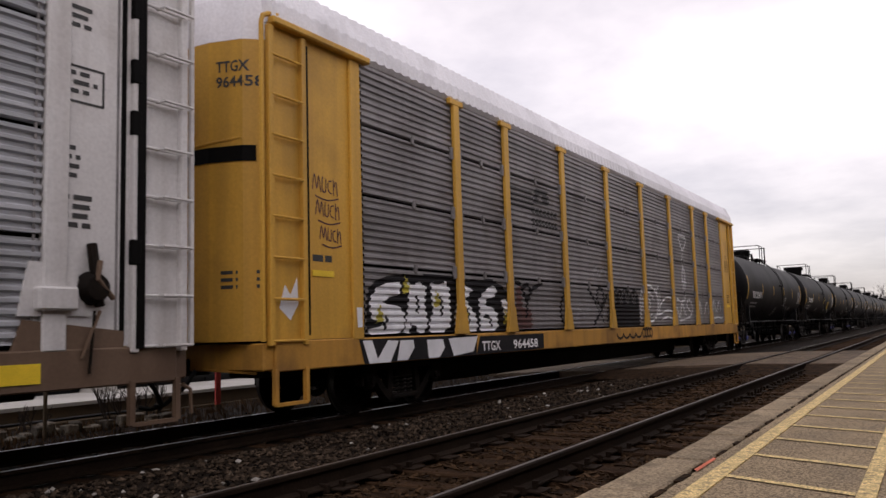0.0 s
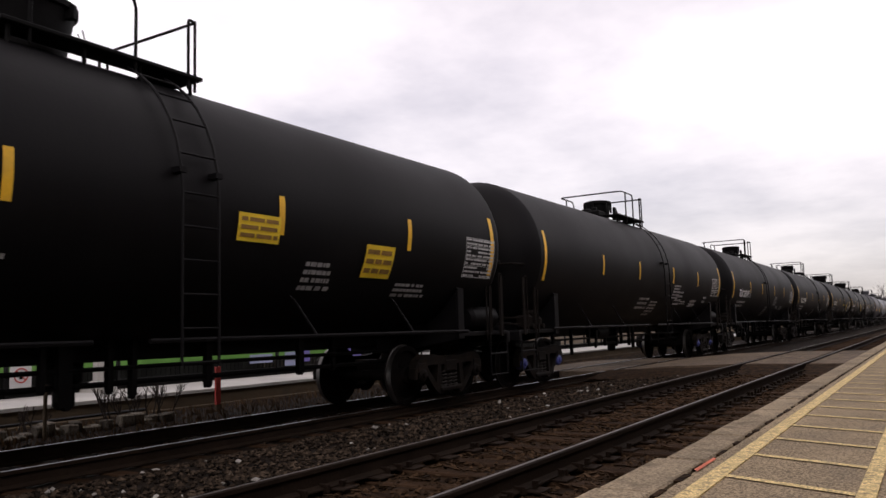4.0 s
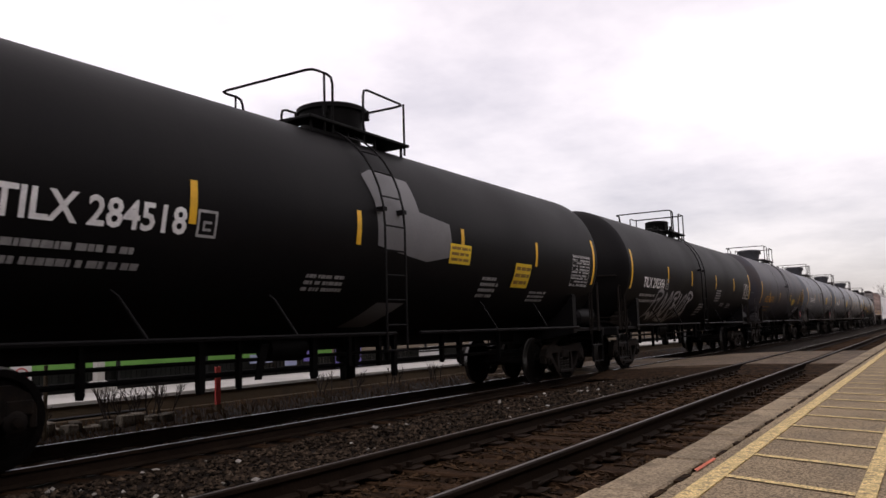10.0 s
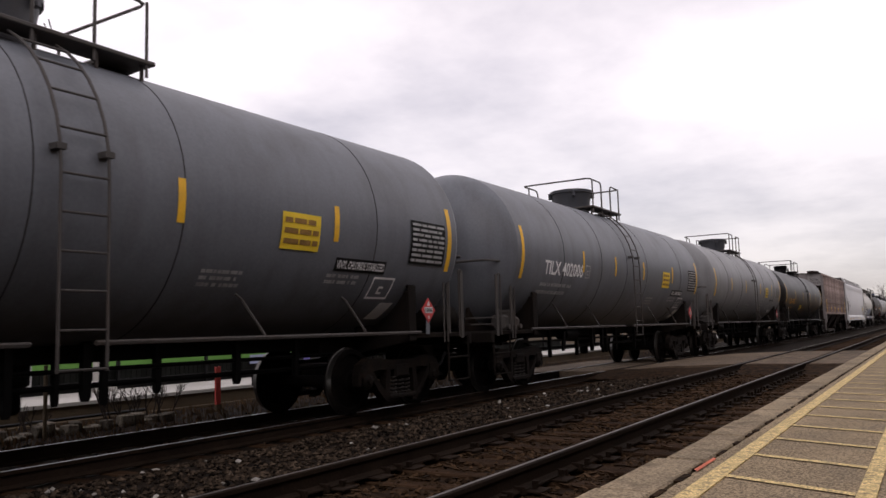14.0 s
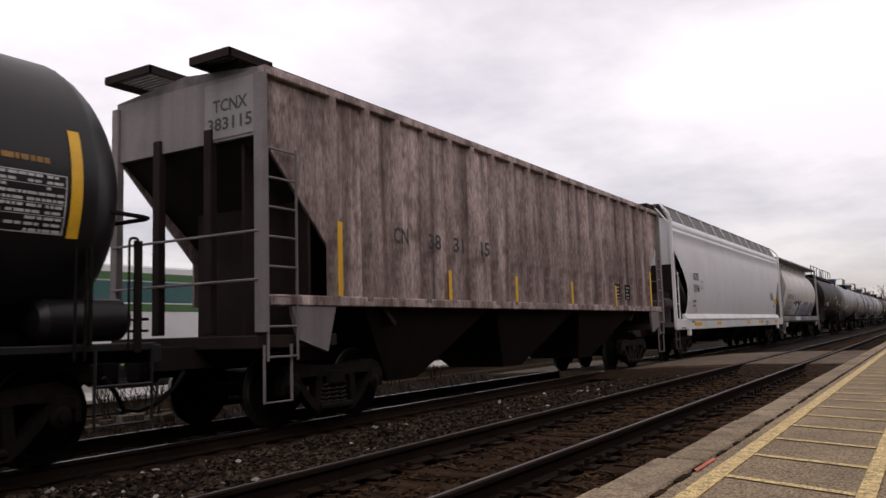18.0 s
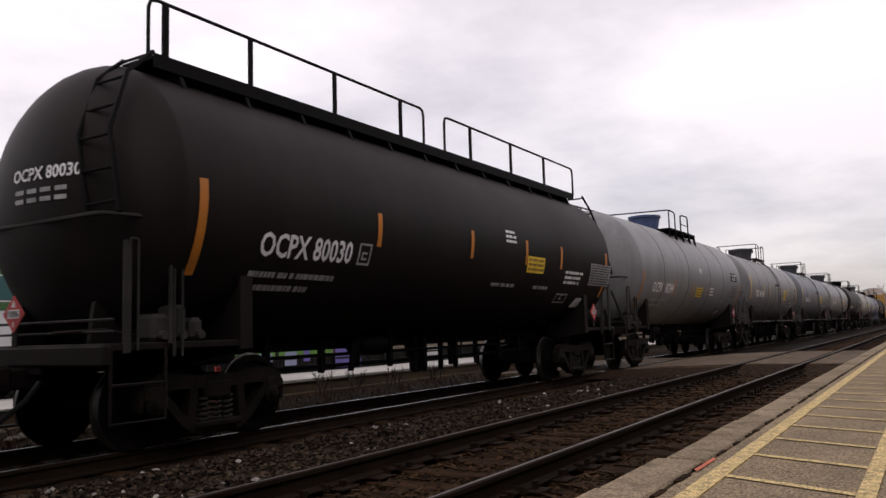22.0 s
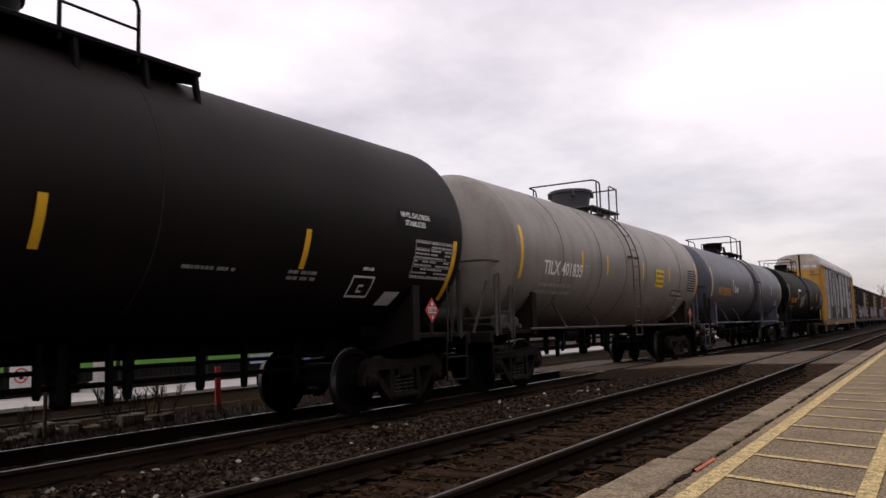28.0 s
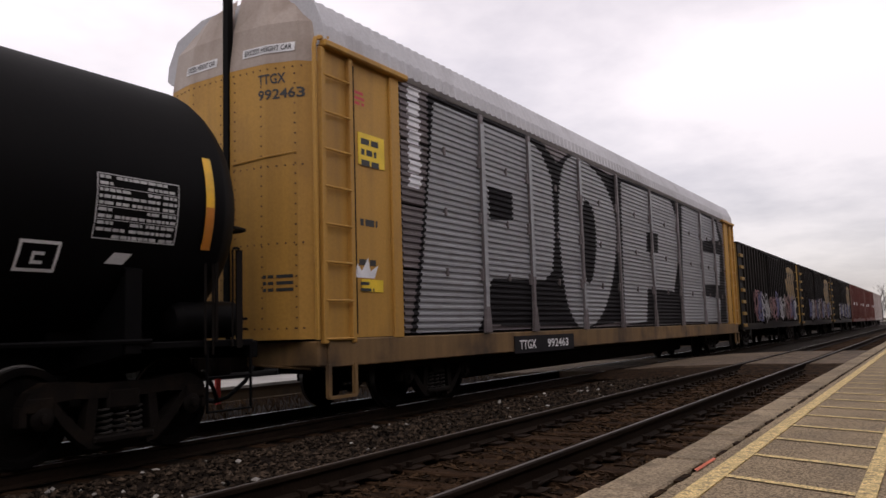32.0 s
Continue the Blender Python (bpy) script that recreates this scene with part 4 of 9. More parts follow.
    for kind, x0, x1, z0, z1, *more in marks:
        x0, x1 = x0 * stretch + shift, x1 * stretch + shift
        if kind == "yellow":
            plate(car, x0, x1, z0, z1, M["yellow_plate"], "notice_plate", "yellow notice panel", 3, M["dim_orange"])
        elif kind == "spec":
            plate(car, x0, x1, z0, z1, M["grid_plate"], "spec_panel", "white stencilled specification panel", 8, M["black_letter"])
        elif kind == "ruled":
            ruled_panel(car, x0, x1, z0, z1, M["table_letter"])
        elif kind == "orange":
            plate(car, x0, x1, z0, z1, M["dark_notice"], "spec_panel", "orange stencilled specification panel", 5, M["dim_orange"])
        elif kind == "darkspec":
            plate(car, x0, x1, z0, z1, M["dark_notice"], "spec_panel", "black specification panel with white stencilling", 8, M["dim_letter"])
        elif kind == "box":
            framed_box(car, x0, x1, z0, z1, M["dim_letter"] if more else M["white_letter"], 0.03)
        elif kind == "white":
            part("notice_plate", Geo().add(*patch(x0, x1, z0, z1, lean=0.08)), M["white_plate"], car, "small white notice")
        elif kind == "dark":
            part("paint_patch", Geo().add(*patch(x0, x1, z0, z1)), M["dark_notice"], car, "black painted patch")
        elif kind == "grey":
            part("paint_patch", draped([[(a * stretch + shift, b) for a, b in o] for o in more[0]], [z0 + (z1 - z0) * i / 24 for i in range(25)], lambda x, z: skin(x, z, 0.007)), M["patch_grey"], car, "grey cover-up paint patch")
        elif kind == "print":
            small_print(car, x0, z1, x1 - x0, more[0], M[more[1]], (z1 - z0) / more[0], (z1 - z0) / more[0] * 0.55, int(x0 * 31) % 97)
        elif kind == "text":
            text_on_tank(car, more[0], x0, z0, x1 - x0, z1 - z0, M[more[1]])
        elif kind == "notice":
            p = part("notice_plate", Geo().add(*patch(x0, x1, z0, z1)), M["dark_notice"], car, "black notice with white stencilling")
            vs, fs = letters(more[0], (z1 - z0) * 0.62, (x1 - x0) * 0.94)
            part("lettering", Geo().add([skin(x0 + (x1 - x0) * 0.03 + a, z0 + (z1 - z0) * 0.19 + b, 0.010) for a, b in vs], fs), M["white_letter"], p)
        elif kind == "notice2":
            p = part("notice_plate", Geo().add(*patch(x0, x1, z0, z1)), M["dark_notice"], car, "black two-line notice with white stencilling")
            for k, line in enumerate(more[0].rsplit(" ", 1)):
                w = (x1 - x0) * (0.90 if k == 0 else 0.62)
                h = (z1 - z0) * 0.30
                vs, fs = letters(line, h, w)
                part("lettering", Geo().add([skin((x0 + x1 - w) / 2 + a, z0 + (z1 - z0) * (0.58 - 0.46 * k) + b, 0.010) for a, b in vs], fs), M["white_letter"], p)
        elif kind == "tag":
            for line in more[1]:
                o = stroke(bend([(x0 + a * (x1 - x0), z0 + b * (z1 - z0)) for a, b in line], 5), more[2])
                zz = [q[1] for q in o]
                part("graffiti", draped([o], [min(zz) + (max(zz) - min(zz)) * i / 26 for i in range(27)], lambda x, z: skin(x, z, 0.009)), M[more[0]], car, "pale sprayed graffiti line")
        elif kind == "band":
            part("rust_band", Geo().lathe([(x0, TR - 0.01), (x0 + 0.01, TR + 0.006), (x1 - 0.01, TR + 0.006), (x1, TR - 0.01)], "x", (0, 0, TZ), 48), M["rust_band"], car, "dark band of rust and soot", smooth=True)
    return car


def long_walkway(car, half, mat):
    """A railed plank walk along the near shoulder with ladders at both ends."""
    y0, y1, z, h = -0.86, -0.28, 4.46, 5.18
    part("top_walkway", Geo().box(-half - 0.05, half + 0.05, y0, y1, z, z + 0.05, 0.01), mat, car)
    part("walkway_fascia", Geo().box(-half - 0.05, half + 0.05, y0 - 0.02, y0, z - 0.10, z + 0.07), mat, car)
    n = 12
    for i in range(n):
        x = -half + 0.35 + (2 * half - 0.7) * i / (n - 1)
        part("walkway_bracket", lambda: Geo().prism([(y0, z - 0.02), (y0, z - 0.10), (-1.02, 4.02), (-0.96, 4.00), (y1, z - 0.02)], "x", -0.03, 0.03), mat, car, at=(x, 0, 0), key="lwb")
    for xs in ((-6.35, -4.75, -3.0, -1.25, -0.55), (0.2, 1.15, 2.9, 4.6, 6.3)):
        g = Geo()
        a, b = xs[0], xs[-1]
        loop(g, [(a - 0.02, y0, z), (a - 0.02, y0, h), (b + 0.02, y0, h - 0.02), (b + 0.02, y0, z)], 0.024)
        part("railing", g, mat, car, smooth=True)
        for x in xs[1:-1]:
            part("rail_post", Geo().box(x - 0.03, x + 0.03, y0 - 0.02, y0 + 0.02, z, h - 0.01), mat, car)
    part("rail_post", Geo().box(-6.17, -6.09, y0 - 0.02, y0 + 0.02, z, h - 0.01), mat, car)
    g = Geo()
    loop(g, [(-5.9, y1, z), (-5.9, y1, z + 0.26), (-5.3, y1, z + 0.26), (-5.3, y1, z)], 0.02)
    part("grab_rail", g, mat, car, smooth=True)
    part("manway_dome", Geo().lathe([(4.25, 0.42), (4.62, 0.42), (4.63, 0.46), (4.70, 0.46), (4.74, 0.30), (4.75, 0.02)], "z", (-0.5, 0.25, 0), 24), mat, car, smooth=True)
    for s in (-1, 1):
        line = [(s * (half + 0.20), z, 0.0), (s * (half + 0.58), 4.12, 0.06), (s * (half + 0.90), 3.40, 0.22), (s * (half + 0.92), 2.50, 0.42)]
        g = Geo()
        for y in (-1.05, -0.52):
            g.tube([(x, y - d, zz) for x, zz, d in line], 0.028, 6)
        lad = part("end_ladder", g, mat, car, smooth=True)
        for k in range(6):
            zz = 2.62 + 0.36 * k
            for (xa, za, da), (xb, zb, db) in zip(line, line[1:]):
                if zb <= zz <= za:
                    f = (zz - zb) / (za - zb)
                    x, d = xb + (xa - xb) * f, db + (da - db) * f
            part("rung", Geo().tube([(x, -1.05 - d, zz), (x, -0.52 - d, zz)], 0.018, 6), mat, lad)


def side_platform(car, half, mat, dx=0.0, long_rail=True):
    """A slim platform with two rails on the near shoulder beside the dome, and a rail along the far shoulder."""
    up = TZ + TR - 4.385
    part("platform", Geo().box(-1.6 + dx, 1.52 + dx, -1.18, -0.62, 4.20 + up, 4.26 + up, 0.01), mat, car)
    for x in (-1.0, -0.1, 0.75, 1.46):
        part("platform_strut", lambda: Geo().prism([(-1.17, 4.22), (-1.17, 4.16), (-1.22, 3.84), (-1.17, 3.84), (-1.10, 4.10), (-0.7, 4.22)], "x", -0.025, 0.025), mat, car, at=(x + dx, 0, up), key="pstrut")
    g = Geo()
    loop(g, [(-0.27 + dx, -1.15, 4.22), (-0.27 + dx, -1.15, 4.93), (0.66 + dx, -1.15, 4.95), (0.66 + dx, -1.15, 4.22)], 0.024)
    g.tube([(-0.27 + dx, -1.15, 4.62), (0.66 + dx, -1.15, 4.60)], 0.016, 6)
    part("railing", g, mat, car, smooth=True)
    g = Geo()
    loop(g, [(-7.08 if long_rail else -2.6, 0.9, 3.95), (-7.08 if long_rail else -2.6, 0.9, 4.92), (-1.67 + dx, 0.9, 4.98), (-1.67 + dx, -1.15, 4.95), (-0.96 + dx, -1.15, 4.93), (-0.96 + dx, -1.15, 4.22)], 0.024)
    part("railing", g, mat, car, smooth=True)
    for x, y in ((-6.7, 0.9), (-4.2, 0.9), (-1.67 + dx, 0.9), (-1.67 + dx, -1.15)):
        if long_rail or x > -3:
            part("rail_post", Geo().tube([(x, y, 3.9), (x, y, 4.94)], 0.022, 6), mat, car)
    part("manway_dome", Geo().lathe([(4.25, 0.46), (4.45, 0.46), (4.76, 0.52), (4.77, 0.56), (4.84, 0.56), (4.88, 0.30), (4.89, 0.02)], "z", (-0.6 + dx, 0, up), 24), M["dome_blue"] if car["blue_dome"] else mat, car, "blue painted dome" if car["blue_dome"] else "", smooth=True)
    for s in (-1, 1):
        # sloping brace at each end with a sloping brace, and a sill post
        part("end_brace", Geo().tube([(s * (half + 0.97), -1.4, 1.14), (s * (half + 1.70), -1.3, 2.10)], 0.03, 6), M["rail_dark"], car)


M["grid_plate"] = material("stencilled_panel", (0.30, 0.30, 0.30), 0.6, vary=0.3, scale=20, bump=0.05)
M["dome_blue"] = material("blue_dome_paint", (0.05, 0.075, 0.15), 0.5, vary=0.3, scale=8, bump=0.1, spec=0.25)

# ---- enclosed auto racks ----
RIB, RIB_DEEP = 0.105, 0.017
SIDE = 1.40                       # half width to the middle of the ribbed skin


def rib_out(z):
    """How far the ribbed skin stands out at a height."""
    p = (z / RIB) % 1.0
    if p < 0.32:
        return RIB_DEEP
    if p < 0.5:
        return RIB_DEEP * (1 - (p - 0.32) / 0.18 * 2)
    if p < 0.82:
        return -RIB_DEEP
    return RIB_DEEP * ((p - 0.82) / 0.18 * 2 - 1)


def rib_levels(z0, z1):
    zs = [z0]
    k = math.floor(z0 / RIB)
    while k * RIB < z1:
        zs += [k * RIB + RIB * q for q in (0.0, 0.32, 0.5, 0.82) if z0 + 0.004 < k * RIB + RIB * q < z1 - 0.004]
        k += 1
    return zs + [z1]


def ribbed_panel(x0, x1, z0, z1):
    g = Geo()
    zs = rib_levels(z0, z1)
    vs = []
    for z in zs:
        y = -SIDE - rib_out(z)
        vs += [(x0, y, z), (x1, y, z)]
    n = len(vs)
    vs += [(x0, -SIDE + 0.06, z0), (x1, -SIDE + 0.06, z0), (x0, -SIDE + 0.06, z1), (x1, -SIDE + 0.06, z1)]
    fs = [(2 * i, 2 * i + 1, 2 * i + 3, 2 * i + 2) for i in range(len(zs) - 1)]
    fs += [(0, 1, n + 1, n), (n - 2, n - 1, n + 3, n + 2)]
    return g.add(vs, fs)


def sprayed(polys, out=0.004, z0=None, z1=None, flat=None):
    """Paint of the given outline laid over the ribs (or on a flat side at y = flat)."""
    zs = [z for p in polys for _, z in p]
    zs = rib_levels(min(zs), max(zs)) if flat is None else [min(zs) + (max(zs) - min(zs)) * i / 40 for i in range(41)]
    return draped(polys, zs, lambda x, z: (x, -SIDE - rib_out(z) - out if flat is None else flat, z))


def rack_roof(half):
    g = Geo()
    prof = [(-1.45, 5.27), (-1.43, 5.50), (-1.26, 5.88), (-0.80, 6.10), (0, 6.16), (0.96, 6.10), (1.51, 5.88), (1.71, 5.50), (1.74, 5.27)]
    rings = []
    n = int(half * 2 / 0.11)
    for i in range(n + 1):
        x = -half + 2 * half * i / n
        k = 0.0 if i % 2 else 0.022
        rings.append([(x, y * (1 + k / 1.4), z + k) for y, z in prof] + [(x, 1.68, 5.22), (x, -1.40, 5.22)])
    return g.loft(rings)


def flat_text(car, text, x, z, w, h, y, mat, name="lettering", face="side"):
    """Text on a flat side (facing -y) or a front end (facing -x; x is then the place across, rising away from the viewer's right)."""
    vs, fs = letters(text, h, w)
    if face == "side":
        return part(name, Geo().add([(x + a, y, z + b) for a, b in vs], fs), mat, car)
    return part(name, Geo().add([(y, x - a, z + b) for a, b in vs], fs), mat, car)


def bars_on(car, x, z, w, rows, y, mat, face="side", seed=3, pitch=0.09, tall=0.045):
    q = random.Random(seed)
    g = Geo()
    for i in range(rows):
        a, end = 0.0, w * q.uniform(0.7, 1)
        while a < end - 0.03:
            b = min(a + q.uniform(0.08, 0.26), end)
            zz = z - i * pitch
            if face == "side":
                g.add([(x + a, y, zz - tall), (x + b, y, zz - tall), (x + b, y, zz), (x + a, y, zz)], [(0, 1, 2, 3)])
            else:
                g.add([(y, x - a, zz - tall), (y, x - b, zz - tall), (y, x - b, zz), (y, x - a, zz)], [(0, 1, 2, 3)])
            a = b + 0.04
    return part("small_print", g, mat, car)


def bow(y):
    """How far the bowed end doors stand out at a place across the car."""
    ring = [(0.0, 0.343), (0.70, 0.30), (1.15, 0.16), (1.38, -0.06)]
    y = min(abs(y), 1.379)
    for (a, p), (b, q) in zip(ring, ring[1:]):
        if a <= y <= b:
            return p + (q - p) * (y - a) / (b - a)


def bowed_text(car, text, half, y0, z, w, h):
    """Lettering on the front end doors."""
    vs, fs = letters(text, h, w)
    return part("lettering", Geo().add([(-half - bow(y0 - a) - 0.008, y0 - a, z + b) for a, b in vs], fs), M["black_letter"], car)


def rack(C, half, panel, shell, roof, sill, label, posts, post_w, num="", top_band=None, post_mat=None, end_at=(-0.80, 4.56, 4.36, 0.55), rear=0.0):
    car = thing("auto_rack", label, "auto rack car", (C, YC, ZR), group="freight train")
    rows = [1.17, 2.19, 3.22, 4.27, 5.26]
    edge = [-half + 1.93] + list(posts) + [half - 1.62]
    for a, b in zip(edge, edge[1:]):
        for z0, z1 in zip(rows, rows[1:]):
            part("side_panel", ribbed_panel(a + 0.015, b - 0.015, z0 + 0.022, z1 - 0.022), panel, car)
        for z in rows[1:-1]:
            part("joint_clip", lambda: Geo().box(-0.03, 0.03, -0.05, 0.0, -0.07, 0.07, 0.01), panel, car, at=((a + b) / 2, -SIDE, z), key="jclip")
    # solid black block stands for the shade inside, seen between the panels
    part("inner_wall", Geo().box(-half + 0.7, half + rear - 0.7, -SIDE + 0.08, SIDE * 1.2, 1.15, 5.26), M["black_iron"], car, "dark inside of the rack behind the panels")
    part("far_wall", Geo().box(-half + 0.7, half + rear - 0.7, SIDE * 1.2, SIDE * 1.2 + 0.03, 1.17, 5.26), panel, car)
    for p in posts:
        g = Geo().box(p - post_w, p + post_w, -SIDE - 0.085, -SIDE - 0.02, 1.45, 5.18, 0.012)
        g.prism([(p - post_w * 2.0, 1.15), (p + post_w * 2.0, 1.15), (p + post_w, 1.62), (p - post_w, 1.62)], "y", -SIDE - 0.10, -SIDE - 0.03)
        if post_w > 0.06:
            g.box(p - post_w * 2.3, p + post_w * 2.3, -SIDE - 0.095, -SIDE - 0.02, 5.14, 5.24, 0.01)
        pp = part("side_post", g, post_mat or shell, car)
        for z in rows[1:-1]:
            for e in (-1, 1):
                part("panel_clip", lambda: Geo().box(-0.03, 0.03, -0.035, 0.03, -0.11, 0.11, 0.008), panel, pp, at=(p + e * (post_w + 0.04), -SIDE - 0.03, z), key="clip")
    part("roof", lambda: rack_roof(half + rear / 2 - 0.05), roof, car, at=(rear / 2, 0, 0), key=("rackroof", half + rear / 2))
    part("deck_sill", Geo().box(-half + 0.1, half + rear - 0.1, -1.44, -1.30, 0.76, 1.14, 0.015).box(-half + 0.1, half + rear - 0.1, 1.30, 1.44, 0.76, 1.14, 0.015), sill, car, "rusty deck sill")
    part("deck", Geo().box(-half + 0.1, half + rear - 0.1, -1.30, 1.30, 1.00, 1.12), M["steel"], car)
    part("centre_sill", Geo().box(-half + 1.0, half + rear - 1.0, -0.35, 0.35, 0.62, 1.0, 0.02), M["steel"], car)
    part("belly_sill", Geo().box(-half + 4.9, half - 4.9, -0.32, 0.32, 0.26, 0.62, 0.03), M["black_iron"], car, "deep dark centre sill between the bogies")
    for s in (-1, 1):
        hf = half + (rear if s > 0 else 0.0)
        # ends: two bowed door leaves, a corner with a ladder, a side door
        xe = s * hf
        for y in (-1, 1):
            w = 1.0 if y < 0 else 1.2
            ring = [(y * 0.05, 0.34), (y * 0.70 * w, 0.30), (y * 1.15 * w, 0.16), (y * 1.38 * w, -0.06)]
            vs, fs = [], []
            for z, k in ((1.15, 1.0), (5.0, 1.0), (5.58, 0.98), (6.08, 0.78)):
                for yy, d in ring:
                    vs.append((xe + s * (d - (0.0 if z < 5.2 else 0.08 if z < 5.6 else 0.25)), yy * k, z + (0.0 if z < 5.6 else 0.06 * (1.4 - abs(yy)) - 0.08 * abs(yy))))
            m = len(ring)
            for i in range(3):
                for j in range(m - 1):
                    fs.append((i * m + j, i * m + j + 1, (i + 1) * m + j + 1, (i + 1) * m + j))
            leaf = part("end_door", Geo().add(vs, fs), shell, car, at=(0, 0, 0))
            if top_band:
                part("door_top_band", Geo().add([(v[0] + s * 0.004, v[1], v[2] if v[2] > 5.2 else 4.98) for v in vs[m:]], [(i * m + j, i * m + j + 1, (i + 1) * m + j + 1, (i + 1) * m + j) for i in range(2) for j in range(m - 1)]), top_band, leaf, "unpainted band over the end door")
            part("door_ridge", Geo().tube([(xe + s * 0.345, y * 0.12, 3.62), (xe + s * 0.30, y * 0.72, 3.66), (xe + s * 0.16, y * 1.14, 3.70)], 0.018, 5), shell, leaf)
        part("door_post", Geo().box(xe + s * 0.33 - 0.05, xe + s * 0.33 + 0.05, -0.05, 0.05, 1.3, 6.1), M["black_iron"], car, "dark centre rod between the doors")
        for y in (-1, 1):
            a, b = sorted((s * (hf - 0.06), s * (half - (1.93 if s < 0 else 1.62))))
            x4 = s * (hf - 0.76)
            # the gap's shade is a black strip laid on the door
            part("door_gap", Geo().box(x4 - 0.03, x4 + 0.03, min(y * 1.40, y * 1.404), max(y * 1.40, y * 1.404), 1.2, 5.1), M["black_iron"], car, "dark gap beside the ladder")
            part("corner_door", Geo().box(a, b, min(y * 1.36, y * 1.40), max(y * 1.36, y * 1.40), 1.15, 5.24), shell, car)
            x1, x2 = s * (hf - 0.03), s * (hf - 0.64)
            for x in (x1, x2):
                part("ladder_post", Geo().box(x - 0.045, x + 0.045, min(y * 1.39, y * 1.47), max(y * 1.39, y * 1.47), 1.08, 5.16, 0.01), shell, car)
            for k in range(8):
                part("rung", lambda: Geo().tube([(-0.30, 0, 0), (0.30, 0, 0)], 0.018, 6), shell, car, at=((x1 + x2) / 2, y * 1.46, 1.14 + 0.52 * k), key="rackrung")
            x3 = s * (half - (1.76 if s < 0 else 1.50))
            part("corner_post", Geo().box(x3 - 0.12, x3 + 0.12, min(y * 1.39, y * 1.45), max(y * 1.39, y * 1.45), 1.12, 5.20, 0.015), shell, car)
            a, b = sorted((s * (hf - 0.02), s * (half - 2.05)))
            part("door_track", Geo().box(a, b, min(y * 1.40, y * 1.53), max(y * 1.40, y * 1.53), 5.17, 5.27, 0.02), shell, car)
        g = Geo()
        a, c = s * (hf - 0.10), s * (hf - 0.66)
        g.box(a - 0.03, a + 0.03, -1.46, -1.40, 0.36, 0.80).box(c - 0.03, c + 0.03, -1.46, -1.40, 0.36, 0.80).box(min(a, c), max(a, c), -1.46, -1.40, 0.34, 0.38)
        part("step", g, sill, car)
        part("end_sill", Geo().box(xe - 0.12 - s * 0.05, xe + 0.12 - s * 0.05, -1.40, 1.40, 0.78, 1.12, 0.02), sill, car)
        g = Geo()
        loop(g, [(xe + s * 0.10, -1.42, 1.14), (xe + s * 0.10, -1.42, 5.28), (xe - s * 0.30, -1.42, 5.36)], 0.035)
        part("corner_pipe", g, shell, car, smooth=True)
        part("uncoupling_rod", Geo().tube([(xe, -1.2, 0.75), (xe + s * 0.1, -0.4, 0.8)], 0.018, 6), sill, car)
        bogie(car, s * (hf - 3.35))
        coupler(car, s * (hf + 0.62), s, M["steel"])
    if num:
        a, b = num.split()
        x0, za, zb, wb = end_at
        bowed_text(car, a, half, x0, za, 0.42, 0.15)
        bowed_text(car, b, half, x0, zb, wb, 0.15)
        for k in range(3):
            g = Geo()
            for y0, y1 in ((x0 - 0.06, x0 - 0.22), (x0 - 0.26, x0 - 0.50)):
                g.add([(-half - bow(y) - 0.008, y, 1.98 - 0.09 * k + d) for y, d in ((y0, 0), (y1, 0), (y1, 0.045), (y0, 0.045))], [(0, 1, 2, 3)])
            part("small_print", g, M["black_letter"], car)
        bars_on(car, -half + 0.84, 2.62 - 0.35, 0.45, 1, -1.403, M["black_letter"], seed=5, tall=0.09)
    return car


def hooped(cx, cz, w, h, n=20):
    return [(cx + w * math.cos(k * math.tau / n), cz + h * math.sin(k * math.tau / n)) for k in range(n)]


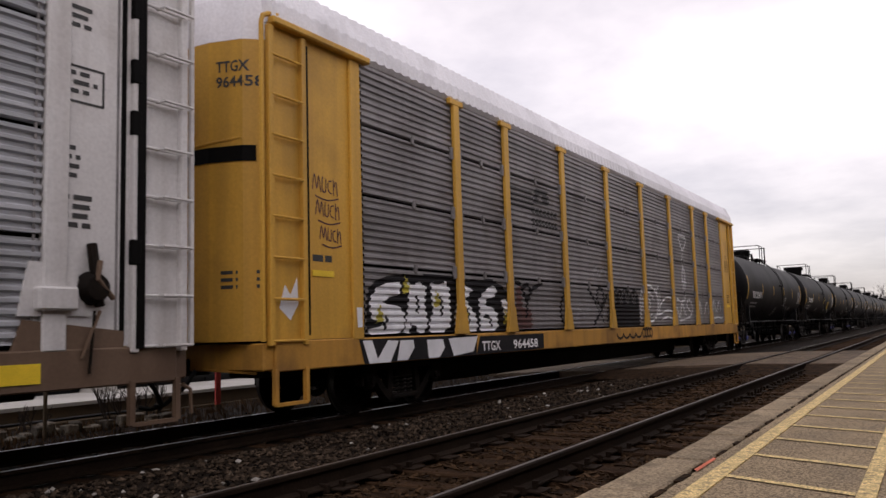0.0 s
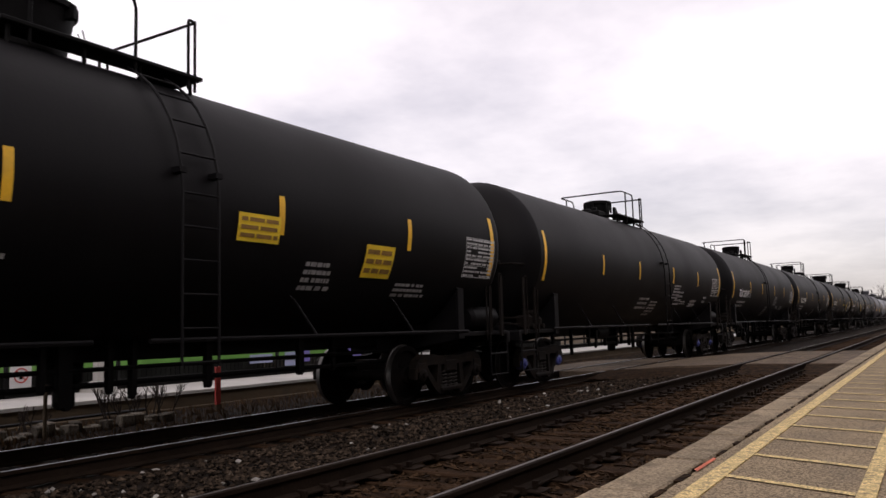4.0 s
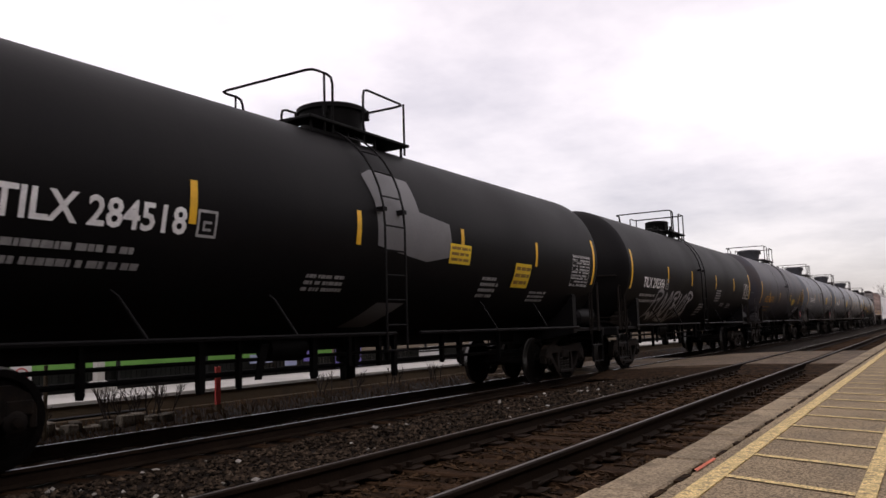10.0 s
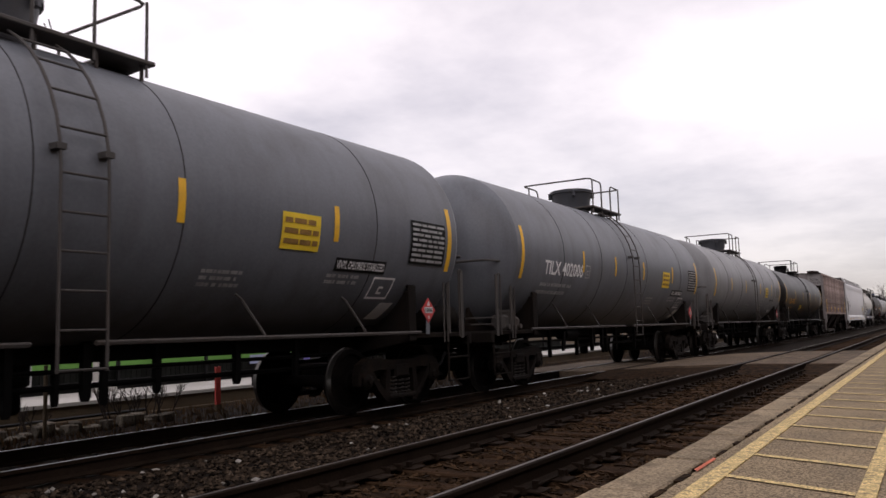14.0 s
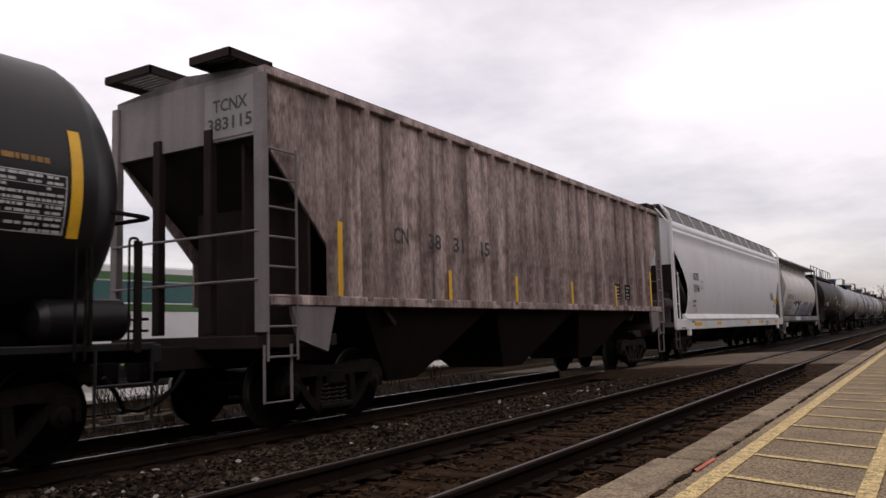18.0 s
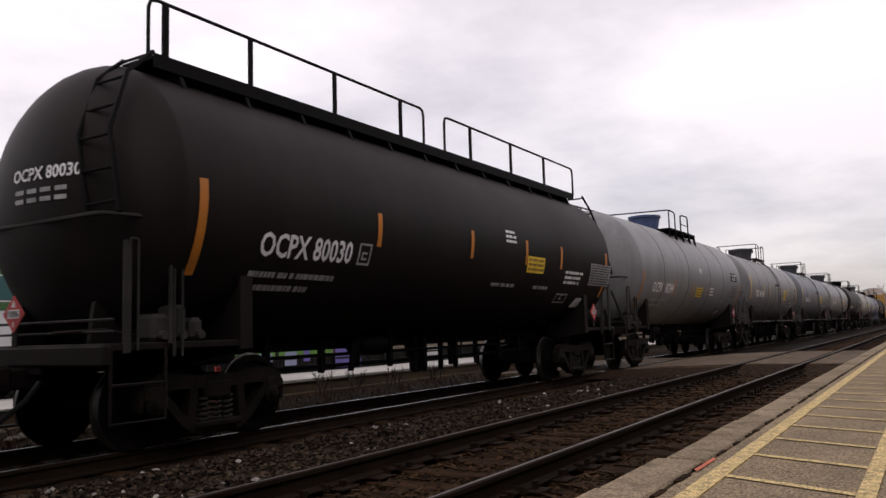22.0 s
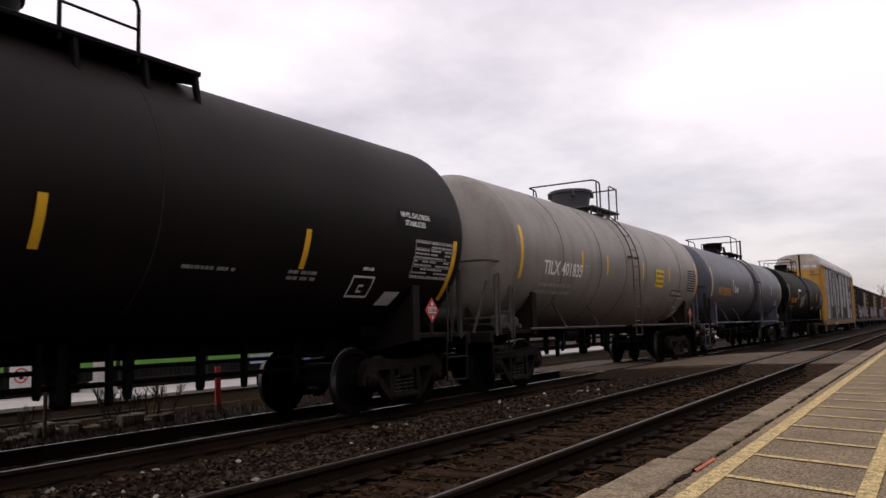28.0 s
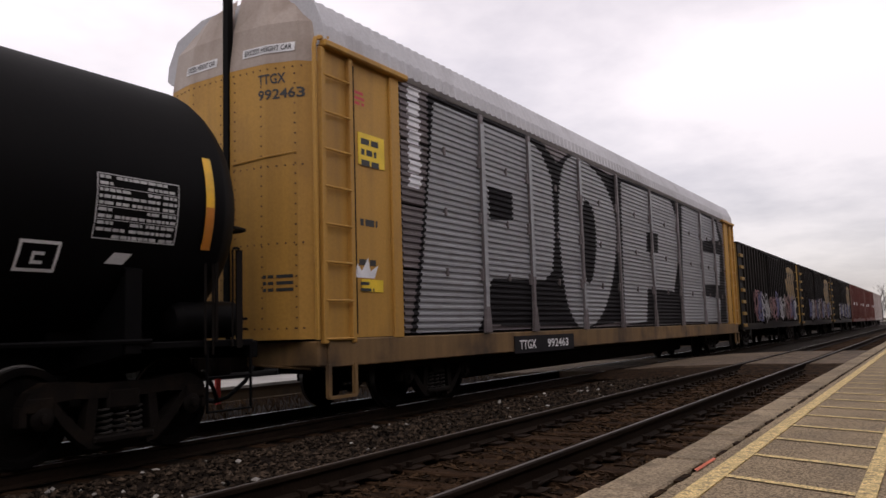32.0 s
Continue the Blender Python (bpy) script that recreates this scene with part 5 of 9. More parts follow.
def yellow_rack():
    panel = paint("galvanised_panel", (0.255, 0.245, 0.25), 0.5, metal=0.25, vary=0.30, stretch=(0.05, 0.3, 7.0), stain=(0.09, 0.075, 0.07), stain_amount=0.45, streak=0.35, per_object=0.10)
    shell = paint("rack_yellow", (0.60, 0.335, 0.052), 0.5, stain=(0.17, 0.10, 0.035), stain_amount=0.4, streak=0.35)
    roofm = paint("rack_roof_white", (0.78, 0.78, 0.82), 0.5, stain=(0.35, 0.34, 0.35), stain_amount=0.4, streak=0.1)
    sill = paint("sill_yellow", (0.50, 0.255, 0.045), 0.55, stain=(0.10, 0.05, 0.025), stain_amount=0.6, streak=0.4)
    car = rack(20.4, 13.25, panel, shell, roofm, sill, "yellow auto rack with grey ribbed panels and graffiti along the bottom", (-8.65, -6.75, -3.97, -1.12, 1.68, 4.52, 7.36, 9.32), 0.10, "TTGX 964458", roofm, rear=0.51)
    ring = [(-0.12, 0.345), (-0.70, 0.306), (-1.15, 0.165), (-1.28, 0.05)]
    part("end_slot", Geo().add([(-13.25 - d - 0.006, y, z) for y, d in ring for z in (3.40 - 0.0 * y, 3.60)], [(0, 1, 3, 2), (2, 3, 5, 4), (4, 5, 7, 6)]), M["black_iron"], car, "dark slot with a latch in the end door")
    W, K = M["graffiti_white"], M["graffiti_black"]
    # big outlined letters along the bottom of the first panels, over panels and sill
    back = [(-11.29, 1.19), (-11.27, 1.61), (-11.15, 1.9), (-10.67, 2.06), (-9.9, 2.11), (-9.03, 2.13), (-8.27, 2.09), (-7.43, 2.12), (-6.98, 2.0), (-6.64, 1.77), (-6.67, 1.44), (-6.93, 1.17)]
    part("graffiti", sprayed([bend(back, 3)], 0.003), K, car, "black graffiti backing")
    shapes = [
        [(-11.17, 1.71), (-10.99, 1.88), (-10.67, 1.97), (-10.39, 1.98), (-10.38, 1.86), (-10.47, 1.76), (-10.71, 1.73), (-10.86, 1.66), (-10.69, 1.62), (-10.42, 1.6), (-10.3, 1.48), (-10.3, 1.32), (-10.41, 1.19), (-11.19, 1.18), (-11.23, 1.27), (-10.9, 1.3), (-10.81, 1.36), (-11.12, 1.4), (-11.18, 1.55)],
        [(-10.19, 1.97), (-9.98, 1.94), (-9.87, 2.0), (-9.67, 1.92), (-9.72, 1.63), (-9.64, 1.34), (-9.74, 1.19), (-9.91, 1.18), (-10.0, 1.29), (-10.12, 1.34), (-10.19, 1.18), (-10.32, 1.19), (-10.24, 1.45), (-10.17, 1.71)],
        [(-9.53, 2.0), (-9.31, 1.96), (-9.07, 2.03), (-8.94, 1.9), (-8.95, 1.64), (-8.91, 1.45), (-8.97, 1.26), (-9.18, 1.18), (-9.58, 1.18), (-9.60, 1.31), (-9.47, 1.54), (-9.51, 1.77)],
        [(-8.71, 1.97), (-8.51, 2.0), (-8.24, 1.96), (-8.18, 1.89), (-8.41, 1.74), (-8.22, 1.59), (-8.05, 1.45), (-8.0, 1.24), (-8.09, 1.18), (-8.79, 1.18), (-8.78, 1.45), (-8.68, 1.74)],
        [(-7.93, 1.75), (-7.7, 1.91), (-7.43, 2.01), (-7.21, 1.97), (-7.32, 1.81), (-7.63, 1.76), (-7.72, 1.65), (-7.42, 1.6), (-7.25, 1.5), (-7.23, 1.23), (-7.41, 1.18), (-7.92, 1.18), (-7.91, 1.45)],
        [(-7.1, 1.75), (-6.85, 1.78), (-6.75, 1.6), (-6.8, 1.4), (-6.95, 1.35), (-6.98, 1.6)]]
    for poly in shapes:
        part("graffiti", sprayed([poly], 0.006), W, car, "white graffiti letter")
    for pts in ([(-9.95, 1.78), (-9.92, 1.6), (-9.96, 1.5)], [(-9.24, 1.78), (-9.20, 1.6), (-9.24, 1.45)], [(-8.45, 1.95), (-8.60, 1.6), (-8.65, 1.25)], [(-7.75, 1.45), (-7.55, 1.42), (-7.5, 1.25)], [(-10.75, 1.45), (-10.85, 1.25)], [(-8.35, 1.6), (-8.3, 1.3)]):
        part("graffiti", sprayed([stroke(bend(pts, 3), 0.035)], 0.008), K, car, "black graffiti stroke")
    part("graffiti", sprayed([[(-11.55, 1.57), (-11.42, 1.57), (-11.42, 1.29), (-11.53, 1.29)]], flat=-1.456), W, car, "white paint on the corner post")
    for poly in ([(-11.42, 1.1), (-11.2, 1.1), (-11.07, 0.83), (-10.81, 1.09), (-10.53, 1.08), (-10.75, 0.77), (-11.27, 0.77)], [(-10.49, 1.08), (-10.14, 1.08), (-10.11, 0.96), (-10.3, 0.78), (-10.58, 0.78)], [(-9.75, 1.07), (-9.27, 1.07), (-9.21, 0.93), (-9.38, 0.78), (-9.71, 0.78)], [(-9.09, 1.08), (-8.1, 1.09), (-8.26, 0.83), (-8.93, 0.78)]):
        part("graffiti", sprayed([poly], flat=-1.450), W, car, "white graffiti on the sill")
    part("graffiti", sprayed([[(-11.5, 1.12), (-8.1, 1.12), (-8.15, 0.77), (-11.38, 0.77)]], flat=-1.446), K, car, "black graffiti backing on the sill")
    part("graffiti", sprayed([[(-8.15, 0.77), (-8.0, 1.09), (-5.3, 1.09), (-5.3, 0.78)]], flat=-1.445), K, car, "black painted patch on the sill")
    flat_text(car, "TTGX", -7.94, 0.82, 0.70, 0.18, -1.452, M["white_letter"])
    flat_text(car, "964458", -6.71, 0.82, 1.1, 0.18, -1.452, M["white_letter"])
    # faded owner's mark on the fifth panel: plain shapes
    for k in range(4):
        part("owner_mark", sprayed([[(-6.54, 3.98 - k * 0.11), (-5.50 + 0.03 * k, 3.98 - k * 0.11), (-5.52 + 0.03 * k, 4.03 - k * 0.11), (-6.54, 4.03 - k * 0.11)]], 0.004), M["black_letter"], car, "faded black owner's mark")
    part("owner_mark", sprayed([[(-5.45, 3.80), (-5.35, 4.13), (-4.72, 4.15), (-4.66, 3.82)], [(-5.22, 3.86), (-5.18, 4.02), (-5.02, 4.02), (-5.02, 3.86)]], 0.004), M["black_letter"], car, "faded black owner's mark")
    for z, n in ((3.57, 7), (3.34, 8)):
        for k in range(n):
            x, w = -5.55 + k * 1.32 / n, 1.0 / n
            part("owner_mark", sprayed([[(x, z), (x, z + 0.14), (x + w, z + 0.14), (x + w, z)]], 0.004), M["black_letter"], car, "faded black owner's mark")
    part("graffiti", sprayed([[(-0.9, 1.18), (-0.85, 2.05), (-0.6, 2.2), (-0.25, 2.1), (0.1, 2.2), (0.5, 2.1), (0.9, 2.2), (1.2, 2.0), (1.2, 1.18)]], 0.004), M["graffiti_black"], car, "blacked-out graffiti patch")
    def drawn(lines, mat, w, label, flat=None):
        for pts in lines:
            part("graffiti", sprayed([stroke(bend(pts, 4), w)], 0.006, flat=flat), mat, car, label)

    def ring(cx, cz, rx, rz, a0=0.0, a1=math.tau, n=10):
        return [(cx + rx * math.cos(a0 + (a1 - a0) * k / n), cz + rz * math.sin(a0 + (a1 - a0) * k / n)) for k in range(n + 1)]
    pale = M["graffiti_tank"]
    face = [ring(2.15, 1.80, 0.85, 0.52, -2.2, 3.6), ring(2.05, 1.78, 0.55, 0.34, 0.3, 5.2), ring(1.95, 1.80, 0.25, 0.18), ring(2.75, 1.85, 0.22, 0.42, -1.3, 1.4), ring(2.95, 1.9, 0.22, 0.45, -1.2, 1.2)]
    face += [[(2.5, 1.45), (3.2, 1.52), (3.9, 1.62), (4.45, 1.60)], [(3.1, 1.7), (3.6, 1.95), (4.1, 2.02), (4.4, 1.98)], [(3.3, 1.35), (3.9, 1.42), (4.4, 1.38)], [(1.3, 1.3), (1.35, 1.9), (1.6, 2.25), (2.3, 2.33)]]
    face += [[(4.6, 1.35), (4.9, 1.75), (5.3, 1.4), (5.6, 1.85), (6.0, 1.45)], [(5.2, 1.3), (5.9, 1.35), (6.6, 1.45), (6.9, 1.75), (6.5, 2.0), (6.2, 1.8), (6.6, 1.6)], [(5.0, 2.02), (5.5, 1.92), (6.1, 1.98)]]
    face += [[(5.6, 4.08), (6.5, 4.05), (6.05, 3.62), (5.6, 4.08)], [(6.0, 3.5), (5.95, 3.1), (6.02, 2.6), (6.0, 2.0)], [(5.85, 2.35), (5.8, 2.8), (6.0, 3.02), (6.2, 2.8), (6.12, 2.35)], [(5.75, 2.6), (6.3, 2.55)]]
    face += [[(7.3, 1.4), (7.5, 1.9), (7.7, 1.45), (7.9, 1.95), (8.1, 1.5)], [(8.5, 1.5), (8.9, 1.95), (9.2, 1.5)], [(9.7, 1.5), (10.0, 2.0), (10.4, 1.6), (10.8, 2.0), (11.1, 1.6)], [(9.8, 1.35), (10.6, 1.4), (11.2, 1.35)]]
    drawn(face, W, 0.030, "white graffiti line")
    drawn([[(-2.25, 2.42), (-2.0, 2.62), (-1.8, 2.42), (-1.55, 2.62), (-1.3, 2.45)], [(-2.2, 1.4), (-2.0, 1.7), (-1.7, 1.35), (-1.5, 1.6)], [(-3.4, 1.35), (-3.1, 1.75), (-2.8, 1.4), (-2.5, 1.8)], [(-3.5, 1.6), (-2.9, 1.55), (-2.4, 1.62)], [(-0.75, 2.56), (-0.3, 2.58)]], pale, 0.03, "pale graffiti line")
    drawn([ring(-1.8, 1.92, 0.22, 0.22), [(-2.6, 2.1), (-2.1, 1.75), (-1.6, 1.3)], [(-1.3, 2.0), (-1.75, 1.6), (-2.3, 1.25)], [(-1.35, 1.3), (-1.25, 1.7)], ring(-5.95, 1.95, 0.16, 0.13), [(-6.6, 2.17), (-6.2, 2.05), (-5.95, 1.75), (-5.7, 1.98), (-5.2, 2.14)], [(-5.95, 1.75), (-5.98, 1.4)], [(-4.0, 1.95), (-4.25, 1.7), (-4.2, 1.35), (-3.9, 1.2)]], K, 0.045, "black graffiti line")
    drawn([ring(-0.6 + 0.5 * k, 1.0, 0.24, 0.13, math.pi, math.tau) for k in range(4)] + [ring(1.35 + 0.22 * k, 0.98, 0.11, 0.12) for k in range(4)], K, 0.03, "black graffiti loops on the sill", -1.447)
    drawn([ring(-0.55 + 0.52 * k, 1.75, 0.2, 0.36, 0.0, math.pi) for k in range(4)], M["graffiti_grey"], 0.02, "grey outline in the blacked-out patch")
    for x, z in ((-8.55, 1.55), (-9.45, 1.75), (-11.05, 1.5), (-7.0, 1.45), (-10.35, 1.95)):
        part("graffiti", sprayed([[(x, z - 0.16), (x + 0.10, z + 0.14), (x + 0.22, z - 0.12)]], 0.009), M["yellow_spray"], car, "yellow graffiti fill")
    part("graffiti", sprayed([[(-6.5, 1.2), (-6.42, 2.0), (-6.2, 2.05), (-6.15, 1.6), (-5.75, 1.58), (-5.75, 1.2)]], 0.005), M["graffiti_brown"], car, "maroon sprayed patch")
    scrawl = ([(0, 0.1), (0.04, 0.32), (0.09, 0.12), (0.13, 0.3), (0.17, 0.08)], [(0.21, 0.3), (0.20, 0.12), (0.27, 0.10), (0.28, 0.28)], [(0.40, 0.26), (0.33, 0.24), (0.33, 0.12), (0.40, 0.08)], [(0.44, 0.30), (0.44, 0.06)], [(0.44, 0.16), (0.50, 0.26), (0.52, 0.06)], [(0.05, 0.02), (0.3, -0.02), (0.55, 0.03)])
    for x, z, k in ((-12.40, 3.05, 1.0), (-12.34, 2.72, 0.95), (-12.26, 2.40, 0.85)):
        for line in scrawl:
            part("graffiti", sprayed([stroke(bend([(x + a * k, z + b * k) for a, b in line], 4), 0.010)], flat=-1.406), M["graffiti_brown"], car, "dark scrawl on the corner door")
    part("notice_plate", Geo().box(-12.42, -11.98, -1.412, -1.402, 1.98, 2.06), M["yellow_plate"], car, "yellow notice strip")
    # clearance notices on the rear corner door
    for a, b, c, d in ((12.24, 12.76, 3.60, 3.62), (12.24, 12.76, 3.20, 3.22), (12.24, 12.26, 3.22, 3.60), (12.74, 12.76, 3.22, 3.60)):
        part("notice_border", Geo().box(a, b, -1.408, -1.401, c, d), K, car)
    bars_on(car, 12.29, 3.56, 0.42, 4, -1.404, K, seed=21, pitch=0.085, tall=0.03)
    bars_on(car, 12.33, 3.84, 0.30, 2, -1.404, K, seed=22, pitch=0.07, tall=0.03)
    bars_on(car, 12.38, 3.12, 0.12, 1, -1.404, K, seed=23, tall=0.03)
    bars_on(car, 12.24, 2.27, 0.42, 4, -1.404, K, seed=24, pitch=0.085, tall=0.04)
    part("notice_plate", Geo().box(12.17, 12.75, -1.410, -1.401, 1.79, 1.89), M["yellow_plate"], car, "yellow notice strip")
    part("paint_splash", sprayed([[(-13.05, 1.55), (-12.95, 1.85), (-12.85, 1.72), (-12.72, 1.95), (-12.70, 1.6), (-12.85, 1.40)]], flat=-1.406), M["graffiti_white"], car, "white paint splash")
    return car


def grey_rack():
    panel = paint("silver_panel", (0.40, 0.415, 0.44), 0.5, metal=0.2, vary=0.2, stretch=(0.05, 0.3, 7.0), stain=(0.12, 0.11, 0.10), stain_amount=0.4, streak=0.3, per_object=0.08)
    shell = paint("rack_white", (0.66, 0.65, 0.645), 0.5, stain=(0.16, 0.12, 0.09), stain_amount=0.35, streak=0.35)
    sill = paint("sill_rust", (0.15, 0.098, 0.066), 0.6, stain=(0.07, 0.04, 0.025), stain_amount=0.6, streak=0.4)
    car = rack(-7.4, 13.25, panel, shell, shell, sill, "white auto rack with silver ribbed panels and a rusty sill", (-8.65, -5.8, -3.0, -0.15, 2.7, 5.5, 8.3), 0.09)
    # notices on the rear corner door, the hand brake and its box
    bars_on(car, 11.86, 4.52, 0.34, 3, -1.404, M["black_letter"], seed=8)
    for a, b, c, d in ((11.74, 12.26, 3.885, 3.91), (11.74, 12.26, 3.53, 3.555), (11.74, 11.765, 3.555, 3.885), (12.235, 12.26, 3.555, 3.885)):
        part("stencil_box", Geo().add([(a, -1.404, c), (b, -1.404, c), (b, -1.404, d), (a, -1.404, d)], [(0, 1, 2, 3)]), M["black_letter"], car)
    bars_on(car, 11.80, 3.85, 0.40, 3, -1.404, M["black_letter"], seed=9)
    bars_on(car, 11.80, 3.10, 0.24, 4, -1.404, M["black_letter"], seed=10)
    bars_on(car, 11.72, 2.62, 0.50, 4, -1.404, M["black_letter"], seed=11, tall=0.05)
    part("brake_box", Geo().box(11.55, 11.95, -1.52, -1.40, 1.50, 1.72, 0.02), shell, car)
    part("brake_lever", Geo().tube([(12.12, -1.44, 2.15), (12.14, -1.50, 1.72), (12.2, -1.46, 1.55)], 0.05, 8), M["steel"], car)
    # black strip in place of the slot's shade
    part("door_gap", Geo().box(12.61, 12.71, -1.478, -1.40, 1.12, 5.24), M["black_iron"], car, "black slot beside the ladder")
    for z in (3.45, 4.0, 2.1, 4.7):
        part("slot_latch", Geo().box(12.55, 12.66, -1.482, -1.41, z - 0.13, z + 0.13, 0.01), M["black_iron"], car)
    for x in (12.42, 11.55):
        part("door_seam", Geo().box(x - 0.012, x + 0.012, -1.409, -1.40, 1.15, 5.2), M["graffiti_grey"], car)
    for k in range(8):
        z = 1.14 + 0.52 * k
        part("rung", Geo().tube([(12.88, -1.42, z), (12.88, -1.55, z), (13.26, -1.55, z), (13.26, -1.42, z)], 0.018, 6), shell, car)
    part("brake_bracket", Geo().prism([(11.4, 1.45), (11.5, 1.95), (11.95, 1.95), (12.1, 1.45)], "y", -1.43, -1.40), shell, car, "plate behind the hand brake")
    part("brake_housing", Geo().lathe([(-1.55, 0.03), (-1.54, 0.12), (-1.46, 0.16), (-1.40, 0.17)], "y", (12.14, 0, 1.72), 16), M["steel"], car, smooth=True)
    part("brake_arm", Geo().tube([(12.16, -1.52, 1.98), (12.12, -1.54, 1.80), (12.32, -1.50, 1.62)], 0.028, 7), sill, car)
    part("brake_rod", Geo().tube([(12.20, -1.47, 1.50), (12.02, -1.46, 1.05)], 0.018, 6), sill, car)
    part("door_foot", Geo().prism([(11.35, 1.12), (11.45, 1.42), (12.5, 1.30), (12.5, 1.12)], "y", -1.425, -1.40), sill, car, "rusty foot of the corner door")
    part("coupling_lever", Geo().tube([(13.25, -1.40, 0.72), (13.36, -1.40, 0.66), (13.38, -1.40, 0.40)], 0.022, 6), sill, car)
    part("brake_chain", Geo().tube([(12.15, -1.46, 1.5), (12.12, -1.47, 1.2), (12.10, -1.46, 0.9)], 0.015, 5), M["steel"], car)
    part("notice_plate", Geo().box(11.15, 11.62, -1.452, -1.442, 0.84, 1.02), M["yellow_plate"], car, "yellow notice on the sill")
    return car


def lettered_rack():
    panel = paint("faded_panel", (0.17, 0.15, 0.155), 0.5, metal=0.15, vary=0.3, stretch=(0.05, 0.3, 7.0), stain=(0.07, 0.055, 0.05), stain_amount=0.45, streak=0.35, per_object=0.10)
    shell = paint("rack_ochre", (0.46, 0.25, 0.052), 0.55, stain=(0.20, 0.11, 0.045), stain_amount=0.45, streak=0.45)
    roofm = paint("rack_roof_grey", (0.48, 0.48, 0.50), 0.5, stain=(0.2, 0.19, 0.19), stain_amount=0.4, streak=0.1)
    band = paint("bare_metal_band", (0.36, 0.30, 0.255), 0.5, stain=(0.16, 0.11, 0.08), stain_amount=0.5, streak=0.4)
    sill = paint("sill_mottled", (0.20, 0.12, 0.05), 0.6, stain=(0.035, 0.025, 0.02), stain_amount=0.8, streak=0.5)
    car = rack(479.0, 13.1, panel, shell, roofm, sill, "yellow auto rack with giant white graffiti letters on its side", (-8.58, -6.55, -3.79, -1.2, 1.71, 4.63, 7.6, 9.6), 0.055, "TTGX 992463", band, panel, (-0.58, 4.68, 4.46, 0.66))
    W, K = M["graffiti_silver"], M["graffiti_black"]
    black = [(-10.32, 5.22), (-5.8, 5.24), (-4.98, 4.88), (-4.24, 5.24), (-3.48, 5.24), (-1.54, 5.12), (-1.07, 5.2), (4.59, 5.24), (10.4, 5.24), (11.2, 4.44), (11.2, 1.2), (-0.24, 1.2), (-1.36, 1.3),
             (-3.53, 1.18), (-5.16, 1.25), (-8.33, 1.28), (-8.65, 1.18), (-10.99, 1.18), (-10.78, 1.97), (-10.55, 3.03), (-10.35, 4.14)]
    part("graffiti", sprayed([black], 0.003), K, car, "black graffiti outline")
    p1 = [(-10.14, 5.08), (-6.42, 5.13), (-5.83, 4.98), (-5.31, 4.48), (-5.26, 3.32), (-5.47, 2.41), (-5.91, 2.2), (-8.26, 2.15), (-8.62, 1.45), (-8.83, 1.19), (-10.82, 1.19), (-10.5, 2.83)]
    h1 = [(-8.29, 3.88), (-7.28, 3.88), (-7.29, 3.33), (-8.26, 3.25)]
    o1 = bend([(-4.05, 5.2), (-2.97, 5.15), (-1.9, 4.78), (-1.25, 4.01), (-1.42, 2.93), (-2.02, 1.96), (-2.82, 1.36), (-3.65, 1.19), (-4.25, 1.28), (-4.76, 1.81), (-4.96, 2.71), (-5.01, 3.61), (-4.85, 4.46), (-4.51, 4.98), (-4.05, 5.2)], 3)[:-1]
    h2 = bend([(-3.36, 4.28), (-2.86, 4.04), (-2.73, 3.35), (-2.98, 2.53), (-3.37, 2.21), (-3.7, 2.59), (-3.73, 3.36), (-3.61, 3.95), (-3.36, 4.28)], 3)[:-1]
    p2 = [(-0.66, 5.1), (4.09, 5.15), (4.72, 4.64), (4.62, 3.29), (3.91, 2.22), (1.2, 2.24), (0.95, 1.28), (-0.9, 1.24), (-0.79, 3.51)]
    h3 = [(1.39, 3.9), (2.51, 3.91), (2.4, 3.33), (1.28, 3.3)]
    e1 = [(5.45, 5.16), (10.18, 5.12), (10.64, 4.38), (7.91, 4.16), (7.69, 3.77), (10.61, 3.82), (10.27, 2.62), (7.74, 2.58), (7.63, 2.17), (10.26, 2.11), (10.07, 1.22), (4.94, 1.26), (5.11, 3.32)]
    for polys in ([p1, h1], [o1, h2], [p2, h3], [e1]):
        part("graffiti", sprayed(polys, 0.007), W, car, "silver-white graffiti letter")
    # the posts under the paint take its colour
    for p, lo, hi in ((-8.58, 1.6, 5.0), (-6.55, 2.25, 5.05), (-3.79, 1.3, 2.2), (-3.79, 4.3, 5.1), (1.71, 2.3, 3.3), (1.71, 3.95, 5.05), (7.6, 4.2, 5.1)):
        part("graffiti", Geo().box(p - 0.062, p + 0.062, -SIDE - 0.090, -SIDE - 0.082, lo, hi), W, car, "silver-white paint on a post")
    for k in range(7):
        z = 3.5 + 0.24 * k
        part("graffiti", sprayed([[(-10.95, z), (-10.9, z + 0.22), (-10.55, z + 0.22), (-10.62, z)]], 0.006), M["graffiti_white"], car, "white sprayed smear")
    part("number_board", Geo().box(-7.52, -4.58, -1.455, -1.442, 0.72, 1.06), K, car, "black number board on the sill")
    flat_text(car, "TTGX", -7.3, 0.80, 0.75, 0.18, -1.458, M["white_letter"])
    flat_text(car, "992463", -6.0, 0.80, 1.1, 0.18, -1.458, M["white_letter"])
    part("notice_plate", Geo().box(-12.24, -11.60, -1.412, -1.402, 3.66, 4.14), M["yellow_plate"], car, "yellow notice panel")
    bars_on(car, -12.18, 4.06, 0.5, 3, -1.415, M["black_letter"], seed=12, pitch=0.16, tall=0.09)
    bars_on(car, -12.30, 4.75, 0.3, 3, -1.404, M["red_placard"], seed=13, pitch=0.08)
    part("notice_plate", Geo().box(-12.22, -11.70, -1.412, -1.402, 1.80, 1.98), M["yellow_plate"], car, "yellow notice plate")
